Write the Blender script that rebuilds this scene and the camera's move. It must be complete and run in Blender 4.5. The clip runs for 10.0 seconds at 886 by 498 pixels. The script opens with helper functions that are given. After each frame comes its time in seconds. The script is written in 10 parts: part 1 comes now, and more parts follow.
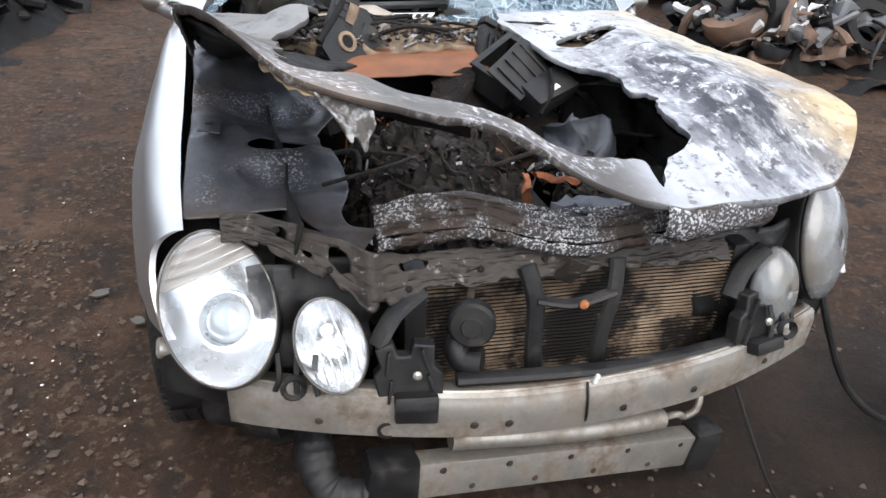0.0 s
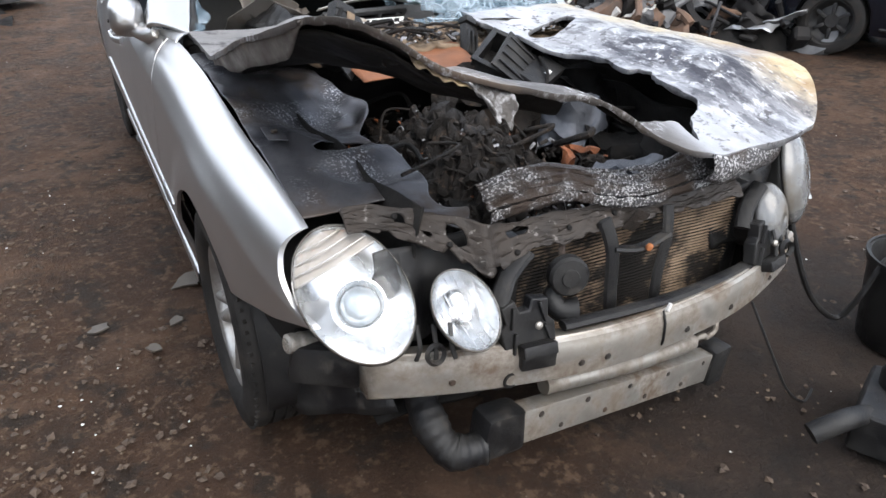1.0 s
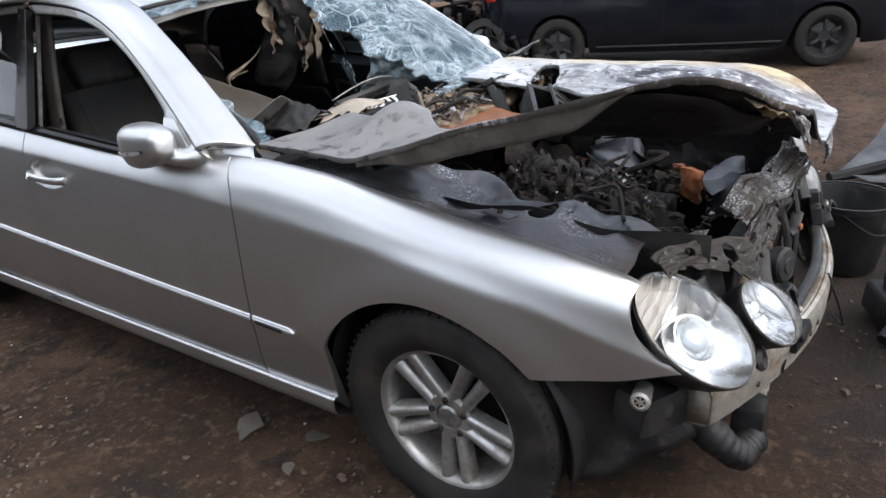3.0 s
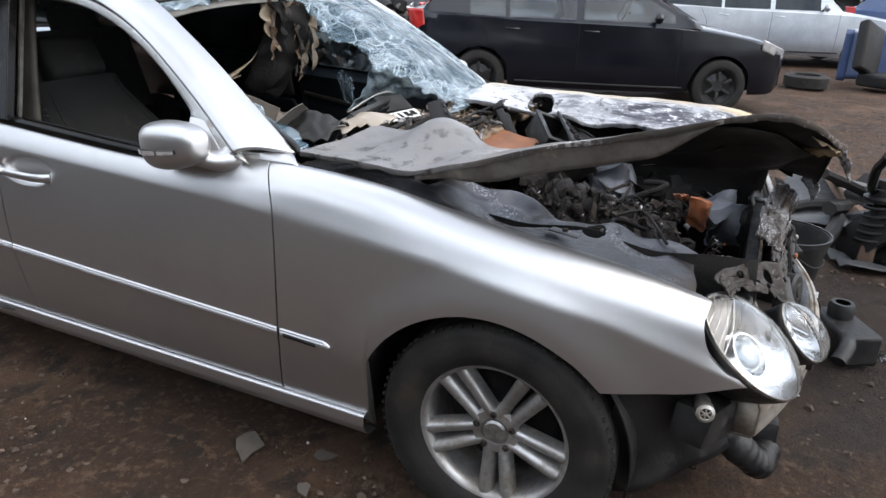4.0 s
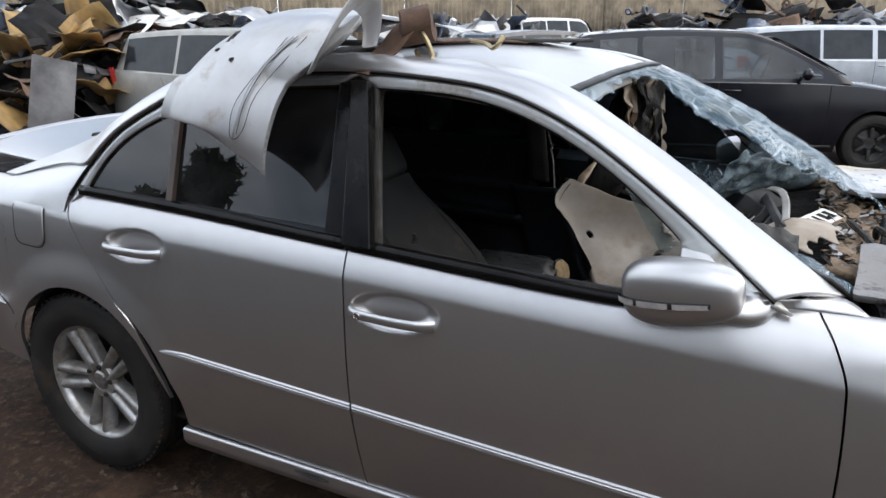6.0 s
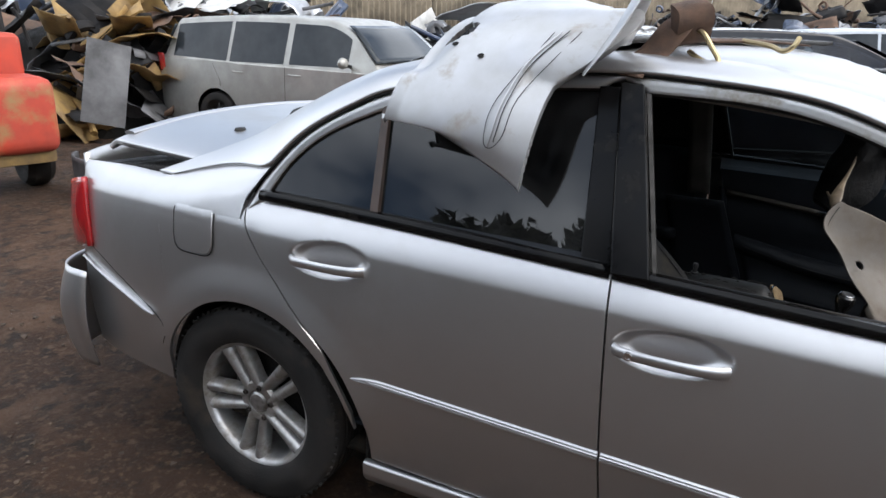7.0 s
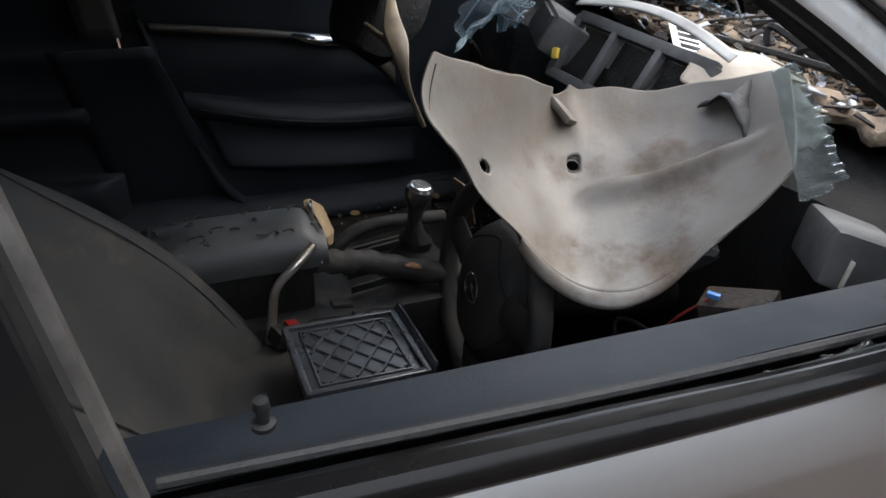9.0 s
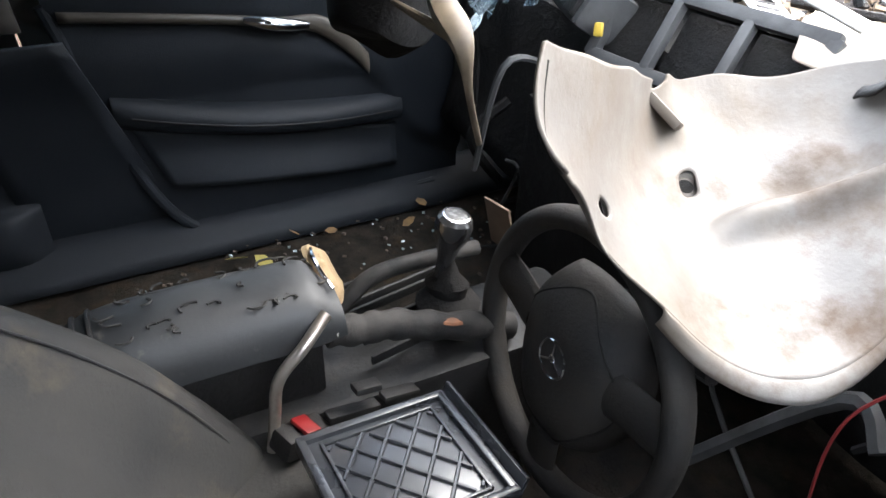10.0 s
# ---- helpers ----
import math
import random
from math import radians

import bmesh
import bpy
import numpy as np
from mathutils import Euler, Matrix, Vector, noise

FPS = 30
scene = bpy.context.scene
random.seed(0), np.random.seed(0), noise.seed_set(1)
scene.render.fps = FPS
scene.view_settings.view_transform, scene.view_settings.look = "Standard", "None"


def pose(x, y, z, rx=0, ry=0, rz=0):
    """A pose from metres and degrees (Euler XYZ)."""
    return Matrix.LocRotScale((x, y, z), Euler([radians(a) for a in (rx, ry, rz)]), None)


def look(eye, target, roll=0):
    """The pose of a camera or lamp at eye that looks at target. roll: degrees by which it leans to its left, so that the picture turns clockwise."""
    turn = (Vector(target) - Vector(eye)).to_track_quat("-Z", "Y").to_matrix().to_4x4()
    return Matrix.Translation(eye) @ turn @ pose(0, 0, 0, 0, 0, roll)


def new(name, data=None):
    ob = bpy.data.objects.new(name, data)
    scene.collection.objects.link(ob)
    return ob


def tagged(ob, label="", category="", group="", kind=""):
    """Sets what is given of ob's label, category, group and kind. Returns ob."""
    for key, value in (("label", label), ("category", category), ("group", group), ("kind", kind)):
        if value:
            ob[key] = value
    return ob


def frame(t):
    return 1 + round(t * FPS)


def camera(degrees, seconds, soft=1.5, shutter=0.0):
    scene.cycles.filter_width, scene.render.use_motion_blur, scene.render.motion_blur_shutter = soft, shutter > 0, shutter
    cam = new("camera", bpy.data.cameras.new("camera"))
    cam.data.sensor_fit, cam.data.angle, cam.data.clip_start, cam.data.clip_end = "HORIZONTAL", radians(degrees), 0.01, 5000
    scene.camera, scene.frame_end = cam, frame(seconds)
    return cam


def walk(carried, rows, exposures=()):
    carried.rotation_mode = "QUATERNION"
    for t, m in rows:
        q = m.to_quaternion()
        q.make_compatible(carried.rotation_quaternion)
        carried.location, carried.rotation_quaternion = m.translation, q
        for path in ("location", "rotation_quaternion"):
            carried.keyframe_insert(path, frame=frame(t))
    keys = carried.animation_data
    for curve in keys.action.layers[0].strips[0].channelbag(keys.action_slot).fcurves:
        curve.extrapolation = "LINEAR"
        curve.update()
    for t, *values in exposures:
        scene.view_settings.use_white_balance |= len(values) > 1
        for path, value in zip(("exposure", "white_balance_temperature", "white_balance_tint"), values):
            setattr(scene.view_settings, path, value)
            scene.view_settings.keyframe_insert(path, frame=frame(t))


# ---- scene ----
cam = camera(65.0, 10.0)
PATH = [
    (0, (-0.547, -1.752, 1.426), (-0.096, -0.059, 0.46), 2.8),
    (0.5, (-0.87, -1.825, 1.423), (-0.261, -0.154, 0.508), 0.5),
    (1, (-1.1, -1.745, 1.429), (-0.261, -0.192, 0.49), 1.1),
    (1.5, (-1.34, -1.469, 1.465), (-0.281, -0.04, 0.549), -1.9),
    (2, (-1.681, -1.36, 1.512), (-0.391, -0.014, 0.787), -1.9),
    (2.5, (-1.906, -1.15, 1.476), (-0.525, 0.08, 0.713), -1.5),
    (2.7, (-1.959, -1.033, 1.482), (-0.535, 0.13, 0.694), -3.4),
    (4, (-2.305, -0.488, 1.476), (-0.614, 0.267, 0.722), 2.1),
    (4.5, (-2.232, -0.173, 1.501), (-0.527, 0.614, 0.811), 2.3),
    (5, (-2.235, 0.11, 1.498), (-0.553, 0.985, 0.864), 2.8),
    (5.5, (-2.299, 0.432, 1.497), (-0.613, 1.316, 0.887), 1.7),
    (6, (-2.247, 0.821, 1.487), (-0.538, 1.665, 0.881), -0.2),
    (7.3, (-2.313, 1.524, 1.485), (-0.61, 2.356, 0.846), 2.3),
    (7.5, (-2.225, 1.518, 1.47), (-0.447, 2.128, 0.788), 2.1),
    (8, (-1.803, 1.49, 1.397), (0.036, 1.484, 0.61), 2.5),
    (8.5, (-1.454, 1.563, 1.388), (0.325, 1.364, 0.496), 1.4),
    (9, (-1.135, 1.635, 1.333), (0.426, 1.008, 0.251), 2.6),
    (9.5, (-0.861, 1.656, 1.268), (0.69, 0.909, 0.25), 1.4),
    (10, (-0.787, 1.655, 1.245), (0.667, 0.874, 0.115), 2.1),
]
walk(cam, [(t, look(eye, target, roll)) for t, eye, target, roll in PATH],
     exposures=[(0, 1.12), (1.0, 1.12), (2.0, 0.8), (4.0, 1.03), (5.0, 0.91), (6.0, 0.74), (7.3, 0.93), (8.0, 1.2), (8.5, 1.6), (9.0, 1.62), (9.5, 2.1), (10, 3.3)])

# ---- sky and sun: bright, broken cloud ----
SUN_AZ, SUN_EL = radians(168), radians(50)
world = bpy.data.worlds.new("sky")
scene.world = world
world.use_nodes = True
wn, wl = world.node_tree.nodes, world.node_tree.links
wn.clear()
w_out = wn.new("ShaderNodeOutputWorld")
w_bg = wn.new("ShaderNodeBackground")
w_sky = wn.new("ShaderNodeTexSky")
w_sky.sky_type, w_sky.sun_disc = "NISHITA", False
w_sky.sun_elevation, w_sky.sun_rotation, w_sky.dust_density = SUN_EL, SUN_AZ, 2.0
w_co = wn.new("ShaderNodeTexCoord")
w_noise = wn.new("ShaderNodeTexNoise")
w_noise.inputs["Scale"].default_value, w_noise.inputs["Detail"].default_value = 2.4, 6.0
w_ramp = wn.new("ShaderNodeValToRGB")
w_ramp.color_ramp.elements[0].position, w_ramp.color_ramp.elements[1].position = 0.35, 0.57
w_mix = wn.new("ShaderNodeMix")
w_mix.data_type = "RGBA"
w_mix.inputs[7].default_value = (10.8, 11.6, 12.9, 1)
w_map = wn.new("ShaderNodeMapping")
w_map.inputs["Scale"].default_value = (1, 1, 2.2)
wl.new(w_co.outputs["Generated"], w_map.inputs["Vector"])
wl.new(w_map.outputs["Vector"], w_noise.inputs["Vector"])
wl.new(w_noise.outputs["Fac"], w_ramp.inputs["Fac"])
wl.new(w_ramp.outputs["Color"], w_mix.inputs[0])
wl.new(w_sky.outputs["Color"], w_mix.inputs[6])
wl.new(w_mix.outputs[2], w_bg.inputs["Color"])
w_bg.inputs["Strength"].default_value = 0.11
wl.new(w_bg.outputs["Background"], w_out.inputs["Surface"])

sun = new("sun", bpy.data.lights.new("sun", "SUN"))
sun.data.energy, sun.data.angle, sun.data.color = 1.4, radians(55), (1.0, 0.95, 0.88)
# the sky's rotation turns clockwise from +y
sun_way = Vector((math.sin(SUN_AZ) * math.cos(SUN_EL), math.cos(SUN_AZ) * math.cos(SUN_EL), math.sin(SUN_EL)))
sun.matrix_world = look(sun_way * 30, (0, 0, 0))

# ---- building helpers ----
def mesh_of(name, bm, material, angle=35):
    me = bpy.data.meshes.new(name)
    bm.to_mesh(me)
    bm.free()
    for m in material if isinstance(material, (list, tuple)) else [material]:
        me.materials.append(m)
    if angle:
        me.shade_smooth()
        me.set_sharp_from_angle(angle=radians(angle))
    else:
        me.shade_flat()
    return me


def part(name, bm, material, parent=None, label="", solid=0.0, bevel=0.0, angle=35, offset=-1.0):
    """One mesh object, a thing of its own or a piece of its parent."""
    ob = new(name, mesh_of(name, bm, material, angle))
    if parent is not None:
        ob.parent = parent
    if solid:
        mod = ob.modifiers.new("thickness", "SOLIDIFY")
        mod.thickness, mod.offset = solid, offset
    if bevel:
        mod = ob.modifiers.new("edges", "BEVEL")
        mod.width, mod.segments, mod.limit_method = bevel, 2, "ANGLE"
    if label:
        ob["label"] = label
    return ob


def thing(name, label, category, group="", at=None):
    ob = new(name)
    ob.empty_display_size = 0.1
    if at is not None:
        ob.matrix_basis = at
    return tagged(ob, label, category, group)


def sheet(fn, nu, nv, keep=None, bm=None):
    """A grid surface fn(u, v) -> (x, y, z), u and v from 0 to 1; keep(u, v) cuts pieces out of it."""
    bm = bm or bmesh.new()
    rows = [[bm.verts.new(fn(i / nu, j / nv)) for j in range(nv + 1)] for i in range(nu + 1)]
    for i in range(nu):
        for j in range(nv):
            if keep is None or keep((i + 0.5) / nu, (j + 0.5) / nv):
                bm.faces.new((rows[i][j], rows[i + 1][j], rows[i + 1][j + 1], rows[i][j + 1]))
    loose = [v for v in bm.verts if not v.link_faces]
    if loose:
        bmesh.ops.delete(bm, geom=loose, context="VERTS")
    return bm


def block(size, m=None, bevel=0.0, bm=None, seg=2):
    bm = bm or bmesh.new()
    made = bmesh.ops.create_cube(bm, size=1.0)["verts"]
    bmesh.ops.scale(bm, vec=size, verts=made)
    if bevel:
        edges = list({e for v in made for e in v.link_edges})
        made = list({v for f in bmesh.ops.bevel(bm, geom=edges, offset=bevel, segments=seg, affect="EDGES", profile=0.6)["faces"] for v in f.verts}
                    | {v for v in made if v.is_valid})
    if m is not None:
        bmesh.ops.transform(bm, matrix=m, verts=[v for v in made if v.is_valid])
    return bm


def turned(profile, n=32, m=None, bm=None, closed=False):
    """A body turned round the local z axis from (radius, z) pairs."""
    bm = bm or bmesh.new()
    m = m or Matrix()
    rings = []
    for r, z in profile:
        if r < 1e-6:
            rings.append([bm.verts.new(m @ Vector((0, 0, z)))])
        else:
            rings.append([bm.verts.new(m @ Vector((r * math.cos(2 * math.pi * k / n), r * math.sin(2 * math.pi * k / n), z))) for k in range(n)])
    pairs = list(zip(rings, rings[1:]))
    if closed:
        pairs.append((rings[-1], rings[0]))
    for a, b in pairs:
        for k in range(n):
            q = (k + 1) % n
            if len(a) == 1 and len(b) == 1:
                continue
            if len(a) == 1:
                bm.faces.new((a[0], b[q], b[k]))
            elif len(b) == 1:
                bm.faces.new((a[k], a[q], b[0]))
            else:
                bm.faces.new((a[k], a[q], b[q], b[k]))
    bmesh.ops.recalc_face_normals(bm, faces=bm.faces[:])
    return bm


def spline(points, n):
    """n + 1 points of a smooth curve through the given ones."""
    p = [Vector(q) for q in points]
    out = []
    for k in range(n + 1):
        t = k / n * (len(p) - 1)
        i = min(int(t), len(p) - 2)
        f = t - i
        a, b, c, d = p[max(i - 1, 0)], p[i], p[i + 1], p[min(i + 2, len(p) - 1)]
        out.append(0.5 * ((2 * b) + (c - a) * f + (2 * a - 5 * b + 4 * c - d) * f * f + (3 * b - 3 * c + d - a) * f ** 3))
    return out


def tube(points, radius, n=10, steps=None, bm=None, flat=1.0, up=None):
    """A round or flattened bar along a smooth line; radius may be a function of 0..1."""
    bm = bm or bmesh.new()
    line = spline(points, steps or max(2, 6 * (len(points) - 1))) if len(points) > 2 else [Vector(q) for q in points]
    rings, side = [], None
    for k, q in enumerate(line):
        way = (line[min(k + 1, len(line) - 1)] - line[max(k - 1, 0)]).normalized()
        if side is None:
            side = way.cross(up or (Vector((0, 0, 1)) if abs(way.z) < 0.9 else Vector((0, 1, 0)))).normalized()
        side = (side - way * side.dot(way)).normalized()
        other = way.cross(side)
        r = radius(k / (len(line) - 1)) if callable(radius) else radius
        rings.append([bm.verts.new(q + r * (math.cos(2 * math.pi * j / n) * side + flat * math.sin(2 * math.pi * j / n) * other)) for j in range(n)])
    for a, b in zip(rings, rings[1:]):
        for j in range(n):
            bm.faces.new((a[j], a[(j + 1) % n], b[(j + 1) % n], b[j]))
    bm.faces.new(rings[0][::-1])
    bm.faces.new(rings[-1])
    return bm


def curve1(knots):
    """A smooth function through (x, y) knots (monotone cubic)."""
    xs, ys = [k[0] for k in knots], [k[1] for k in knots]
    h = [b - a for a, b in zip(xs, xs[1:])]
    s = [(d - c) / w for c, d, w in zip(ys, ys[1:], h)]
    m = [s[0]] + [0 if a * b <= 0 else 2 * a * b / (a + b) for a, b in zip(s, s[1:])] + [s[-1]]

    def f(x):
        if x <= xs[0]:
            return ys[0]
        if x >= xs[-1]:
            return ys[-1]
        i = next(k for k in range(len(h)) if x <= xs[k + 1])
        t = (x - xs[i]) / h[i]
        return ((2 * t ** 3 - 3 * t * t + 1) * ys[i] + (t ** 3 - 2 * t * t + t) * h[i] * m[i]
                + (3 * t * t - 2 * t ** 3) * ys[i + 1] + (t ** 3 - t * t) * h[i] * m[i + 1])
    return f


def smooth(a, b, x):
    t = min(max((x - a) / (b - a), 0), 1)
    return t * t * (3 - 2 * t)


def rough(p, size=1.0, seed=0.0):
    return noise.noise(Vector(p) * size + Vector((seed, seed * 1.7, -seed)))


def crumple(bm, amount, size=6.0, seed=0.0, verts=None):
    for v in verts or bm.verts:
        v.co += amount * Vector((rough(v.co, size, seed), rough(v.co, size, seed + 31), rough(v.co, size, seed + 67)))
    return bm


def soften(bm, n=2):
    """Round off the stepped edges that cutting a grid leaves."""
    edge = [v for v in bm.verts if v.is_boundary]
    near = {v: [e.other_vert(v) for e in v.link_edges if e.is_boundary] for v in edge}
    for _ in range(n):
        mean = {v: sum((o.co for o in near[v]), Vector()) / len(near[v]) for v in edge}
        for v in edge:
            v.co = v.co.lerp(mean[v], 0.5)
    return bm


def outline(points, depth, m=None, bm=None):
    """A flat plate from an outline in the local xy plane, depth thick along local z."""
    bm = bm or bmesh.new()
    m = m or Matrix()
    low = [bm.verts.new(m @ Vector((x, y, 0))) for x, y in points]
    top = [bm.verts.new(m @ Vector((x, y, depth))) for x, y in points]
    n = len(points)
    fs = [bm.faces.new(low[::-1]), bm.faces.new(top)]
    for k in range(n):
        fs.append(bm.faces.new((low[k], low[(k + 1) % n], top[(k + 1) % n], top[k])))
    bmesh.ops.recalc_face_normals(bm, faces=fs)
    return bm


# ---- materials ----
def surface(name, base, second=None, scale=8.0, spread=(0.35, 0.65), gloss=0.5, gloss2=None, metal=0.0, bump=0.0, bump_scale=60.0,
            third=None, scale3=1.5, spread3=(0.5, 0.65), coat=0.0, alpha=1.0, metal3=None, gloss3=None, spec=0.5):
    """A procedural surface: two tones mixed by noise, a third in larger patches, fine relief."""
    ma = bpy.data.materials.new(name)
    ma.use_nodes = True
    nt, ln = ma.node_tree.nodes, ma.node_tree.links
    bsdf = nt["Principled BSDF"]
    co = nt.new("ShaderNodeTexCoord")

    def noise_node(sc, detail=6.0, rough_=0.6):
        n = nt.new("ShaderNodeTexNoise")
        n.inputs["Scale"].default_value, n.inputs["Detail"].default_value, n.inputs["Roughness"].default_value = sc, detail, rough_
        ln.new(co.outputs["Object"], n.inputs["Vector"])
        return n

    def ramp(n, lo, hi):
        r = nt.new("ShaderNodeMapRange")
        r.inputs["From Min"].default_value, r.inputs["From Max"].default_value = lo, hi
        ln.new(n.outputs["Fac"], r.inputs["Value"])
        return r.outputs["Result"]

    def mix(fac, a, b, kind="RGBA"):
        x = nt.new("ShaderNodeMix")
        x.data_type = kind
        ia, ib, out = (6, 7, 2) if kind == "RGBA" else (2, 3, 0)
        ln.new(fac, x.inputs[0])
        for i, val in ((ia, a), (ib, b)):
            if hasattr(val, "is_output"):
                ln.new(val, x.inputs[i])
            else:
                x.inputs[i].default_value = (*val, 1) if kind == "RGBA" else val
        return x.outputs[out]

    second = second or tuple(c * 0.75 for c in base)
    f1 = ramp(noise_node(scale), *spread)
    col = mix(f1, base, second)
    rgh = mix(f1, gloss, gloss if gloss2 is None else gloss2, "FLOAT")
    met = None
    if third:
        f3 = ramp(noise_node(scale3, 8.0, 0.65), *spread3)
        col = mix(f3, col, third)
        if gloss3 is not None:
            rgh = mix(f3, rgh, gloss3, "FLOAT")
        if metal3 is not None:
            met = mix(f3, metal, metal3, "FLOAT")
    ln.new(col, bsdf.inputs["Base Color"])
    ln.new(rgh, bsdf.inputs["Roughness"])
    if met is not None:
        ln.new(met, bsdf.inputs["Metallic"])
    else:
        bsdf.inputs["Metallic"].default_value = metal
    bsdf.inputs["Coat Weight"].default_value = coat
    bsdf.inputs["Specular IOR Level"].default_value = spec
    bsdf.inputs["Coat Roughness"].default_value = 0.08
    bsdf.inputs["Alpha"].default_value = alpha
    if bump:
        b = nt.new("ShaderNodeBump")
        b.inputs["Strength"].default_value, b.inputs["Distance"].default_value = bump, 0.01
        ln.new(noise_node(bump_scale, 8.0, 0.7).outputs["Fac"], b.inputs["Height"])
        ln.new(b.outputs["Normal"], bsdf.inputs["Normal"])
    return ma


def glass(name, tint, gloss=0.02, dirt=0.0, ior=1.6):
    ma = bpy.data.materials.new(name)
    ma.use_nodes = True
    nt, ln = ma.node_tree.nodes, ma.node_tree.links
    nt.remove(nt["Principled BSDF"])
    out = nt["Material Output"]
    clear, gl, mx, fr = nt.new("ShaderNodeBsdfTransparent"), nt.new("ShaderNodeBsdfGlossy"), nt.new("ShaderNodeMixShader"), nt.new("ShaderNodeLayerWeight")
    power, gain = nt.new("ShaderNodeMath"), nt.new("ShaderNodeMapRange")
    clear.inputs["Color"].default_value = (*tint, 1)
    gl.inputs["Roughness"].default_value = gloss
    fr.inputs["Blend"].default_value = 0.5
    power.operation = "POWER"
    power.inputs[1].default_value = 4.0
    gain.inputs["To Min"].default_value, gain.inputs["To Max"].default_value = 0.6 * ((ior - 1) / (ior + 1)) ** 2, 0.8
    ln.new(fr.outputs["Facing"], power.inputs[0])
    ln.new(power.outputs[0], gain.inputs["Value"])
    ln.new(gain.outputs["Result"], mx.inputs[0])
    ln.new(clear.outputs[0], mx.inputs[1])
    ln.new(gl.outputs[0], mx.inputs[2])
    top = mx
    if dirt:
        df, m2, nz, co, mr = (nt.new("ShaderNodeBsdfDiffuse"), nt.new("ShaderNodeMixShader"), nt.new("ShaderNodeTexNoise"),
                              nt.new("ShaderNodeTexCoord"), nt.new("ShaderNodeMapRange"))
        nz.inputs["Scale"].default_value, nz.inputs["Detail"].default_value = 9.0, 8.0
        mr.inputs["From Min"].default_value, mr.inputs["From Max"].default_value, mr.inputs["To Max"].default_value = 0.3, 0.8, dirt
        df.inputs["Color"].default_value = (0.8, 0.8, 0.79, 1)
        ln.new(co.outputs["Object"], nz.inputs["Vector"])
        ln.new(nz.outputs["Fac"], mr.inputs["Value"])
        ln.new(mr.outputs["Result"], m2.inputs[0])
        ln.new(mx.outputs[0], m2.inputs[1])
        ln.new(df.outputs[0], m2.inputs[2])
        top = m2
    ln.new(top.outputs[0], out.inputs["Surface"])
    return ma


SILVER = surface("silver_paint", (0.575, 0.572, 0.576), (0.500, 0.495, 0.494), 3.0, (0.0, 1.0), gloss=0.34, gloss2=0.38, metal=0.95, coat=0.12, bump=0.02, bump_scale=260,
                 third=(0.47, 0.455, 0.435), scale3=2.2, spread3=(0.52, 0.80), gloss3=0.42, metal3=0.90)
SILVER_DIRTY = surface("dusty_silver_paint", (0.47, 0.475, 0.49), (0.40, 0.395, 0.385), 5.0, gloss=0.35, gloss2=0.5, metal=0.6, coat=0.2,
                       third=(0.30, 0.26, 0.21), scale3=9.0, spread3=(0.56, 0.72), gloss3=0.7, metal3=0.1)
BLACK_TRIM = surface("black_trim", (0.009, 0.009, 0.009), (0.021, 0.019, 0.017), 14, gloss=0.3, gloss2=0.5, bump=0.05, spec=0.2)
BLACK_PLASTIC = surface("black_plastic", (0.008, 0.008, 0.009), (0.022, 0.021, 0.020), 11, gloss=0.28, gloss2=0.6, bump=0.3, bump_scale=120, spec=0.3,
                        third=(0.055, 0.048, 0.041), scale3=13, spread3=(0.58, 0.74), gloss3=0.85)
RUBBER = surface("tyre_rubber", (0.010, 0.0098, 0.0095), (0.026, 0.023, 0.021), 9, gloss=0.6, gloss2=0.85, bump=0.3, bump_scale=120,
                 third=(0.055, 0.041, 0.029), scale3=7, spread3=(0.55, 0.8), spec=0.25)
ALLOY = surface("alloy", (0.46, 0.455, 0.45), (0.27, 0.255, 0.235), 9, (0.35, 0.68), gloss=0.30, gloss2=0.5, metal=0.85, coat=0.15,
                third=(0.15, 0.12, 0.09), scale3=13, spread3=(0.48, 0.70), metal3=0.2, gloss3=0.7)
CHROME = surface("chrome", (0.75, 0.76, 0.78), (0.6, 0.6, 0.62), 6, gloss=0.08, gloss2=0.2, metal=1.0)
RUST_DARK = surface("burnt_steel", (0.014, 0.012, 0.011), (0.055, 0.044, 0.037), 13, gloss=0.38, gloss2=0.8, metal=0.3, bump=0.7, bump_scale=55, spec=0.25,
                    third=(0.085, 0.050, 0.032), scale3=5, spread3=(0.52, 0.72), metal3=0.1)
# near-black: real soot, and shade put into colour in arches, holes, floors and gaps
DARK = surface("soot_shade", (0.005, 0.005, 0.005), (0.017, 0.0155, 0.0145), 14, gloss=0.45, gloss2=0.85, bump=0.6, bump_scale=60, spec=0.15)

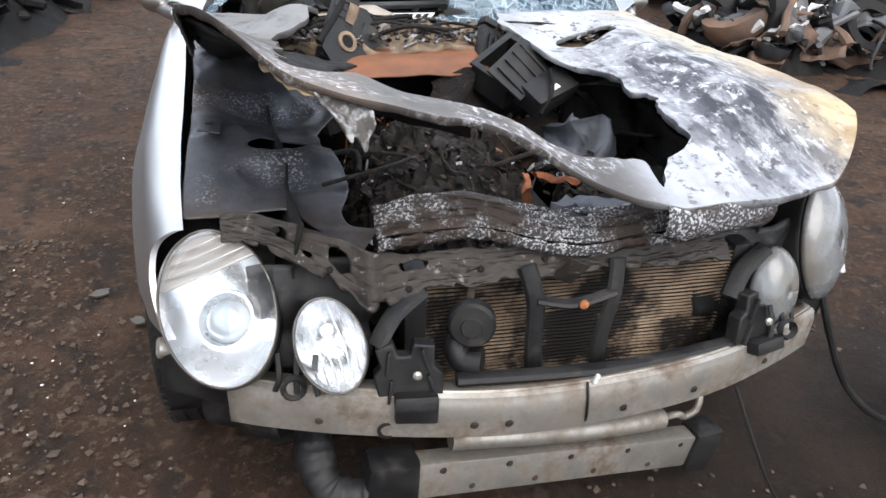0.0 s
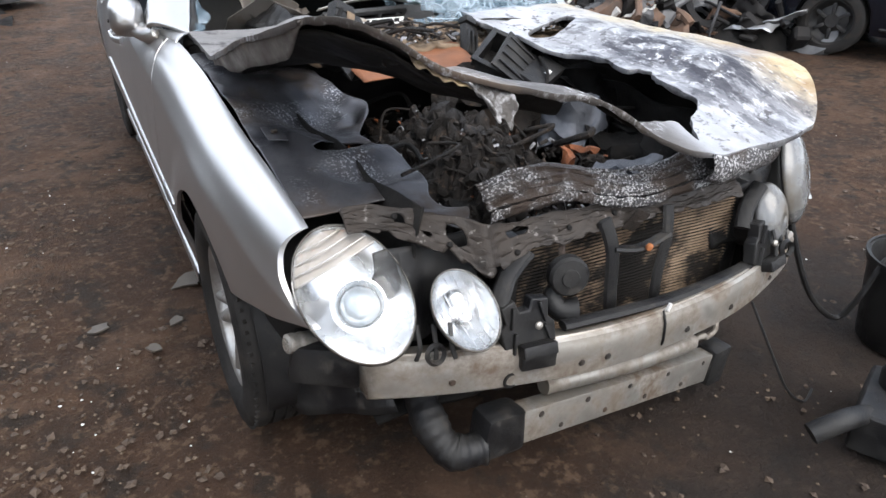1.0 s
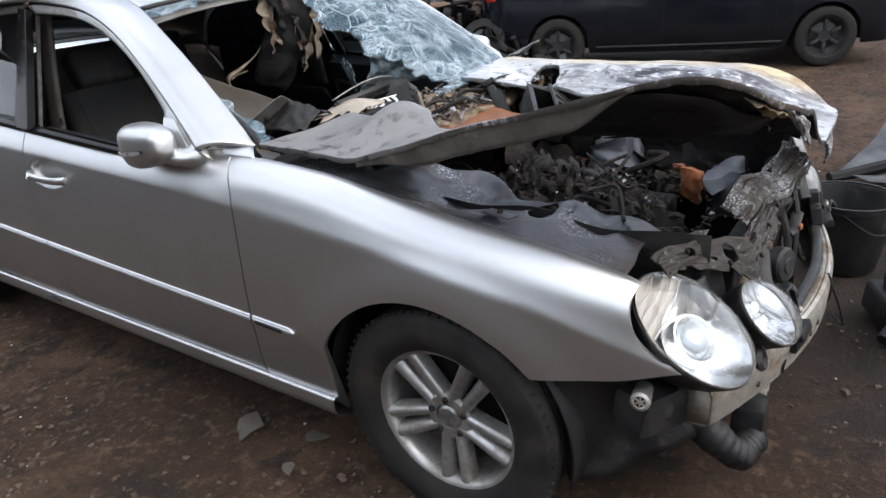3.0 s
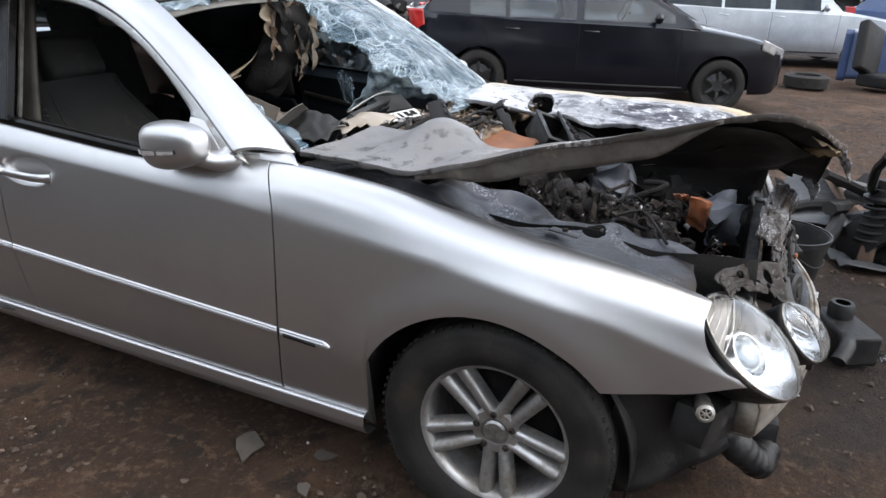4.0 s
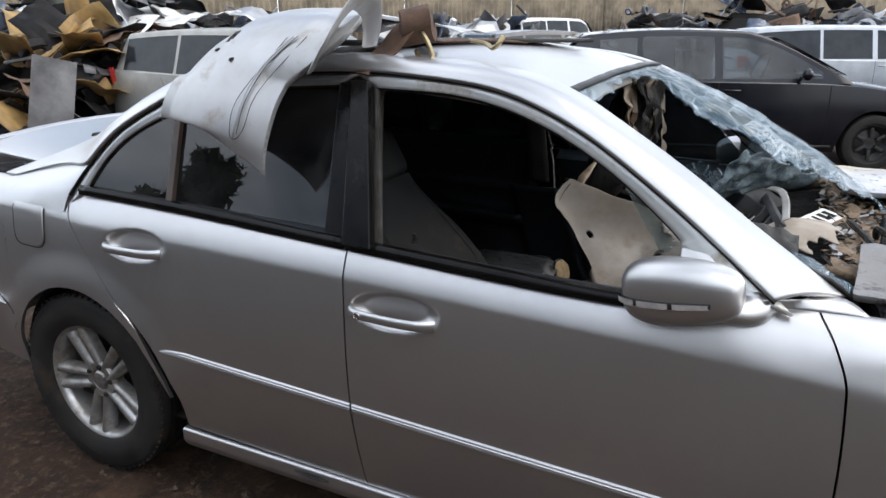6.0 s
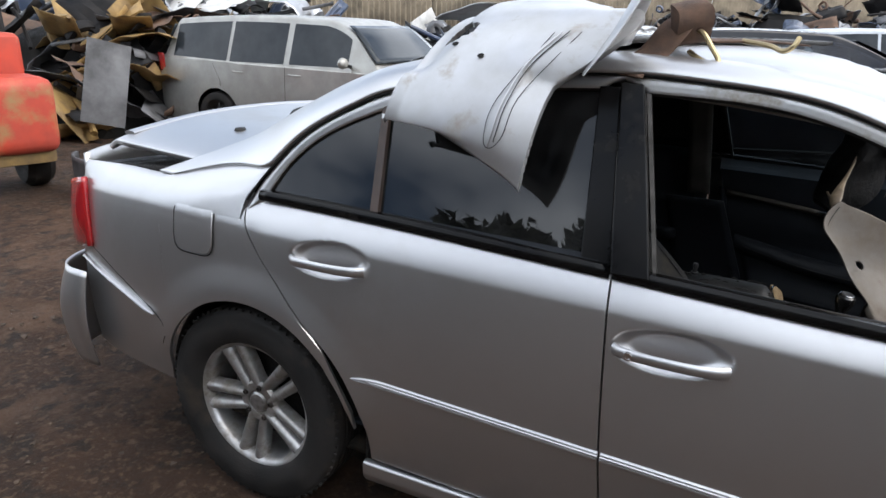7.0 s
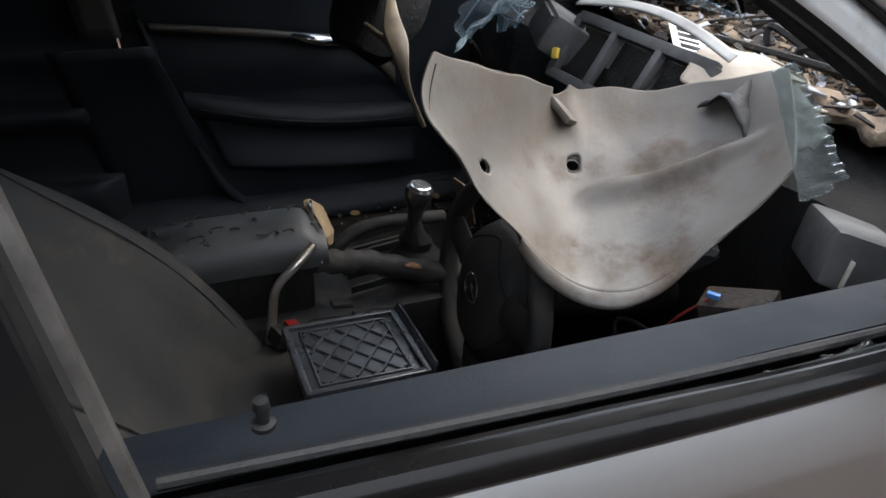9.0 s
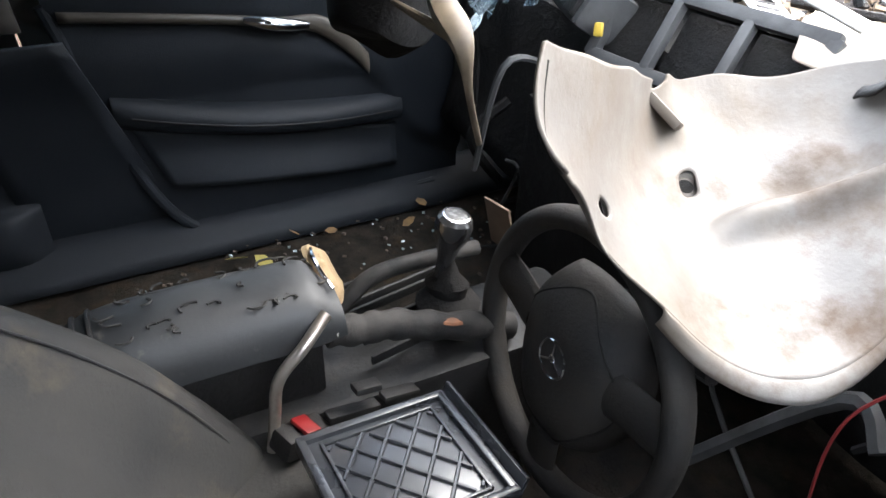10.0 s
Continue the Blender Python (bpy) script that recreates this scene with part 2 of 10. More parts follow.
# ---- ground ----
def ground():
    ma = surface("dirt", (0.033, 0.0175, 0.0100), (0.078, 0.0430, 0.0258), 3.2, (0.3, 0.7), gloss=0.7, gloss2=0.95, bump=1.0, bump_scale=70, spec=0.25,
                 third=(0.122, 0.071, 0.0435), scale3=1.4, spread3=(0.5, 0.66))
    # crumbs and clods: a second, coarser relief and pale grit
    nt, ln = ma.node_tree.nodes, ma.node_tree.links
    bsdf, co = nt["Principled BSDF"], next(n for n in nt if n.type == "TEX_COORD")
    fine = next(n for n in nt if n.type == "BUMP")
    coarse = nt.new("ShaderNodeBump")
    coarse.inputs["Strength"].default_value, coarse.inputs["Distance"].default_value = 1.0, 0.06
    clod = nt.new("ShaderNodeTexNoise")
    clod.inputs["Scale"].default_value, clod.inputs["Detail"].default_value, clod.inputs["Roughness"].default_value = 13.0, 10.0, 0.72
    ln.new(co.outputs["Object"], clod.inputs["Vector"])
    ln.new(clod.outputs["Fac"], coarse.inputs["Height"])
    ln.new(coarse.outputs["Normal"], fine.inputs["Normal"])
    col = bsdf.inputs["Base Color"].links[0].from_socket
    for scale, lo, hi, tone in ((38.0, 0.56, 0.66, (0.120, 0.076, 0.048)), (1.7, 0.55, 0.72, (0.024, 0.0175, 0.0135)), (7.0, 0.52, 0.62, (0.030, 0.021, 0.015)), (21.0, 0.55, 0.64, (0.125, 0.080, 0.052)), (90.0, 0.64, 0.70, (0.22, 0.18, 0.14))):
        nz = nt.new("ShaderNodeTexNoise")
        nz.inputs["Scale"].default_value, nz.inputs["Detail"].default_value, nz.inputs["Roughness"].default_value = scale, 7.0, 0.65
        ln.new(co.outputs["Object"], nz.inputs["Vector"])
        mr, mx = nt.new("ShaderNodeMapRange"), nt.new("ShaderNodeMix")
        mr.inputs["From Min"].default_value, mr.inputs["From Max"].default_value = lo, hi
        ln.new(nz.outputs["Fac"], mr.inputs["Value"])
        mx.data_type = "RGBA"
        mx.inputs[7].default_value = (*tone, 1)
        ln.new(mr.outputs["Result"], mx.inputs[0])
        ln.new(col, mx.inputs[6])
        col = mx.outputs[2]
    # oily patch of damp ground in front of the car
    far, wob, sub, edge, mx = (nt.new("ShaderNodeVectorMath"), nt.new("ShaderNodeTexNoise"), nt.new("ShaderNodeMath"), nt.new("ShaderNodeMapRange"), nt.new("ShaderNodeMix"))
    far.operation, sub.operation = "DISTANCE", "MULTIPLY_ADD"
    far.inputs[1].default_value = (1.0, -0.9, 0)
    wob.inputs["Scale"].default_value, wob.inputs["Detail"].default_value = 2.1, 7.0
    sub.inputs[1].default_value = -1.6
    edge.inputs["From Min"].default_value, edge.inputs["From Max"].default_value, edge.inputs["To Max"].default_value = 0.55, -0.05, 0.78
    ln.new(co.outputs["Object"], far.inputs[0])
    ln.new(co.outputs["Object"], wob.inputs["Vector"])
    ln.new(wob.outputs["Fac"], sub.inputs[0])
    ln.new(far.outputs["Value"], sub.inputs[2])
    ln.new(sub.outputs[0], edge.inputs["Value"])
    mx.data_type = "RGBA"
    mx.inputs[7].default_value = (0.024, 0.019, 0.016, 1)
    ln.new(edge.outputs["Result"], mx.inputs[0])
    ln.new(col, mx.inputs[6])
    col = mx.outputs[2]
    ln.new(col, bsdf.inputs["Base Color"])
    def z(x, y):
        near = math.exp(-((x / 9) ** 2 + ((y - 1) / 9) ** 2))
        return 0.02 * near * rough((x, y, 0), 1.3) + 0.006 * near * rough((x, y, 0), 6)
    def fn(u, v):
        a, b = 2 * u - 1, 2 * v - 1
        x, y = 260 * a * abs(a) ** 2.4 + 9 * a, 260 * b * abs(b) ** 2.4 + 9 * b
        return x, y + 1, z(x, y) - 0.012
    g = part("ground", sheet(fn, 150, 150), ma)
    return tagged(g, "brown dirt yard with gravel, mud stains and debris", "ground", kind="structure")


ground()

# ---- the silver saloon: front axle at y 0, rear axle at y 2.854, nose towards -y; its right side is at -x ----
AX_F, AX_R, HUB = 0.0, 2.854, 0.318
plan_in = curve1([(-0.70, 0.20), (-0.58, 0.122), (-0.45, 0.07), (-0.3, 0.040), (0.0, 0.012), (0.5, 0.003), (1.4, 0.0), (2.6, 0.0), (3.0, 0.010),
                  (3.4, 0.05), (3.65, 0.11), (3.80, 0.20), (3.88, 0.34)])
low_x = curve1([(0.10, 0.79), (0.19, 0.815), (0.26, 0.853), (0.30, 0.868), (0.42, 0.888), (0.52, 0.897), (0.60, 0.898), (0.70, 0.894), (0.80, 0.886), (0.86, 0.880), (0.90, 0.875), (1.0, 0.850)])
crease_z = curve1([(-0.60, 0.600), (-0.45, 0.665), (-0.2, 0.735), (0.2, 0.795), (0.65, 0.836), (1.2, 0.862), (1.9, 0.884), (2.8, 0.905), (3.3, 0.91), (3.8, 0.90)])
top_z = curve1([(-0.60, 0.64), (-0.56, 0.69), (-0.46, 0.786), (-0.4, 0.804), (-0.3, 0.828), (-0.2, 0.845), (0.0, 0.873), (0.2, 0.906), (0.4, 0.940), (0.66, 0.957), (0.8, 0.957), (1.09, 0.935),
                (1.78, 0.958), (2.4, 0.986), (2.8, 0.998), (3.1, 1.0), (3.5, 0.992), (3.8, 0.95)])
top_x = curve1([(-0.60, 0.87), (-0.56, 0.84), (-0.46, 0.816), (-0.4, 0.806), (-0.3, 0.795), (-0.2, 0.788), (0.0, 0.779), (0.2, 0.780), (0.4, 0.786), (0.66, 0.795), (0.76, 0.805), (0.9, 0.834), (1.09, 0.840), (1.78, 0.837), (2.4, 0.826), (2.8, 0.815), (3.1, 0.78), (3.8, 0.78)])


def side_x(y, z):
    """Half width of the body at y and height z."""
    zc, zt = crease_z(y), top_z(y)
    inward = plan_in(y)
    for cy, cz in ((0.02, 0.312), (2.82, 0.32)):          # the arches flare out towards their lips
        r = math.hypot(y - cy, z - cz)
        if r < 0.52:
            inward -= 0.011 * smooth(0.50, 0.385, r) * smooth(0.36, 0.46, z)
    if z <= zc:
        return low_x(z) - inward
    q = min((z - zc) / max(zt - zc, 1e-4), 1.0)
    n = 1.18 + 0.34 * max(0.0, min(1.0, (0.9 - y) / 0.25)) + 0.57 * max(0.0, min(1.0, (y - 2.75) / 0.3))
    xc, xt = low_x(zc), min(top_x(y), low_x(zc) - 0.004)
    ripple = 0.0038 * math.sin(2 * math.pi * q) * max(0.0, min(1.0, (0.85 - y) / 0.3))     # hollow along the wing's shoulder
    return xt + (xc - xt) * (1 - q ** n) ** (1 / n) - inward - ripple


HANDLES = ((1.635, 0.812, -0.045), (2.53, 0.862, -0.06))


def cup(y, z):
    """Depth of the finger recesses behind the door handles."""
    d = 0.0
    for yc, zc, slope in HANDLES:
        r = ((y - yc) / 0.125) ** 2 + ((z - zc - 0.008 - slope * (y - yc)) / 0.047) ** 2
        if r < 1.15:
            d += 0.024 * smooth(1.15, 0.45, r)
    return d


def panel(y_rear, y_front, z_low, z_top, nu, nv, bend=0.012, stiff=0):
    """A body panel on the right side between four edge curves, with its rim bent inwards."""
    def fn(u, v):
        w = 1 - (1 - v) ** 1.6
        if stiff:
            y0 = y_front(0.6) + (y_rear(0.6) - y_front(0.6)) * u
            y = y0
            for _ in range(8):
                lo, hi = z_low(y0), z_top(y)
                mid = min(0.70, lo + 0.75 * (hi - lo))
                z = lo + (mid - lo) * 2 * v if v < 0.5 else mid + (hi - mid) * (1 - (2 - 2 * v) ** 1.5)
                y = y0 + (1 - u) ** stiff * (y_front(z) - y_front(0.6)) + u ** stiff * (y_rear(z) - y_rear(0.6))
        else:
            y, z = 0.5 * (y_rear(0.6) + y_front(0.6)), 0.6
            for _ in range(12):
                lo, hi = z_low(y), z_top(y)
                z = lo + (hi - lo) * w
                y = y_front(z) + (y_rear(z) - y_front(z)) * u
        return -side_x(y, z) + cup(y, z), y, z
    bm = sheet(fn, nu, nv)
    rim = [e for e in bm.edges if e.is_boundary]
    out = bmesh.ops.extrude_edge_only(bm, edges=rim)["geom"]
    for v in out:
        if isinstance(v, bmesh.types.BMVert):
            v.co.x += bend
    bmesh.ops.recalc_face_normals(bm, faces=bm.faces[:])
    return bm


def mirrored(bm):
    other = bm.copy()
    for v in other.verts:
        v.co.x = -v.co.x
    bmesh.ops.reverse_faces(other, faces=other.faces[:])
    return other


def arch(y, cy, cz, r):
    return cz + math.sqrt(max(r * r - (y - cy) ** 2, 0.0))


gap_fd = curve1([(0.15, 0.690), (0.28, 0.672), (0.45, 0.654), (0.63, 0.648), (0.83, 0.657), (0.91, 0.685), (0.99, 0.745)])
gap_mid = curve1([(0.2, 1.735), (0.53, 1.762), (0.95, 1.785), (1.1, 1.800)])
G = 0.0025


def fender_low(y):
    if y < -0.20:
        return max(arch(y, 0.02, 0.312, 0.372), curve1([(-0.62, 0.612), (-0.56, 0.606), (-0.45, 0.582), (-0.28, 0.556), (-0.2, 0.54)])(y))
    if y < 0.363:
        return max(arch(y, 0.02, 0.312, 0.372), 0.215)
    return curve1([(0.36, 0.215), (0.42, 0.245), (0.70, 0.262)])(y)


def rear_edge(z):
    if z < 0.64:
        return 2.82 - math.sqrt(max(0.412 ** 2 - (z - 0.32) ** 2, 0.0)) - 0.0
    return curve1([(0.64, 2.5605), (0.68, 2.61), (0.76, 2.69), (0.846, 2.772), (0.94, 2.83), (1.0, 2.84)])(z)


def quarter_low(y):
    if y < 3.19:
        return max(arch(y, 2.82, 0.32, 0.372), 0.32)
    return curve1([(3.19, 0.325), (3.4, 0.325), (4.0, 0.34)])(y)


body_ob = thing("silver_saloon_car", "silver saloon car with burnt-out engine bay and shattered windscreen", "car")
front_edge = curve1([(0.55, -0.60), (0.61, -0.588), (0.64, -0.53), (0.70, -0.475), (0.755, -0.462), (0.79, -0.47)])
door_low = curve1([(0.6, 0.272), (1.8, 0.272), (2.45, 0.285)])


DOORS = {}


def both(name, bm, material, parent=None, **kw):
    """A part on the right side and its mirror image on the left."""
    other = mirrored(bm)
    parents = parent or (body_ob, body_ob)
    return part(name, bm, material, parents[0], **kw), part(name, other, material, parents[1], **kw)


def side_panels():
    fender = panel(lambda z: gap_fd(z) - G, front_edge, fender_low, top_z, 110, 40, stiff=5)
    door_f = panel(lambda z: gap_mid(z) - G, lambda z: gap_fd(z) + G, door_low, top_z, 200, 120)
    door_r = panel(lambda z: rear_edge(z) - G, lambda z: gap_mid(z) + G, door_low, top_z, 170, 120)
    quarter = panel(lambda z: 3.66, lambda z: max(rear_edge(z), 2.45) + G, quarter_low, top_z, 120, 60)
    sill_x, sill_h = curve1([(0, 0.846), (0.06, 0.862), (0.12, 0.868), (0.5, 0.868), (0.68, 0.862), (0.85, 0.835), (1, 0.79)]), curve1([(0, 0.268), (0.06, 0.268), (0.12, 0.262), (0.5, 0.232), (0.68, 0.214), (0.85, 0.186), (1, 0.178)])
    sill = sheet(lambda u, v: (-sill_x(v), 0.385 + 2.05 * u, sill_h(v)), 40, 18)
    for name, bm in (("front_fender", fender), ("front_door", door_f), ("rear_door", door_r), ("quarter_panel", quarter), ("sill", sill)):
        DOORS[name] = both(name, bm, SILVER, angle=50)
    both("jacking_slot", tube([(-0.868, 1.87, 0.246), (-0.870, 1.93, 0.249), (-0.868, 1.99, 0.247)], lambda t: 0.012 * math.sin(math.pi * (0.1 + 0.8 * t)), n=8, flat=0.5), BLACK_TRIM, DOORS["sill"])


side_panels()

# ---- roof, pillars, windows ----
def gx(z):
    return 0.845 - 0.394 * (z - 0.952)


def gp(y, z, out=0.0):
    return Vector((-(gx(z) + out * 0.93), y, z + out * 0.36))


GUTTER = [(0.80, 0.975), (0.941, 1.08), (1.067, 1.166), (1.201, 1.248), (1.329, 1.307), (1.461, 1.346), (1.63, 1.366), (1.84, 1.377),
          (2.1, 1.363), (2.408, 1.308), (2.54, 1.257), (2.683, 1.172), (2.79, 1.055), (2.835, 0.985)]
ROOF_EDGE = [(-0.735, 0.68, 0.965), (-0.69, 0.86, 1.078), (-0.66, 1.0, 1.172), (-0.63, 1.15, 1.262), (-0.60, 1.29, 1.336), (-0.578, 1.43, 1.376), (-0.565, 1.62, 1.400),
             (-0.56, 1.84, 1.412), (-0.555, 2.12, 1.402), (-0.545, 2.46, 1.362), (-0.555, 2.63, 1.31), (-0.575, 2.82, 1.215), (-0.60, 3.02, 1.105), (-0.76, 3.26, 1.000)]


def upper_body():
    gut = spline([gp(y, z, 0.006) for y, z in GUTTER], 90)
    top = spline(ROOF_EDGE, 90)

    def rail(u, v):
        i = u * 90
        k = min(int(i), 89)
        a, b = gut[k].lerp(gut[k + 1], i - k), top[k].lerp(top[k + 1], i - k)
        p = a.lerp(b, v)
        bulge = Vector((-0.55, 0, 0.83)) * math.sin(math.pi * v ** 0.75) * (0.019 - 0.003 * smooth(0.55, 0.8, u)) * min(1, (b - a).length / 0.12)
        return p + bulge
    cut = curve1([(0.88, 0.0), (0.90, 0.0), (0.915, 0.06), (0.93, 0.20), (0.945, 0.40), (0.96, 0.58), (0.98, 0.72), (1.0, 0.80)])
    both("side_frame", sheet(lambda u, v: rail(u, cut(u) + (1 - cut(u)) * v), 180, 24), SILVER, angle=60, solid=0.012)

    # the rear pillar runs down into the quarter panel without a break
    lift = Vector((-0.0015, 0, 0.002))
    crown = spline([rail(u, cut(u) + 0.03) for u in (0.90, 0.915, 0.93, 0.945, 0.96, 0.98, 1.0)] + [Vector((-0.745, 3.40, 1.003)), Vector((-0.735, 3.64, 0.998))], 64)
    front = spline([Vector((-side_x(2.846, 0.935) - 0.0035, 2.846, 0.935)), gut[89] + Vector((-0.004, 0.006, 0)), gut[86] + Vector((-0.002, 0.004, 0)), crown[0]], 32)

    def shoulder(u, v):
        def base(u):
            c = crown[min(int(u * 64), 63)].lerp(crown[min(int(u * 64), 63) + 1], u * 64 - min(int(u * 64), 63))
            y, z = 2.846 + 0.80 * u, 0.935
            b = Vector((-side_x(min(y, 3.66), z) - 0.0035, y, z))
            w = Vector((b.x + 0.012, 0.6 * b.y + 0.4 * c.y, max(0.995, 0.5 * (z + c.z))))
            return b * (1 - v) ** 2 + w * 2 * v * (1 - v) + (c + lift) * v * v
        f = front[min(int(v * 32), 31)].lerp(front[min(int(v * 32), 31) + 1], v * 32 - min(int(v * 32), 31))
        return base(u) + (f - base(0.0)) * (1 - u) ** 4
    both("pillar_shoulder", sheet(shoulder, 64, 20), SILVER, DOORS["quarter_panel"], angle=70)

    # the dark drip seam between door frames and roof
    seam = sheet(lambda u, v: gut[min(int(u * 90), 89)].lerp(gut[min(int(u * 90) + 1, 90)], u * 90 - min(int(u * 90), 89)) + Vector((0.008 * v + 0.001, 0, -0.004 + 0.004 * v)), 90, 1)
    both("drip_seam", seam, BLACK_TRIM, solid=0.004)
    both("frame_gap", tube([p + Vector((-0.004, 0, -0.001)) for p in gut[::3]], 0.0021, n=6, steps=90), BLACK_TRIM)
    both("screen_gap", tube([p + Vector((-0.008, 0, 0.004)) for p in top[4:36:3]], 0.0028, n=6, steps=60), BLACK_TRIM)

    # plate between the wing's rear corner and the foot of the screen pillar
    def foot(u, v):
        y = 0.63 + 0.29 * u
        a = Vector((-side_x(y, top_z(y)) + 0.002, y, top_z(y) - 0.003))
        b = top[0].lerp(gut[0], u) + Vector((-0.003, 0.01, 0.006))
        return a.lerp(b, v) + Vector((0, 0, 0.006 * math.sin(math.pi * v)))
    both("pillar_foot", sheet(foot, 16, 6), SILVER, DOORS["front_fender"], angle=60, solid=0.004)

    def roof(u, v):
        s = 2 * u - 1
        y = 1.30 - 0.045 * (1 - s * s) + (2.50 - 1.30) * v
        k = 0
        while k < 89 and top[k + 1].y < min(max(1.30 + 1.16 * v, 1.29), 2.46):
            k += 1
        w = -top[k].x - 0.002
        return s * w, y, top[k].z + 0.040 * (1 - abs(s) ** 2.2) * (0.55 + 0.45 * math.sin(math.pi * min(v * 1.1, 1))) + 0.002
    part("roof", sheet(roof, 36, 40), SILVER, body_ob, angle=60, solid=0.01)
    ceiling_fabric = surface("headliner", (0.30, 0.29, 0.27), (0.22, 0.21, 0.19), 12, gloss=0.95, bump=0.1, bump_scale=200)
    part("headliner", sheet(lambda u, v: (lambda p: (p[0] * 1.12, p[1], p[2] - 0.03 - 0.045 * abs(2 * u - 1) ** 3))(roof(u, v)), 20, 20), ceiling_fabric, body_ob, solid=0.006)

    # rear window
    rear_glass = glass("tinted_glass", (0.10, 0.11, 0.11), 0.01)
    def rear(u, v):
        s = 2 * u - 1
        a, b = Vector((0.54, 2.50, 1.365)), Vector((0.60, 3.06, 1.085))
        p = a.lerp(b, v)
        return s * p.x, p.y + 0.05 * (1 - s * s), p.z + 0.025 * (1 - s * s) + 0.012 * math.sin(math.pi * v)
    part("rear_window", sheet(rear, 16, 10), rear_glass, body_ob, solid=0.005)

    # door frames round the windows
    open_f = [(0.90, 0.985), (0.978, 1.048), (1.0, 1.078), (1.127, 1.172), (1.266, 1.25), (1.41, 1.304), (1.562, 1.333), (1.779, 1.342)]
    out_f = [(0.80, 0.965), (0.93, 1.068), (0.955, 1.087), (1.07, 1.163), (1.215, 1.250), (1.38, 1.318), (1.55, 1.354), (1.832, 1.371)]
    open_r = [(1.884, 1.346), (2.1, 1.333), (2.30, 1.303), (2.454, 1.255), (2.612, 1.182), (2.71, 1.10), (2.775, 1.0)]
    out_r = [(1.842, 1.371), (2.1, 1.357), (2.33, 1.321), (2.50, 1.270), (2.665, 1.178), (2.77, 1.06), (2.828, 0.96)]
    stained = surface("stained_silver_paint", (0.56, 0.57, 0.57), (0.50, 0.49, 0.47), 7, gloss=0.34, gloss2=0.45, metal=0.6, coat=0.3,
                      third=(0.30, 0.25, 0.18), scale3=9, spread3=(0.55, 0.68), gloss3=0.8, metal3=0.1)
    for door, inner, outer, ma, over in (("front_door", open_f, out_f, stained, 0.36), ("rear_door", open_r, out_r, SILVER, 0.34)):
        ins, outs = spline([(0, y, z) for y, z in inner], 50), spline([(0, y, z) for y, z in outer], 50)
        def strip(u, v, ins=ins, outs=outs, over=over):
            k = min(int(u * 50), 49)
            f = u * 50 - k
            p, q = ins[k].lerp(ins[k + 1], f), outs[k].lerp(outs[k + 1], f)
            r = q.lerp(p, (1 + over) * v - over)
            return gp(r.y, r.z, 0.004 * math.sin(math.pi * min(v * 1.2, 1)))
        both("window_frame", sheet(strip, 50, 5), ma, DOORS[door], solid=0.02, angle=60)
        def seal(u, v, ins=ins):
            k = min(int(u * 50), 49)
            p = ins[k].lerp(ins[k + 1], u * 50 - k)
            a = 2 * math.pi * v
            return gp(p.y, p.z) + Vector((0.012 + 0.012 * math.cos(a), 0, 0.008 * math.sin(a)))
        both("window_seal", sheet(seal, 50, 6), BLACK_TRIM, DOORS[door])

    # centre pillar trims
    def quad(points, out):
        bm = bmesh.new()
        bm.faces.new([bm.verts.new(gp(y, z, out)) for y, z in points])
        bmesh.ops.recalc_face_normals(bm, faces=bm.faces[:])
        return bm
    gloss_black = surface("gloss_black_pillar", (0.004, 0.004, 0.0045), (0.007, 0.0065, 0.006), 9, gloss=0.14, gloss2=0.25, spec=0.16, third=(0.018, 0.0155, 0.013), scale3=7, spread3=(0.58, 0.75), gloss3=0.5)
    both("pillar_trim", quad([(1.700, 0.958), (1.783, 0.958), (1.836, 1.352), (1.785, 1.350)], 0.004), gloss_black, DOORS["front_door"], angle=0, solid=0.03, bevel=0.003)
    both("pillar_trim", quad([(1.789, 0.958), (1.860, 0.968), (1.890, 1.350), (1.842, 1.352)], 0.004), gloss_black, DOORS["rear_door"], angle=0, solid=0.03, bevel=0.003)
    brown = surface("brown_trim", (0.075, 0.048, 0.036), (0.04, 0.03, 0.026), 9, gloss=0.5, bump=0.1)
    both("window_divider", quad([(2.405, 1.0), (2.43, 1.0), (2.452, 1.262), (2.430, 1.272)], 0.003), brown, DOORS["rear_door"], angle=0, solid=0.02, bevel=0.002)
    worn = surface("worn_metal_edge", (0.12, 0.11, 0.10), (0.05, 0.045, 0.04), 20, gloss=0.45, metal=0.5)
    both("frame_edge", quad([(1.690, 0.965), (1.698, 0.965), (1.784, 1.344), (1.774, 1.344)], -0.002), worn, DOORS["front_door"], angle=0, solid=0.012)

    # black strips along the belt line
    def belt(y0, y1, low, high):
        def fn(u, v):
            y = y0 + (y1 - y0) * u
            z = low(y) + (high(y) - low(y)) * v
            return gp(y, z, 0.003 + 0.006 * math.sin(math.pi * v) - 0.010 * max(v - 0.75, 0) * 4)
        return sheet(fn, 30, 8)
    belt_high = curve1([(0.9, 0.948), (1.09, 0.945), (1.4, 0.958), (1.7, 0.971), (2.4, 1.003), (2.77, 1.014)])
    both("belt_strip", belt(0.93, 1.782, lambda y: top_z(y) - 0.004, belt_high), gloss_black, DOORS["front_door"], solid=0.008)
    both("belt_strip", belt(1.79, 2.79, lambda y: top_z(y) - 0.004, belt_high), gloss_black, DOORS["rear_door"], solid=0.008)

    # rear side glass; the front door glass is gone but for shards
    def pane(points, out):
        bm = bmesh.new()
        bm.faces.new([bm.verts.new(gp(y, z, out)) for y, z in points])
        bmesh.ops.recalc_face_normals(bm, faces=bm.faces[:])
        return bm
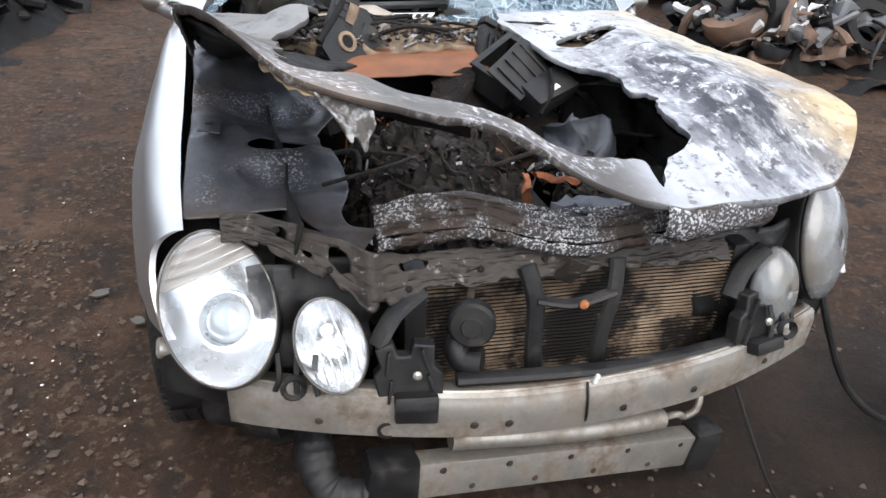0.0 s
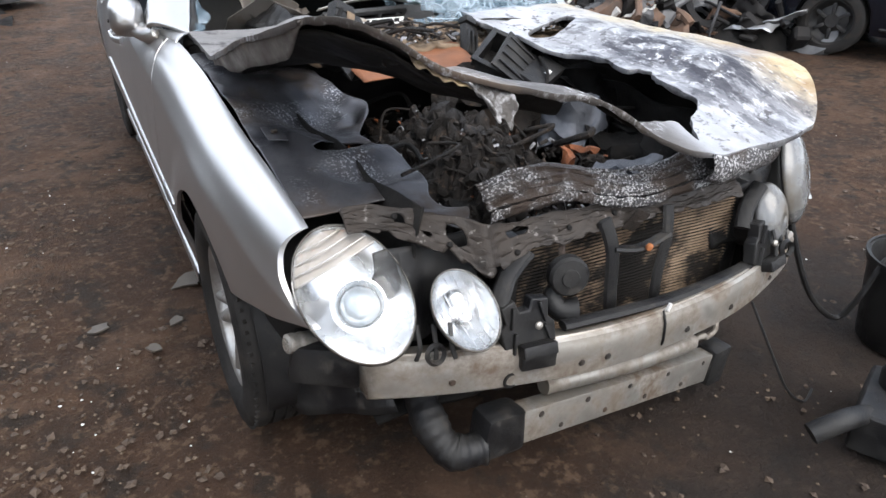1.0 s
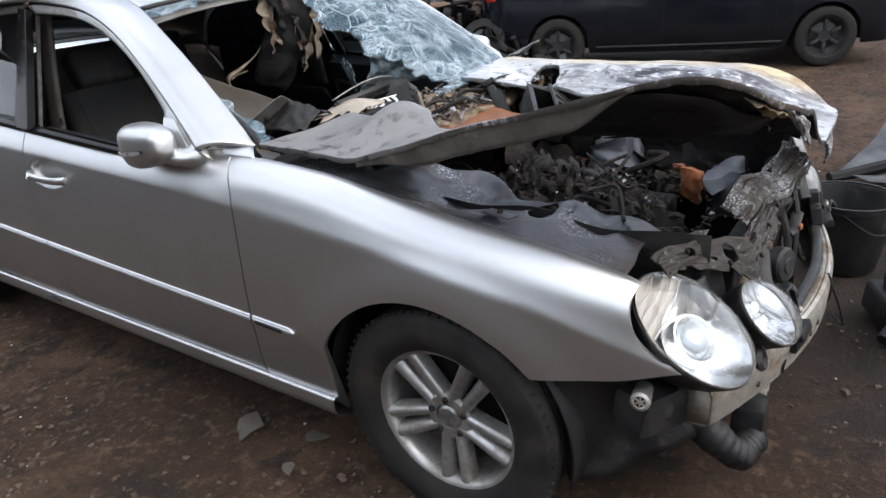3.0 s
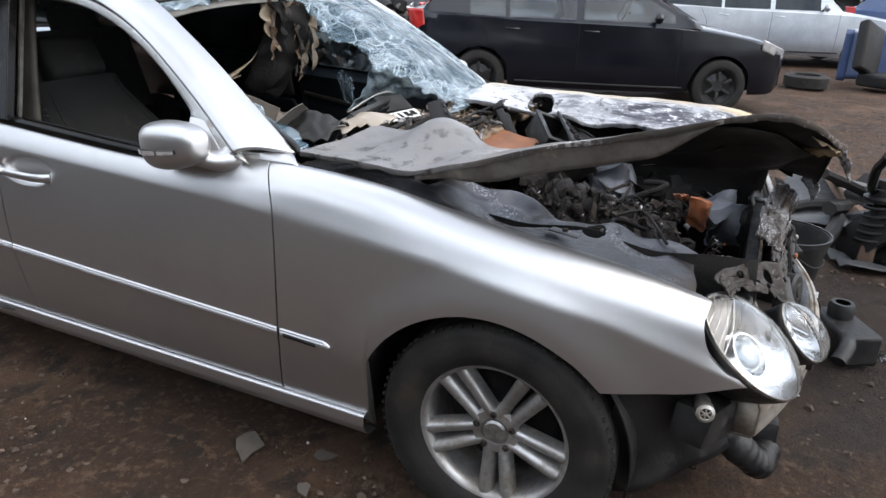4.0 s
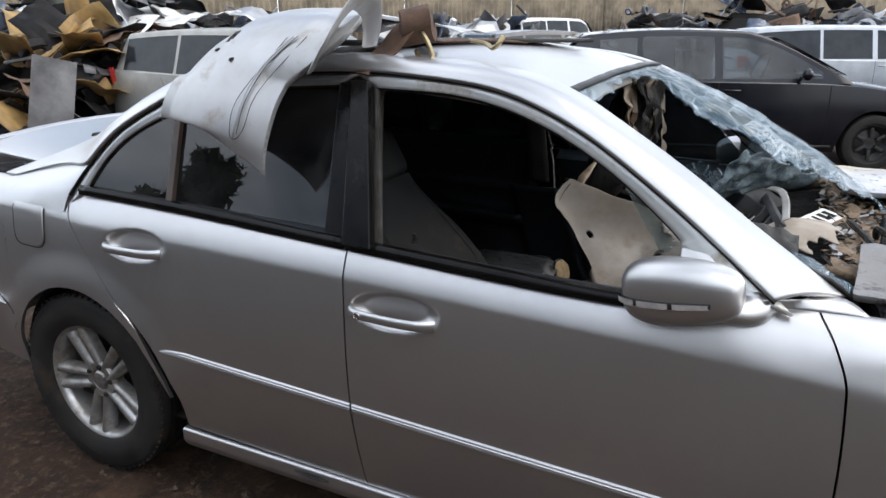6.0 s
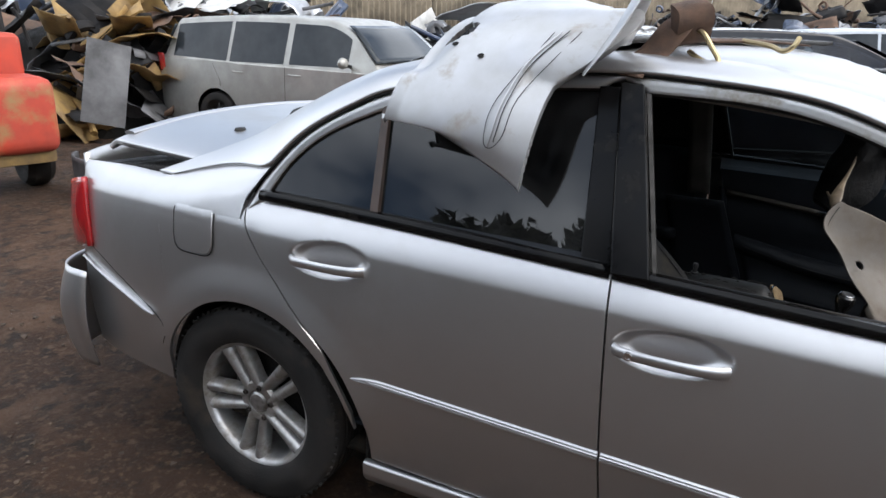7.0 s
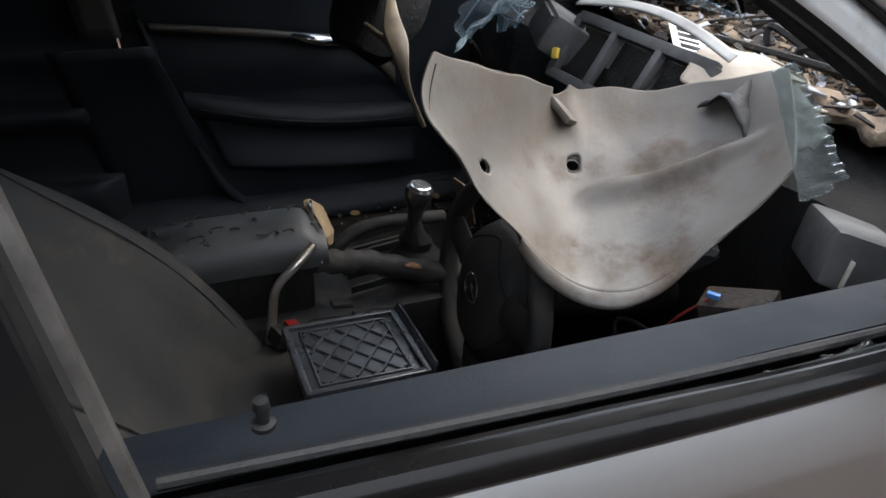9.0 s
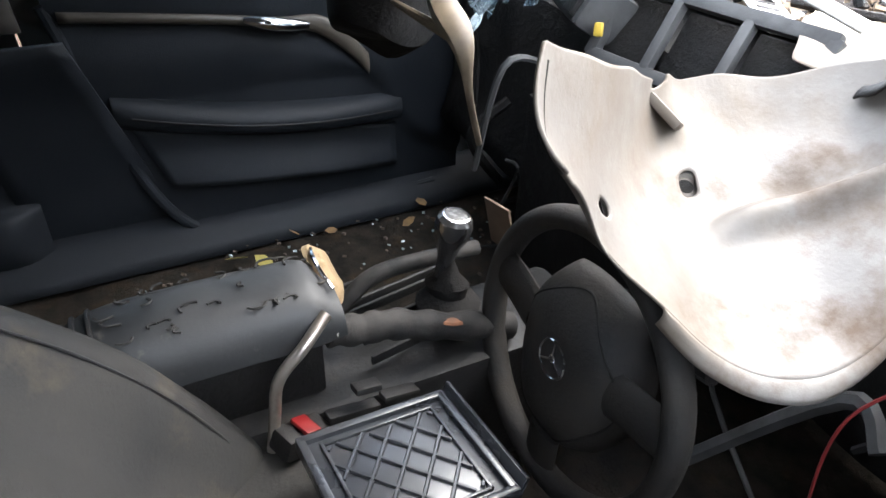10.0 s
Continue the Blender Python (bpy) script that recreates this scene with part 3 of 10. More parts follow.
    side_glass = glass("side_glass", (0.05, 0.062, 0.066), 0.012, 0.03, 1.85)
    arc = [(p.y, p.z) for p in spline([(0, y, z) for y, z in open_r], 24)]
    front = [(y, z) for y, z in arc if y < 2.43]
    both("side_window", pane([(1.858, 0.985), *[(y, z + 0.004) for y, z in front], (2.432, 1.262), (2.408, 0.99)], -0.012), side_glass, DOORS["rear_door"], angle=0, solid=0.004)
    both("quarter_window", pane([(2.428, 0.99), (2.452, 1.258), *[(y, z) for y, z in arc if y > 2.46], (2.76, 0.99)], -0.012), side_glass, DOORS["rear_door"], angle=0, solid=0.004)
    part("side_window", mirrored(pane([(0.93, 0.95), (1.127, 1.172), (1.266, 1.25), (1.41, 1.304), (1.562, 1.333), (1.779, 1.342), (1.70, 0.955)], -0.012)), glass("far_glass", (0.34, 0.38, 0.40), 0.012, 0.06), DOORS["front_door"][1], angle=0, solid=0.004)

    # mouldings along the doors
    def moulding(y0, y1, tip_front, tip_rear):
        n = 40
        def fn(u, v):
            y = y0 + (y1 - y0) * u
            z = 0.483 + (0.553 - 0.483) * (y - 0.48) / (2.44 - 0.48)
            h = 0.0145
            if tip_rear:
                h *= min(1, ((y1 - y) / 0.09)) ** 0.6
            if tip_front:
                h *= min(1, max((y - y0) / 0.02, 0.02)) ** 0.5
            t = 2 * v - 1
            out = (0.0070 - 0.0040 * math.exp(-((t - 0.42) / 0.11) ** 2) - 0.004 * math.exp(-((t + 0.1) / 0.09) ** 2)) * (1 - t ** 8)
            zz = z + t * max(h, 0.0005)
            return -side_x(y, zz) - out + 0.001, y, zz
        return sheet(fn, n, 18)
    both("moulding", moulding(0.475, 0.642, True, False), SILVER, DOORS["front_fender"])
    both("moulding", moulding(0.652, 1.757, False, False), SILVER, DOORS["front_door"])
    both("moulding", moulding(1.763, 2.445, False, True), SILVER, DOORS["rear_door"])
    dark_slot = sheet(lambda u, v: (-side_x(0.5, 0.482) - 0.0125, 0.515 + 0.11 * u, 0.479 + 0.004 * u + 0.011 * v), 6, 1)
    both("moulding_slot", dark_slot, BLACK_PLASTIC, DOORS["front_fender"], solid=0.002)

    # handles
    for name, (yc, zc, slope) in zip(("front_door", "rear_door"), HANDLES):
        x = -side_x(yc, zc)
        line = [(x - 0.002, yc + 0.118, zc - slope * -0.118 - 0.002), (x - 0.022, yc + 0.09, zc + slope * 0.09), (x - 0.033, yc, zc - 0.002), (x - 0.028, yc - 0.08, zc - slope * 0.08 - 0.006), (x - 0.004, yc - 0.118, zc - slope * 0.118 - 0.010)]
        bar = tube(line, lambda t: 0.0155 - 0.003 * math.sin(math.pi * t), n=14, steps=26, flat=0.62, up=Vector((1, 0, 0)))
        h = both("door_handle", bar, SILVER, DOORS[name])
        if name == "front_door":
            m = Matrix.Translation((x - 0.030, yc + 0.083, zc - 0.004)) @ pose(0, 0, 0, 0, -90, 0)
            part("keyhole", turned([(0, 0.004), (0.005, 0.004), (0.006, 0.006), (0.0095, 0.006), (0.0105, 0.0), (0.0105, -0.004)], 20, m), CHROME, h[0])


upper_body()


def trunk_and_tail():
    lid_z = 1.055
    def lid(u, v):
        s = 2 * u - 1
        w = 0.70 - 0.02 * v
        y = 3.10 + 0.50 * v + 0.06 * (1 - s * s)
        z = lid_z + 0.025 * (1 - s * s) + 0.028 * v - 0.03 * max(0, v - 0.93) / 0.07 - 0.012 * abs(s) ** 8
        return s * w, y, z
    top = part("boot_lid", sheet(lid, 40, 24), SILVER, body_ob, "silver boot lid standing slightly ajar", solid=0.018, bevel=0.004)
    part("boot_lid_spoiler", tube([(-0.62, 3.56, 1.084), (-0.3, 3.62, 1.10), (0, 3.64, 1.105), (0.3, 3.62, 1.10), (0.62, 3.56, 1.084)], 0.02, flat=0.4, n=12), SILVER, top)
    part("lid_stop", turned([(0, 0.012), (0.016, 0.010), (0.02, 0), (0.02, -0.005)], 16, Matrix.Translation((-0.35, 3.30, 1.082)) @ Matrix.Diagonal((1.4, 0.8, 1, 1))), BLACK_PLASTIC, top)
    # boot floor and channel; the shade below the lid is put into their colour
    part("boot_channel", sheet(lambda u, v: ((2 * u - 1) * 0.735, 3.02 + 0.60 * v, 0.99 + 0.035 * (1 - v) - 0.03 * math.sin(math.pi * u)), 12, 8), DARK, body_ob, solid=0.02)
    part("parcel_panel", sheet(lambda u, v: ((2 * u - 1) * 0.62, 3.0 + 0.11 * v, 1.085 - 0.03 * v), 8, 2), SILVER, body_ob, solid=0.01)
    # tail panel and bumper
    def tail(u, v):
        a = (2 * u - 1)
        x = 0.74 * math.copysign(abs(a) ** 0.8, a)
        y = 3.80 - 0.14 * abs(a) ** 3 - 0.02 * v
        return x, y, 0.62 + 0.40 * v
    part("tail_panel", sheet(tail, 24, 8), SILVER, body_ob, solid=0.01)
    def bumper(u, v):
        a = 2 * u - 1
        ang = a * math.pi / 2
        x = 0.855 * math.copysign(abs(math.sin(ang)) ** 0.55, a)
        z = 0.27 + 0.37 * v
        y = 3.58 + 0.26 * abs(math.cos(ang)) ** 0.55 + 0.05 * math.sin(math.pi * min(1, v * 1.05)) * abs(math.cos(ang)) ** 0.5
        z2 = z + (0.0 if v < 0.5 else -0.02 * (v - 0.5))
        return x * (0.985 + 0.03 * math.sin(math.pi * v)), y, z2
    part("rear_bumper", sheet(bumper, 60, 14), SILVER, body_ob, solid=0.006)
    on_side = lambda y, z, d: (-side_x(min(y, 3.66), z) - d, y, z)
    both("bumper_moulding", tube([on_side(y, z, 0.003) for y, z in ((3.65, 0.665), (3.5, 0.635), (3.36, 0.595), (3.235, 0.557))], lambda t: 0.012 * min(1, 8 * (1 - t) + 0.2), n=10, flat=0.6), SILVER)
    both("bumper_seam", tube([on_side(y, z, -0.0015) for y, z in ((3.60, 0.715), (3.50, 0.685), (3.38, 0.635), (3.28, 0.588), (3.20, 0.548), (3.185, 0.53))], 0.0028, n=6, steps=40), BLACK_TRIM)
    red = surface("red_lamp_glass", (0.42, 0.012, 0.015), (0.25, 0.008, 0.01), 5, gloss=0.08, coat=0.8)
    def lamp(u, v):
        y = 3.575 + (0.19 * u) * (1 - 0.45 * v ** 2)
        z = 0.715 + 0.235 * v - 0.03 * u
        return -(side_x(min(y, 3.76), 0.80) + 0.012 * math.sin(math.pi * u) * math.sin(math.pi * v) + 0.004 - 0.05 * v * 0.6), y + 0.03 * v, z
    both("tail_lamp", sheet(lamp, 12, 12), red, solid=0.02)
    def flap(u, v):
        a = 2 * math.pi * u
        c, s_ = math.cos(a), math.sin(a)
        y = 3.028 + 0.082 * v * math.copysign(abs(c) ** 0.45, c)
        z = 0.886 + 0.082 * v * math.copysign(abs(s_) ** 0.45, s_)
        return -side_x(y, z) - 0.0045 + (0.006 if v > 0.98 else 0), y, z
    part("fuel_flap", sheet(flap, 40, 20), SILVER, DOORS["quarter_panel"][0])
    gap = sheet(lambda u, v: tuple(Vector(flap(u, 1.0 + 0.045 * v)) + Vector((-0.0042, 0, 0))), 40, 1)
    part("fuel_flap_gap", gap, BLACK_TRIM, DOORS["quarter_panel"][0], solid=0.001)


trunk_and_tail()


def wing_mirror():
    """The right door mirror, folded back along the door."""
    def fn(u, v):
        a, t = 2 * math.pi * u, math.pi * v
        s = math.sin(t) ** 0.50
        y = -math.cos(t) * 0.118
        x = s * 0.058 * math.copysign(abs(math.cos(a)) ** 0.75, math.cos(a))
        z = s * 0.070 * math.copysign(abs(math.sin(a)) ** 0.60, math.sin(a)) * (0.98 - 0.14 * math.cos(t))
        return Vector((x, y, z))
    m = Matrix.Translation((-0.895, 0.965, 0.992)) @ pose(0, 0, 0, -8, 0, -7) @ Matrix.Scale(0.97, 4)
    shell = sheet(lambda u, v: m @ fn(u, v), 36, 24)
    bmesh.ops.remove_doubles(shell, verts=shell.verts[:], dist=0.0005)
    bmesh.ops.recalc_face_normals(shell, faces=shell.faces[:])
    both_sides = both("wing_mirror", shell, SILVER, angle=60)
    lamp = surface("clear_lamp", (0.42, 0.39, 0.37), (0.26, 0.24, 0.23), 40, gloss=0.2, metal=0.0, coat=0.8)
    strip = sheet(lambda u, v: m @ (fn(0.502 + 0.022 * v * (1 - 0.35 * u), 0.93 - 0.62 * u) * 1.008), 30, 6)
    bezel = both("indicator", strip, BLACK_PLASTIC, both_sides, solid=0.002)
    for k in range(3):
        lens = sheet(lambda u, v, k=k: m @ (fn(0.503 + (0.018 * v) * (1 - 0.35 * (k + u) / 3), 0.915 - 0.59 * (k + 0.06 + 0.88 * u) / 3) * 1.085), 12, 5)
        both("indicator_lens", lens, lamp, bezel)
    base = tube([(-0.805, 0.838, 0.962), (-0.832, 0.846, 0.952), (-0.856, 0.868, 0.953), (-0.880, 0.905, 0.966)], lambda t: 0.050 - 0.016 * smooth(0, 0.7, t), n=24, steps=24, flat=0.8)
    both("mirror_arm", base, SILVER, both_sides)
    sail = bmesh.new()
    sail.faces.new([sail.verts.new(gp(y, z, 0.004)) for y, z in ((0.83, 0.955), (0.985, 0.945), (0.985, 1.055), (0.93, 1.05))])
    bmesh.ops.recalc_face_normals(sail, faces=sail.faces[:])
    both("mirror_sail", sail, SILVER, both_sides, solid=0.02, bevel=0.004)


wing_mirror()


def car_wheel(m, parent, spokes=5):
    """One road wheel: local z is the outer side of the axle."""
    # near-black disc: the shade behind the spokes is put into its colour
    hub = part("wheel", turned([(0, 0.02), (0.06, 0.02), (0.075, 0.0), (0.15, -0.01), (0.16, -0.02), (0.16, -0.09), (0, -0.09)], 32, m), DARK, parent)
    tread = [(0.208, -0.086), (0.222, -0.102), (0.262, -0.112), (0.298, -0.108), (0.318, -0.098), (0.3265, -0.078)]
    for z in (-0.05, -0.016, 0.018, 0.052):
        tread += [(0.327, z - 0.006), (0.320, z - 0.005), (0.320, z + 0.005), (0.327, z + 0.006)]
    tread += [(0.3265, 0.078), (0.318, 0.098), (0.306, 0.106), (0.298, 0.106), (0.285, 0.1105), (0.262, 0.112), (0.242, 0.109), (0.232, 0.104), (0.222, 0.101), (0.208, 0.086)]
    bm = turned(tread, 72, m, closed=True)
    for k in range(72):                     # tread blocks at the shoulder
        for side in (-1, 1):
            a = 2 * math.pi * k / 72
            block((0.008, 0.0095, 0.026), m @ pose(0, 0, 0, 0, 0, math.degrees(a)) @ Matrix.Translation((0.3190, 0, side * 0.086)) @ pose(0, 0, 0, 0, side * 28, 8), bm=bm)
    part("tyre", bm, RUBBER, hub)
    rim = turned([(0.186, -0.088), (0.190, 0.0), (0.192, 0.060), (0.197, 0.078), (0.205, 0.086), (0.211, 0.089), (0.213, 0.084), (0.211, 0.06), (0.20, -0.09)], 64, m, closed=True)
    part("rim", rim, ALLOY, hub)
    for k in range(spokes):
        a = 360 * k / spokes + 90
        bm = bmesh.new()
        for off in (-1, 1):
            def fn(u, v, off=off):
                r = 0.045 + 0.150 * u
                half = 0.0165 + 0.004 * u
                mid = off * (0.0185 + 0.012 * u)
                t = 2 * v - 1
                return m @ pose(0, 0, 0, 0, 0, a) @ Vector((r, mid + t * half, 0.068 + 0.016 * u - 0.012 * abs(t) ** 3 - 0.008 * max(0, -t * off) * 1.0))
            sheet(fn, 10, 8, bm=bm)
        out = bmesh.ops.extrude_edge_only(bm, edges=[e for e in bm.edges if e.is_boundary])["geom"]
        way = m.to_3x3() @ Vector((0, 0, -0.035))
        for v in out:
            if isinstance(v, bmesh.types.BMVert):
                v.co += way
        bmesh.ops.recalc_face_normals(bm, faces=bm.faces[:])
        part("spoke", bm, ALLOY, hub, angle=50)
    part("hub_boss", turned([(0.066, 0.02), (0.070, 0.055), (0.064, 0.066), (0.040, 0.066), (0.037, 0.058), (0, 0.058)], 40, m), ALLOY, hub)
    cap = surface("hub_cap_dull", (0.42, 0.41, 0.40), (0.2, 0.19, 0.18), 40, gloss=0.35, metal=0.8)
    part("hub_cap", turned([(0.035, 0.056), (0.034, 0.064), (0.028, 0.069), (0, 0.071)], 32, m), cap, hub)
    for k in range(5):
        part("wheel_bolt", turned([(0.010, 0.05), (0.010, 0.066), (0.007, 0.070), (0.006, 0.062), (0, 0.062)], 6, m @ pose(0, 0, 0, 0, 0, 72 * k + 54) @ Matrix.Translation((0.053, 0, 0.004))), RUST_DARK, hub)
    return hub


for x, turn in ((-0.764, -90), (0.764, 90)):
    for y in (AX_F, AX_R):
        car_wheel(Matrix.Translation((x, y, HUB + 0.004)) @ pose(0, 0, 0, 0, turn, 0) @ pose(0, 0, 0, 0, 0, 7 if y else 23), body_ob)


def wheel_housings():
    for cy, cz in ((0.02, 0.312), (2.82, 0.32)):
        def fn(u, v, cy=cy, cz=cz):
            a = math.pi * (1.12 * u - 0.06)
            return -0.838 + 0.33 * v, cy + 0.385 * math.cos(a), max(cz + 0.385 * math.sin(a), 0.2)
        both("wheel_housing", sheet(fn, 28, 4), BLACK_PLASTIC, solid=0.006)
        # closing wall whose near-black colour stands for the shade inside the arch
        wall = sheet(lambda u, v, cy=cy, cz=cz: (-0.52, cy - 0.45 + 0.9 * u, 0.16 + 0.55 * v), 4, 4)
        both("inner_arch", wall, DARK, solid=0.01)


wheel_housings()

# ---- nose: lamps, beam, radiator ----
LENS = glass("clear_lens", (0.98, 0.985, 0.99), 0.05, 0.10, 1.45)
LENS_BURNT = surface("heat_dulled_lens", (0.09, 0.095, 0.10), (0.20, 0.20, 0.20), 7, gloss=0.10, gloss2=0.3, coat=0.6, third=(0.10, 0.085, 0.065), scale3=6, spread3=(0.5, 0.7), gloss3=0.5)
REFLECT = surface("lamp_reflector", (0.80, 0.81, 0.82), (0.70, 0.71, 0.72), 9, gloss=0.20, gloss2=0.32, metal=1.0)
ALU = surface("dull_aluminium", (0.42, 0.40, 0.37), (0.28, 0.25, 0.21), 7, (0.3, 0.7), gloss=0.35, gloss2=0.6, metal=0.75, bump=0.15, bump_scale=50,
              third=(0.12, 0.088, 0.062), scale3=9, spread3=(0.46, 0.64), metal3=0.2, gloss3=0.75)


def lamp_frame(centre, n, u):
    n = Vector(n).normalized()
    u = (Vector(u) - n * Vector(u).dot(n)).normalized()
    w = u.cross(n)
    return Matrix.Translation(centre) @ Matrix((w, u, n)).transposed().to_4x4()


def head_lamp(m, a, b, big, burnt, parent):
    """An oval lamp: local xy is the lens, z looks out."""
    def oval(r, z, k):
        t = 2 * math.pi * k
        return m @ Vector((a * r * math.cos(t), b * r * math.sin(t), z))
    def skin(profile):
        return sheet(lambda u, v: oval(profile[round(u * (len(profile) - 1))][0], profile[round(u * (len(profile) - 1))][1], v), len(profile) - 1, 48)
    case = skin([(1.0, 0.002), (1.02, -0.002), (1.01, -0.012), (0.95, -0.05), (0.8, -0.10), (0.5, -0.13), (0.02, -0.13)])
    lamp = part("head_lamp", case, BLACK_PLASTIC, parent, solid=0.003)
    part("lamp_rim", skin([(0.982, 0.004), (0.99, 0.008), (1.003, 0.007), (1.010, 0.0)]), BLACK_PLASTIC if burnt else ALU, lamp, solid=0.002)
    dome = skin([(0.995, 0.004), (0.95, 0.014), (0.86, 0.024), (0.75, 0.033), (0.6, 0.041), (0.42, 0.047), (0.22, 0.050), (0.02, 0.051)])
    if burnt:
        part("lens", dome, LENS_BURNT, lamp, "smoke-dulled grey lens", solid=0.003)
        return lamp
    g = part("lens", dome, LENS, lamp, solid=0.003)
    g.visible_shadow = False
    part("reflector", skin([(0.985, 0.0), (0.9, -0.022), (0.7, -0.045), (0.5, -0.06), (0.3, -0.068), (0.02, -0.07)]), REFLECT, lamp)
    if big:
        c = m @ Matrix.Translation((0.0, -0.022, -0.03))
        part("projector", turned([(0.062, -0.03), (0.062, 0.0), (0.058, 0.008), (0.053, 0.008), (0.048, 0.0), (0.044, -0.012)], 40, c), REFLECT, lamp)
        part("projector_lens", turned([(0.044, -0.01), (0.040, 0.004), (0.03, 0.014), (0.015, 0.019), (0, 0.02)], 32, c), surface("grey_lens", (0.30, 0.34, 0.37), (0.42, 0.46, 0.49), 14, gloss=0.06, coat=1.0, metal=0.3), lamp)
        amber = surface("indicator_glass", (0.52, 0.49, 0.45), (0.38, 0.35, 0.31), 20, gloss=0.15, coat=0.7, metal=0.3)
        bm = bmesh.new()
        for k in range(4):
            y = b * (0.46 + 0.13 * k)
            half = a * math.sqrt(max(1 - (y / b) ** 2, 0)) * 0.95
            tube([m @ Vector((-half, y, -0.002)), m @ Vector((0, y - 0.006, 0.006)), m @ Vector((half, y, -0.002))], 0.0020, n=8, bm=bm, flat=0.8)
        part("indicator_ribs", bm, amber, lamp)
        part("indicator_back", sheet(lambda u, v: m @ Vector(((2 * u - 1) * a * 0.97 * math.sqrt(max(1 - (0.44 + 0.52 * v) ** 2, 0)), b * (0.44 + 0.52 * v), -0.008)), 16, 8), surface("amber_back", (0.30, 0.27, 0.235), (0.20, 0.17, 0.14), 9, gloss=0.3, metal=0.4, third=(0.34, 0.15, 0.06), scale3=11, spread3=(0.56, 0.66)), lamp)
    else:
        part("bulb_shield", turned([(0.016, -0.05), (0.016, -0.02), (0.012, -0.012), (0, -0.01)], 20, m @ Matrix.Translation((0, 0.03, 0))), REFLECT, lamp)
        part("bulb_shield", turned([(0.012, -0.05), (0.012, -0.028), (0.009, -0.02), (0, -0.019)], 20, m @ Matrix.Translation((0, -0.012, 0))), REFLECT, lamp)
        bm = bmesh.new()
        for k in range(7):
            x = a * (-0.75 + 0.25 * k)
            h = b * math.sqrt(1 - (x / a) ** 2) * 0.9
            tube([m @ Vector((x, -h, -0.016)), m @ Vector((x, 0, -0.040)), m @ Vector((x, h, -0.016))], 0.0018, n=6, bm=bm)
        part("reflector_flutes", bm, REFLECT, lamp)
    return lamp


def nose():
    head_lamp(lamp_frame((-0.676, -0.572, 0.664), (-0.27, -0.66, 0.70), (-0.24, 0.75, 0.61)), 0.113, 0.162, True, False, body_ob)
    head_lamp(lamp_frame((-0.472, -0.688, 0.631), (-0.24, -0.70, 0.58), (-0.25, 0.67, 0.70)), 0.066, 0.093, False, False, body_ob)
    head_lamp(lamp_frame((0.715, -0.530, 0.675), (0.42, -0.82, 0.34), (0.10, 0.45, 0.9)), 0.100, 0.148, True, True, body_ob)
    head_lamp(lamp_frame((0.538, -0.615, 0.608), (0.20, -0.92, 0.30), (0.06, 0.4, 0.92)), 0.068, 0.095, False, True, body_ob)

    # bumper beam
    def beam_y(x):
        return -0.772 + 0.335 * x * x
    def beam(u, v):
        x = -0.672 + 1.37 * u
        prof = [(0.055, 0.046), (0.022, 0.050), (0.018, 0.046), (0.012, 0.050), (0.006, 0.047), (0.004, 0.038), (0.0, 0.030), (0.0, 0.0), (0.001, -0.020), (0.001, -0.045), (0.008, -0.052), (0.055, -0.052)]
        d, z = prof[round(v * 11)]
        return x, beam_y(x) + d, 0.468 + z + 0.004 * rough((x, 0, 0), 4)
    bar = part("bumper_beam", sheet(beam, 70, 11), ALU, body_ob, "bare curved aluminium bumper beam", solid=0.004, angle=30)
    for side, x in (("l", -0.668), ("r", 0.694)):
        part("beam_end", sheet(lambda u, v, x=x: (x, beam_y(x) + 0.055 * u, 0.418 + 0.098 * v), 1, 1), ALU, bar, solid=0.004)
    for x in (-0.50, -0.20, 0.12, 0.30, 0.52, -0.13):
        part("beam_bolt", turned([(0.009, 0.0), (0.009, 0.005), (0.006, 0.008), (0, 0.008)], 12, Matrix.Translation((x, beam_y(x) + 0.001, 0.452)) @ pose(0, 0, 0, 90, 0, 0)), RUST_DARK, bar)
    part("tow_eye_hole", turned([(0.021, 0.001), (0.021, 0.004), (0.015, 0.005), (0.012, -0.006), (0, -0.006)], 20, Matrix.Translation((-0.37, beam_y(-0.37), 0.438)) @ pose(0, 0, 0, 90, 0, 0)), DARK, bar)
    part("beam_clip", block((0.085, 0.03, 0.045), Matrix.Translation((-0.315, -0.742, 0.492)) @ pose(0, 0, 0, 0, 0, -10), 0.006), BLACK_PLASTIC, bar)
    part("cable_tie", tube([(0.03, -0.765, 0.53), (0.03, -0.778, 0.50), (0.035, -0.776, 0.44), (0.04, -0.75, 0.414)], 0.003, n=6), BLACK_PLASTIC, bar)
    white_tag = surface("white_tag", (0.7, 0.7, 0.68), gloss=0.5)
    part("tie_head", block((0.008, 0.008, 0.022), Matrix.Translation((0.05, -0.762, 0.532)) @ pose(0, 0, 0, 0, 20, 0), 0.002), white_tag, bar)
    part("beam_foam", tube([(-0.23, -0.715, 0.535), (0.1, -0.725, 0.525), (0.42, -0.68, 0.515)], 0.017, n=8, flat=0.7), BLACK_PLASTIC, bar)

    # radiator with its fins
    fins = surface("radiator_fins", (0.36, 0.27, 0.19), (0.17, 0.115, 0.080), 9, (0.3, 0.7), gloss=0.55, gloss2=0.8, metal=0.3, bump=0.7, bump_scale=180, spec=0.3, third=(0.020, 0.017, 0.015), scale3=5.5, spread3=(0.47, 0.55), metal3=0.2)
    core = part("radiator", block((0.74, 0.035, 0.42), Matrix.Translation((0.095, -0.545, 0.485)), 0.004), DARK, body_ob, "soot-stained radiator with bent brown fins")
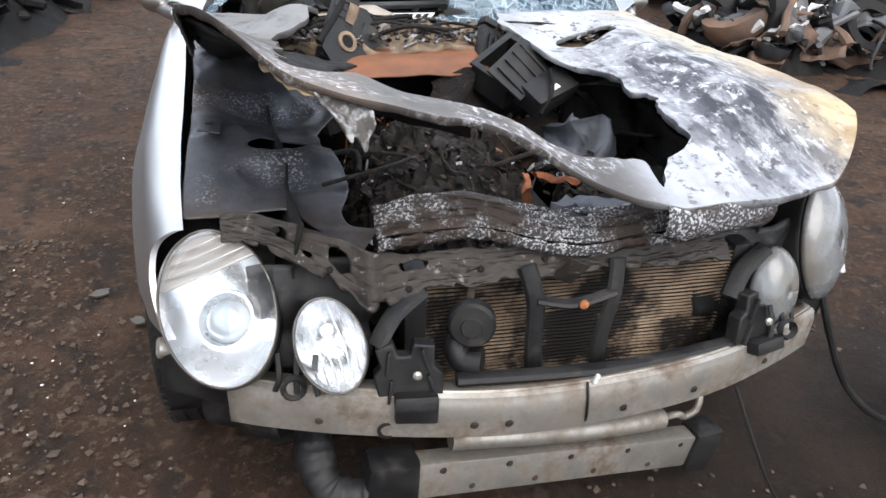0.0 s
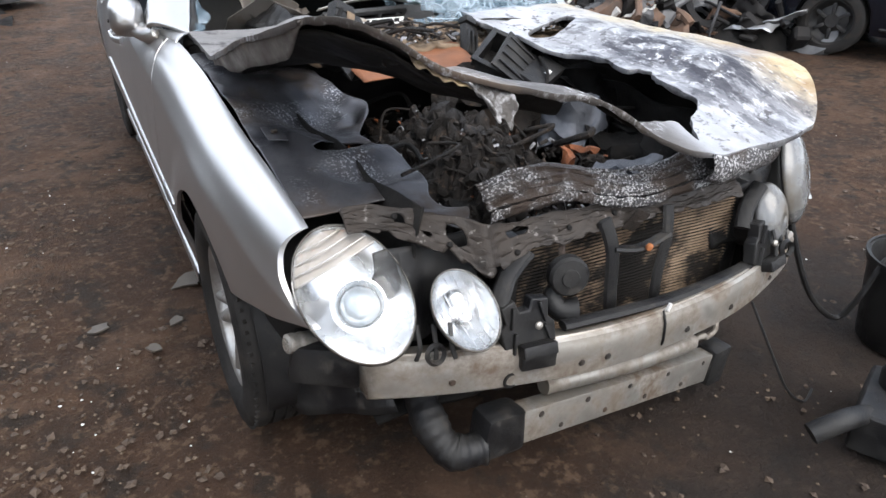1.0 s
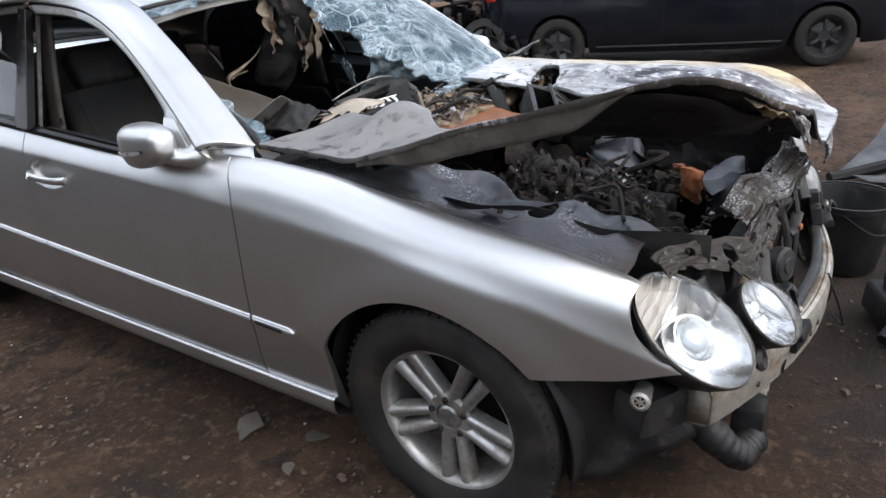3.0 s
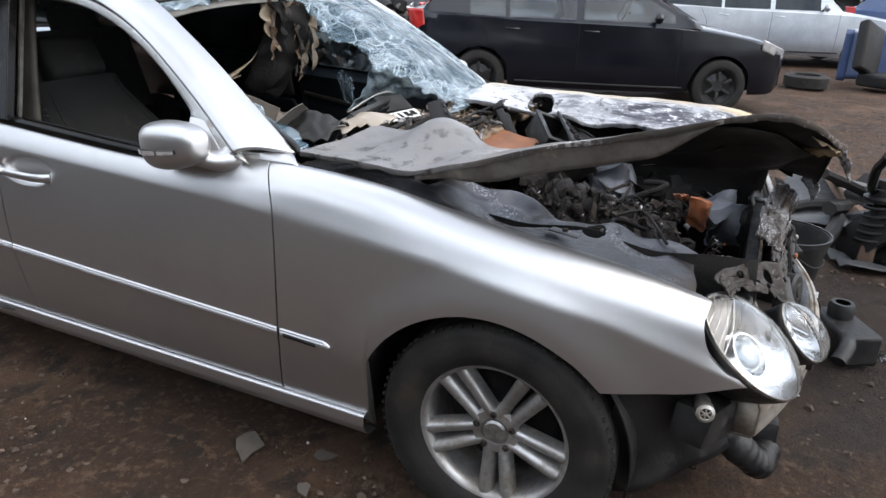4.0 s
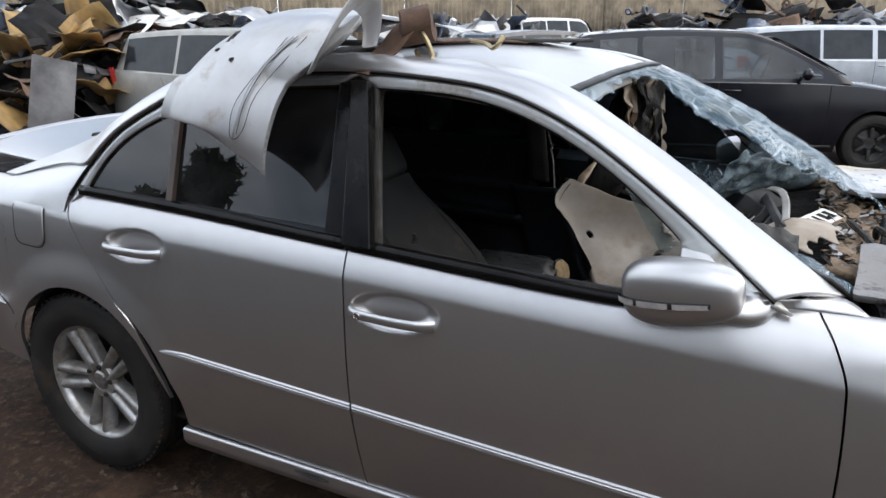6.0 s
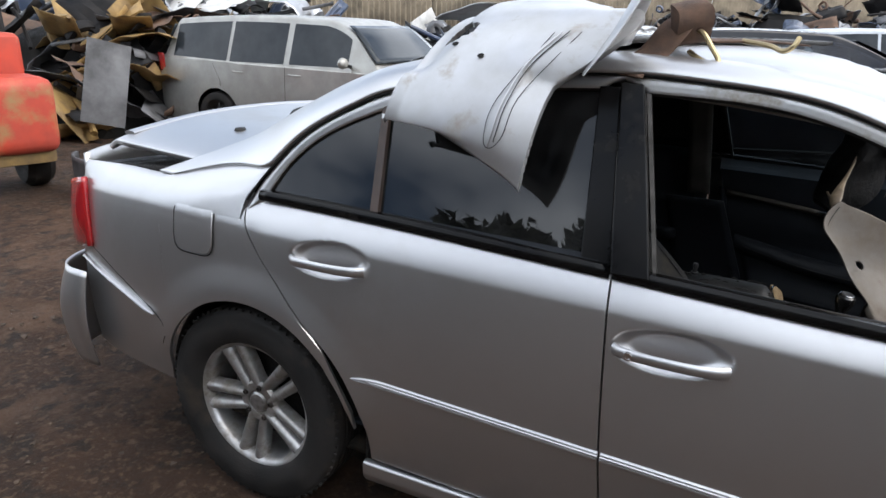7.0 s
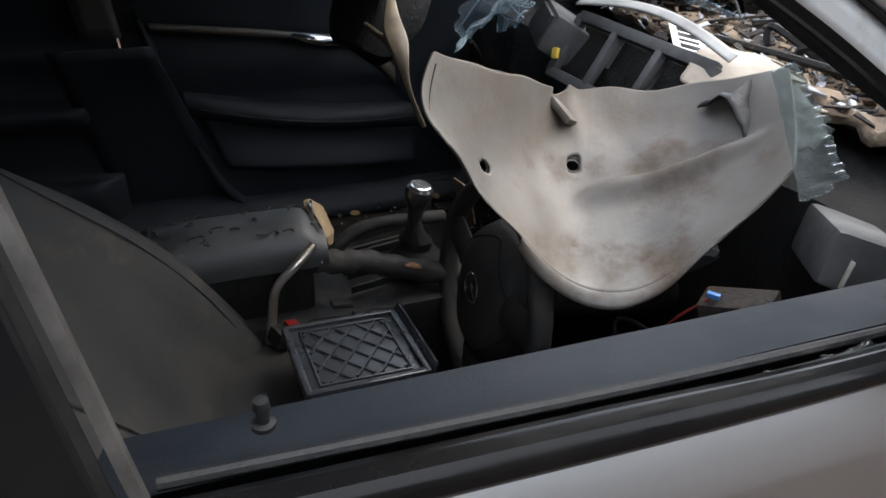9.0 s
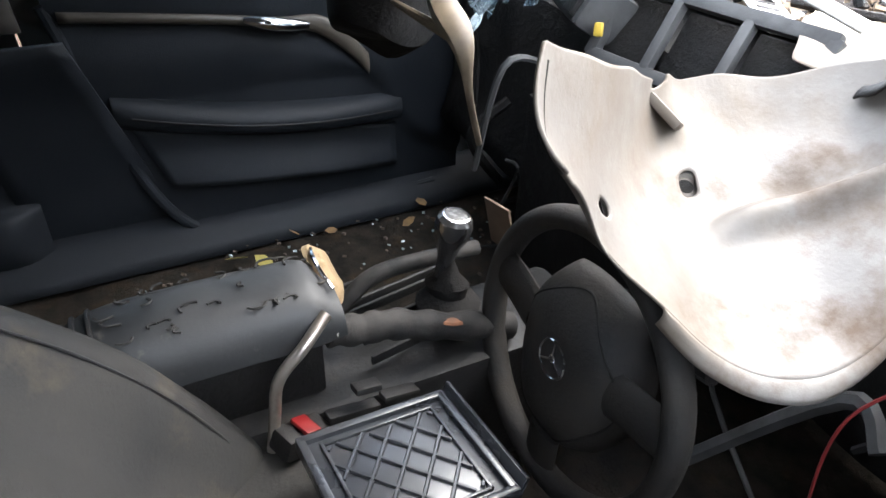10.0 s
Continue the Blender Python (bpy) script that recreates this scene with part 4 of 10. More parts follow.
    for k in range(44):
        z = 0.282 + 0.0094 * k
        bm = sheet(lambda u, v, z=z: (-0.265 + 0.72 * u, -0.566 - 0.006 * math.sin(math.pi * v) + 0.004 * rough((u * 3, z * 9, 0), 3), z + 0.0042 * (v - 0.5) + 0.003 * rough((u * 2, z * 7, 0), 2)), 24, 2)
        part("fin", bm, fins, core)
    for x in (-0.285, 0.475):
        part("radiator_tank", block((0.05, 0.06, 0.44), Matrix.Translation((x, -0.545, 0.485)), 0.012), BLACK_PLASTIC, core)
    # latch support
    frame = part("latch_support", tube([(-0.075, -0.635, 0.735), (-0.055, -0.655, 0.66), (-0.052, -0.665, 0.55), (-0.035, -0.665, 0.42)], 0.020, n=8, flat=0.45, up=Vector((0, 1, 0))), BLACK_PLASTIC, body_ob)
    part("strut", tube([(0.125, -0.635, 0.735), (0.118, -0.655, 0.66), (0.10, -0.662, 0.55), (0.105, -0.665, 0.42)], 0.018, n=8, flat=0.45, up=Vector((0, 1, 0))), BLACK_PLASTIC, frame)
    part("cross_bar", tube([(-0.055, -0.655, 0.665), (0.03, -0.657, 0.648), (0.118, -0.655, 0.668)], 0.016, n=8, flat=0.5), BLACK_PLASTIC, frame)
    part("rusty_bolt", turned([(0.010, 0), (0.010, 0.006), (0.005, 0.009), (0, 0.009)], 10, Matrix.Translation((0.043, -0.672, 0.655)) @ pose(0, 0, 0, 90, 0, 0)), surface("orange_rust", (0.38, 0.13, 0.04), (0.22, 0.08, 0.03), 20, gloss=0.85), frame)
    part("latch_plate", crumple(block((0.06, 0.004, 0.06), Matrix.Translation((0.02, -0.64, 0.715)) @ pose(0, 0, 0, 20, 30, 10), 0.001), 0.006, 20), RUST_DARK, frame)
    # horn
    h = Matrix.Translation((-0.19, -0.665, 0.632)) @ pose(0, 0, 0, 82, 0, -18)
    horn = part("horn", turned([(0, 0.026), (0.02, 0.026), (0.022, 0.022), (0.042, 0.020), (0.048, 0.012), (0.048, -0.012), (0.04, -0.024), (0, -0.026)], 32, h), BLACK_PLASTIC, body_ob)
    part("horn_snail", tube([(-0.19, -0.645, 0.60), (-0.215, -0.65, 0.57), (-0.205, -0.67, 0.545), (-0.17, -0.69, 0.545)], lambda t: 0.020 + 0.014 * t, n=12), BLACK_PLASTIC, horn)
    part("horn_bracket", tube([(-0.19, -0.64, 0.66), (-0.18, -0.62, 0.70), (-0.15, -0.60, 0.725)], 0.008, flat=0.3, n=6), RUST_DARK, horn)
    # bracket boxes on either side of the radiator
    for x, y, tilt, wide in ((-0.325, -0.70, -6, 0.125), (0.475, -0.66, 14, 0.12)):
        shape = [(-0.5, -0.5), (-0.15, -0.55), (-0.12, -0.40), (0.18, -0.42), (0.22, -0.56), (0.5, -0.5), (0.52, -0.1), (0.40, 0.05), (0.45, 0.42), (0.12, 0.50), (0.05, 0.28), (-0.14, 0.30), (-0.20, 0.55), (-0.48, 0.46), (-0.42, 0.12), (-0.55, 0.0)]
        bm_ = Matrix.Translation((x, y, 0.565)) @ pose(0, 0, 0, 78, tilt, tilt)
        b = part("bumper_bracket", outline([(wide * p, 0.115 * q) for p, q in shape], 0.035, bm_ @ Matrix.Translation((0, 0, -0.018))), BLACK_PLASTIC, body_ob, bevel=0.004)
        for p, q in ((-0.30, 0.22), (0.28, 0.20), (-0.32, -0.30), (0.34, -0.28)):
            part("bracket_rib", block((0.006, 0.05, 0.012), bm_ @ Matrix.Translation((wide * p, 0.115 * q, 0.022)) @ pose(0, 0, 0, 0, 0, 40 * p), 0.002), BLACK_PLASTIC, b)
        part("bracket_foot", block((0.085, 0.07, 0.03), Matrix.Translation((x + 0.01, y - 0.03, 0.512)) @ pose(0, 0, 0, -20, 0, tilt), 0.006), BLACK_PLASTIC, b)
        part("bracket_bolt", turned([(0.009, 0), (0.009, 0.005), (0.004, 0.009), (0, 0.009)], 12, Matrix.Translation((x + 0.01, y - 0.036, 0.575)) @ pose(0, 0, 0, 78, 0, 0)), ALU, b)
        part("bracket_arm", tube([(x - 0.06, y + 0.02, 0.61), (x - 0.02, y + 0.05, 0.66), (x + 0.04, y + 0.07, 0.70)], 0.022, n=8, flat=0.5), BLACK_PLASTIC, b)
    # lamp carriers between and below the lamps
    for sx in (-1, 1):
        c = part("lamp_carrier", crumple(sheet(lambda u, v, sx=sx: (sx * (0.38 + 0.24 * u), -0.525 - 0.03 * math.exp(-((u - 0.70) / 0.16) ** 2) - 0.05 * (1 - v), 0.53 + 0.20 * v), 16, 16), 0.016, 16, 3 + sx), BLACK_PLASTIC, body_ob, solid=0.012)
        for k in range(3):
            part("carrier_leg", tube([(sx * (0.50 + 0.035 * k), -0.672 + 0.01 * k, 0.60), (sx * (0.505 + 0.033 * k), -0.692 + 0.01 * k, 0.555), (sx * (0.50 + 0.04 * k), -0.702 + 0.015 * k, 0.525)], 0.006, n=8, flat=0.6), BLACK_PLASTIC, c)
        part("carrier_ring", turned([(0.02, -0.01), (0.026, 0), (0.02, 0.01), (0.014, 0)], 16, Matrix.Translation((sx * 0.545, -0.695, 0.545)) @ pose(0, 0, 0, 70, 0, 0), closed=True), BLACK_PLASTIC, c)
        part("inner_wing", crumple(sheet(lambda u, v, sx=sx: (sx * (0.60 - 0.10 * v + 0.05 * u), -0.55 + 0.95 * u, 0.30 + 0.52 * v), 24, 12), 0.03, 5, sx), DARK, body_ob, solid=0.006)
    # washer cap beside the right lamp
    wm = Matrix.Translation((-0.795, -0.50, 0.530)) @ pose(0, 0, 0, 0, -78, 0) @ pose(0, 0, 0, 10, 0, 0)
    cap = part("bumper_mount", turned([(0.012, 0.016), (0.015, 0.018), (0.022, 0.014), (0.023, 0.0), (0.021, -0.006), (0.021, -0.012), (0.023, -0.018), (0.021, -0.026), (0.021, -0.06)], 24, wm), ALU, body_ob)
    for k in range(3):
        part("mount_rib", block((0.026, 0.004, 0.006), wm @ Matrix.Translation((0, 0, 0.015)) @ pose(0, 0, 0, 0, 0, 60 * k), 0.001), ALU, cap)
    # liners hanging below the wings
    for sx in (-1, 1):
        def liner(u, v, sx=sx):
            y = -0.33 - 0.26 * u
            z = 0.60 - (0.40 - 0.12 * u) * v
            return sx * (0.815 - 0.18 * u ** 1.5 - 0.05 * v), y + 0.05 * math.sin(3 * v), z
        lin = part("arch_liner", crumple(sheet(liner, 16, 16), 0.018, 9, sx), BLACK_PLASTIC, body_ob, "torn black plastic arch liner", solid=0.004)
        part("liner_box", crumple(block((0.16, 0.10, 0.10), Matrix.Translation((sx * 0.72, -0.50, 0.47)) @ pose(0, 0, 0, 0, 8, sx * 20), 0.015), 0.012, 12), BLACK_PLASTIC, lin)
        for k in range(4):
            part("liner_rib", tube([(sx * (0.69 - 0.03 * k), -0.555 - 0.012 * k, 0.52), (sx * (0.69 - 0.03 * k), -0.56 - 0.012 * k, 0.43)], 0.006, n=6), BLACK_PLASTIC, lin)
    # air cooler hanging under the beam, an aluminium pipe and a ribbed duct
    a, b = Vector((-0.31, -0.665, 0.235)), Vector((0.47, -0.585, 0.105))
    way = (b - a).normalized()
    side = Vector((0.1, -1, 0)).cross(way).normalized()
    m = Matrix((way, side.cross(way), side)).transposed().to_4x4()
    m.translation = (a + b) / 2
    cool = part("charge_cooler", crumple(block(((b - a).length, 0.05, 0.10), m, 0.006), 0.006, 9), ALU, body_ob, "battered aluminium charge cooler hanging below the beam")
    for k in range(9):
        part("cooler_dent", turned([(0.009, 0.0), (0.007, 0.003), (0, 0.004)], 10, m @ Matrix.Translation((-0.33 + 0.083 * k, -0.0255, 0.028 * (-1) ** k)) @ pose(0, 0, 0, 90, 0, 0)), RUST_DARK, cool)
    part("cooler_tank", crumple(block((0.09, 0.075, 0.125), m @ Matrix.Translation((0.415, 0.0, 0)), 0.015), 0.01, 14), BLACK_PLASTIC, cool)
    part("cooler_tank", crumple(block((0.12, 0.085, 0.12), m @ Matrix.Translation((-0.44, 0.01, -0.005)), 0.02), 0.012, 14), BLACK_PLASTIC, cool)
    pipe = part("coolant_pipe", tube([(-0.215, -0.65, 0.312), (0.10, -0.645, 0.275), (0.335, -0.62, 0.25)], 0.026, n=18), ALU, body_ob)
    part("pipe_end", tube([(0.335, -0.62, 0.25), (0.37, -0.63, 0.265), (0.40, -0.62, 0.245), (0.43, -0.62, 0.265), (0.44, -0.60, 0.30), (0.41, -0.59, 0.305)], 0.009, n=10), ALU, pipe)
    bm = tube([(-0.50, -0.50, 0.33), (-0.51, -0.60, 0.27), (-0.48, -0.66, 0.215), (-0.40, -0.68, 0.21)], lambda t: 0.046 + 0.0015 * math.sin(t * 75) - 0.006 * math.sin(t * 9) ** 2, n=18, steps=60)
    part("air_duct", bm, BLACK_PLASTIC, body_ob, "ribbed black rubber air duct")
    part("hanging_wire", tube([(0.45, -0.70, 0.40), (0.50, -0.76, 0.26), (0.57, -0.80, 0.12), (0.68, -0.80, 0.03), (0.78, -0.76, 0.012)], 0.004, n=6), BLACK_PLASTIC, body_ob)


nose()


# ---- burnt bonnet and engine bay ----
def ash_paint():
    """Silver paint burnt to white ash, soot and straw-coloured heat marks."""
    ma = surface("burnt_paint", (0.43, 0.435, 0.455), (0.31, 0.31, 0.32), 6, (0.35, 0.65), gloss=0.4, gloss2=0.65, metal=0.35, bump=0.25, bump_scale=45)
    nt, ln = ma.node_tree.nodes, ma.node_tree.links
    bsdf = nt["Principled BSDF"]
    col = bsdf.inputs["Base Color"].links[0].from_socket
    co = next(n for n in nt if n.type == "TEX_COORD")
    sep = nt.new("ShaderNodeSeparateXYZ")
    ln.new(co.outputs["Object"], sep.inputs[0])

    def nz(sc, lo, hi, detail=8.0, off=(0, 0, 0), stretch=(1, 1, 1)):
        mp = nt.new("ShaderNodeMapping")
        mp.inputs["Location"].default_value, mp.inputs["Scale"].default_value = off, stretch
        ln.new(co.outputs["Object"], mp.inputs["Vector"])
        n = nt.new("ShaderNodeTexNoise")
        n.inputs["Scale"].default_value, n.inputs["Detail"].default_value, n.inputs["Roughness"].default_value = sc, detail, 0.68
        ln.new(mp.outputs["Vector"], n.inputs["Vector"])
        r = nt.new("ShaderNodeMapRange")
        r.inputs["From Min"].default_value, r.inputs["From Max"].default_value = lo, hi
        ln.new(n.outputs["Fac"], r.inputs["Value"])
        return r.outputs["Result"]

    def bell(axis, mid, width):
        s = nt.new("ShaderNodeMath"); s.operation = "SUBTRACT"
        ln.new(sep.outputs[axis], s.inputs[0]); s.inputs[1].default_value = mid
        a = nt.new("ShaderNodeMath"); a.operation = "ABSOLUTE"
        ln.new(s.outputs[0], a.inputs[0])
        r = nt.new("ShaderNodeMapRange"); r.interpolation_type = "SMOOTHSTEP"
        r.inputs["From Min"].default_value, r.inputs["From Max"].default_value = width, width * 0.15
        ln.new(a.outputs[0], r.inputs["Value"])
        return r.outputs["Result"]

    def times(a, b):
        m = nt.new("ShaderNodeMath"); m.operation = "MULTIPLY"
        ln.new(a, m.inputs[0]); ln.new(b, m.inputs[1])
        return m.outputs[0]

    def over(fac, base, c):
        x = nt.new("ShaderNodeMix"); x.data_type = "RGBA"
        ln.new(fac, x.inputs[0]); ln.new(base, x.inputs[6]); x.inputs[7].default_value = (*c, 1)
        return x.outputs[2]
    col = over(times(nz(5.0, 0.44, 0.60), bell(0, 0.42, 0.42)), col, (0.52, 0.52, 0.535))        # white ash
    col = over(times(nz(3.0, 0.34, 0.56, off=(3, 1, 0)), bell(0, 0.80, 0.30)), col, (0.50, 0.40, 0.235))  # straw heat marks
    col = over(times(nz(3.4, 0.42, 0.56, off=(7, 2, 0)), times(bell(0, 0.78, 0.24), bell(1, -0.40, 0.30))), col, (0.22, 0.115, 0.05))
    col = over(times(nz(9.0, 0.42, 0.55, 13.0, off=(1, 5, 0), stretch=(1.7, 0.6, 1)), times(bell(0, 0.50, 0.22), bell(1, -0.25, 0.62))), col, (0.055, 0.055, 0.07))  # soot streaks
    col = over(times(nz(34.0, 0.55, 0.60, off=(4, 4, 0), stretch=(1.5, 0.8, 1)), times(bell(0, 0.52, 0.26), bell(1, -0.25, 0.62))), col, (0.60, 0.60, 0.61))  # ash flakes
    col = over(times(nz(26.0, 0.57, 0.62, off=(9, 3, 0)), bell(0, 0.45, 0.45)), col, (0.10, 0.095, 0.10))  # soot flecks
    def side(axis, a, b):
        r = nt.new("ShaderNodeMapRange"); r.interpolation_type = "SMOOTHSTEP"
        r.inputs["From Min"].default_value, r.inputs["From Max"].default_value = a, b
        ln.new(sep.outputs[axis], r.inputs["Value"])
        return r.outputs["Result"]
    col = over(times(nz(11.0, 0.50, 0.57, off=(4, 2, 0), stretch=(2.0, 0.55, 1)), times(bell(0, 0.50, 0.27), bell(1, -0.2, 0.8))), col, (0.035, 0.034, 0.045))  # speckled soot
    col = over(side(0, 0.24, 0.06), col, (0.20, 0.19, 0.185))                                       # scorched right half
    scorched = times(side(0, 0.22, 0.05), side(1, 0.24, 0.02))
    col = over(scorched, col, (0.095, 0.085, 0.078))
    col = over(times(nz(4.0, 0.45, 0.58, off=(5, 3, 0)), scorched), col, (0.17, 0.135, 0.11))
    col = over(times(nz(60.0, 0.50, 0.62, off=(2, 8, 0)), times(nz(6.0, 0.47, 0.60, off=(8, 8, 0)), scorched)), col, (0.70, 0.70, 0.72))   # white flecks
    rear = times(side(0, 0.0, -0.12), side(1, 0.14, 0.26))
    col = over(times(nz(5.0, 0.40, 0.60, off=(9, 5, 0)), rear), col, (0.185, 0.178, 0.175))
    col = over(times(nz(15.0, 0.54, 0.62, off=(6, 5, 0)), times(rear, side(0, -0.40, -0.62))), col, (0.05, 0.045, 0.045))
    ln.new(col, bsdf.inputs["Base Color"])
    return ma


ASH = ash_paint()
UNDER = surface("sooty_underside", (0.009, 0.0085, 0.008), (0.028, 0.026, 0.024), 6, gloss=0.45, gloss2=0.8, metal=0.2, spec=0.10, bump=0.25, bump_scale=40, third=(0.04, 0.036, 0.034), scale3=5, spread3=(0.56, 0.75))
BURNT_SHEET = surface("heat_blued_steel", (0.048, 0.050, 0.061), (0.135, 0.133, 0.141), 7, (0.30, 0.70), gloss=0.28, gloss2=0.55, metal=0.65, bump=0.25, bump_scale=34, spec=0.4,
                      third=(0.058, 0.043, 0.034), scale3=4.2, spread3=(0.50, 0.64), gloss3=0.6, metal3=0.3)
# ash frost: fine white specks in drifts over the bare steel
for _ma in (BURNT_SHEET,):
    _nt, _ln = _ma.node_tree.nodes, _ma.node_tree.links
    _col = _nt["Principled BSDF"].inputs["Base Color"].links[0].from_socket
    _co = next(n for n in _nt if n.type == "TEX_COORD")
    _facs = []
    for _sc, _lo, _hi in ((150.0, 0.53, 0.62), (5.5, 0.50, 0.62)):
        _nz, _mr = _nt.new("ShaderNodeTexNoise"), _nt.new("ShaderNodeMapRange")
        _nz.inputs["Scale"].default_value, _nz.inputs["Detail"].default_value = _sc, 5.0
        _mr.inputs["From Min"].default_value, _mr.inputs["From Max"].default_value = _lo, _hi
        _ln.new(_co.outputs["Object"], _nz.inputs["Vector"])
        _ln.new(_nz.outputs["Fac"], _mr.inputs["Value"])
        _facs.append(_mr.outputs["Result"])
    _mu, _mx = _nt.new("ShaderNodeMath"), _nt.new("ShaderNodeMix")
    _mu.operation = "MULTIPLY"
    _ln.new(_facs[0], _mu.inputs[0])
    _ln.new(_facs[1], _mu.inputs[1])
    _mx.data_type = "RGBA"
    _mx.inputs[7].default_value = (0.40, 0.40, 0.42, 1)
    _ln.new(_mu.outputs[0], _mx.inputs[0])
    _ln.new(_col, _mx.inputs[6])
    _ln.new(_mx.outputs[2], _nt["Principled BSDF"].inputs["Base Color"])
LIP_SHEET = surface("scorched_lip", (0.16, 0.145, 0.13), (0.10, 0.085, 0.075), 14, gloss=0.45, gloss2=0.7, metal=0.5, bump=0.35, bump_scale=60,
                    third=(0.30, 0.25, 0.20), scale3=9, spread3=(0.58, 0.70))
SPECKLED = surface("ash_speckled_steel", (0.060, 0.058, 0.060), (0.56, 0.555, 0.56), 170, (0.51, 0.58), gloss=0.45, gloss2=0.9, metal=0.35, bump=0.7, bump_scale=90, spec=0.3,
                   third=(0.05, 0.037, 0.030), scale3=6, spread3=(0.48, 0.58), gloss3=0.4, metal3=0.5)


bonnet_fx = curve1([(-0.76, 1.66), (-0.66, 1.52), (-0.5, 1.02), (-0.3, 0.80), (-0.15, 0.64), (0.05, 0.28), (0.22, 0.0)])


def nose_drop(x, y):
    """The left half still curves down at the nose; the burnt right half is straight to its edge."""
    w = smooth(0.25, -0.05, x)
    return (1 - w) * smooth(-0.30, -0.72, y) + w * 0.94 * max(0.0, (0.30 - y) / 0.95)


def bonnet_z(x, y):
    base = 0.985 + 0.018 * (1 - (x / 0.75) ** 2) - 0.125 * nose_drop(x, y) * (1 - 0.55 * smooth(0.55, 0.80, x)) - 0.03 * smooth(0.3, 0.0, abs(x - 0.05)) * smooth(0.2, -0.6, y)
    ridge = 0.018 * math.exp(-((x - 0.52) / 0.07) ** 2) * smooth(0.7, 0.2, y)
    lift = 0.245 * bonnet_fx(x) * min(max((0.30 - y) / 0.95, 0.0), 1.05) + 0.075 * math.exp(-((x + 0.47) / 0.13) ** 2 - ((y - 0.36) / 0.12) ** 2)
    sag = -0.02 * math.exp(-((x + 0.60) / 0.15) ** 2 - ((y - 0.45) / 0.3) ** 2) - 0.05 * smooth(0.60, 0.36, x) * smooth(0.15, 0.30, x) * smooth(0.62, 0.25, y) * smooth(-0.66, -0.35, y)
    return base + ridge + lift + sag + 0.010 * rough((x, y, 0), 5) + 0.004 * rough((x, y, 3), 14)


def bonnet():
    th = thing("burnt_bonnet", "torn, fire-bleached silver bonnet with a large melted hole", "car bonnet")

    def edge(x, y):
        return 0.035 * rough((x, y, 9), 9) + 0.018 * rough((x, y, 4), 27)

    def keep(x, y):
        e = edge(x, y)
        left_in = 0.36 + e - 0.16 * smooth(0.02, 0.16, y) - 0.02 * smooth(-0.2, -0.5, y) - 0.17 * smooth(-0.45, -0.66, y)
        if y > 0.37:
            left_in = 0.16 + e + 0.05 * smooth(0.37, 0.6, y)
        slot = ((x - 0.44) / 0.105) ** 2 + ((y - 0.33 - 0.18 * (x - 0.44)) / 0.055) ** 2 < 1 + 6 * e
        left = x > left_in and not slot
        right = x < -0.52 + 0.12 * smooth(0.10, 0.40, y) + e
        band_y = -0.655 + 0.16 * smooth(-0.42, -0.70, x) + 0.02 * smooth(0, 0.2, x)
        width = 0.085 + 0.5 * e + 0.07 * math.exp(-((x + 0.40) / 0.07) ** 2)
        band = -0.56 < x < 0.20 and y < band_y + width
        return left or right or band

    def fn(u, v):
        y = 0.665 - 1.355 * v
        lo = -0.745 + 0.05 * smooth(0.2, -0.6, y)
        hi = 0.735 + 0.045 * smooth(0.2, -0.4, y)
        x = lo + (hi - lo) * u
        if y < -0.40:                        # rounded front corners
            cut = 0.24 * ((abs(x) - 0.45) / 0.33) ** 2 if x > 0.45 else (0.26 * ((-x - 0.44) / 0.26) ** 2 if x < -0.44 else 0)
            y = -0.40 + (y + 0.40) * (1 - min(cut / 0.29, 0.9))
        z = bonnet_z(x, y)
        back = 0.05 * (1 - (x / 0.75) ** 2) * smooth(0.3, 0.66, y)
        return x, y - back, z

    def keep_uv(u, v):
        x, y, z = fn(u, v)
        return keep(x, y)
    skin = soften(sheet(fn, 170, 150, keep_uv), 3)
    bmesh.ops.reverse_faces(skin, faces=skin.faces[:])
    # roll the free edges downwards
    rim = [e for e in skin.edges if e.is_boundary]
    out = bmesh.ops.extrude_edge_only(skin, edges=rim)["geom"]
    for v in out:
        if isinstance(v, bmesh.types.BMVert):
            v.co.z -= 0.014 + 0.008 * rough(v.co, 20)
    ob = part("bonnet_skin", skin, [ASH, UNDER], th, solid=0.0025, angle=60)
    mod = ob.modifiers["thickness"]
    mod.material_offset = 1
    # folded flange along the lifted right edge
    def flange(u, v):
        y = 0.30 - 0.72 * u
        x = -0.745 + 0.05 * smooth(0.2, -0.6, y)
        w = (0.022 + 0.042 * smooth(0, 0.35, u)) * (1 - 0.85 * smooth(0.80, 1.0, u))
        return x + 0.006 + 0.25 * w * v + 0.004 * rough((y, v, 0), 12), y, bonnet_z(x, y) - 0.004 - w * v
    part("bonnet_flange", sheet(flange, 60, 5), LIP_SHEET, th, solid=0.004)
    # sooty lining hanging under the lifted right half
    top_edge = [(x, y, bonnet_z(x, y) - 0.012) for x, y in ((-0.715, 0.22), (-0.708, -0.05), (-0.690, -0.36), (-0.60, -0.52), (-0.48, -0.605), (-0.34, -0.61), (-0.20, -0.61))]
    low_edge = [(-0.62, 0.36, 0.930), (-0.42, 0.30, 0.945), (-0.34, 0.14, 0.950), (-0.30, -0.06, 0.960), (-0.27, -0.26, 0.970), (-0.24, -0.40, 0.980), (-0.18, -0.52, 0.985)]
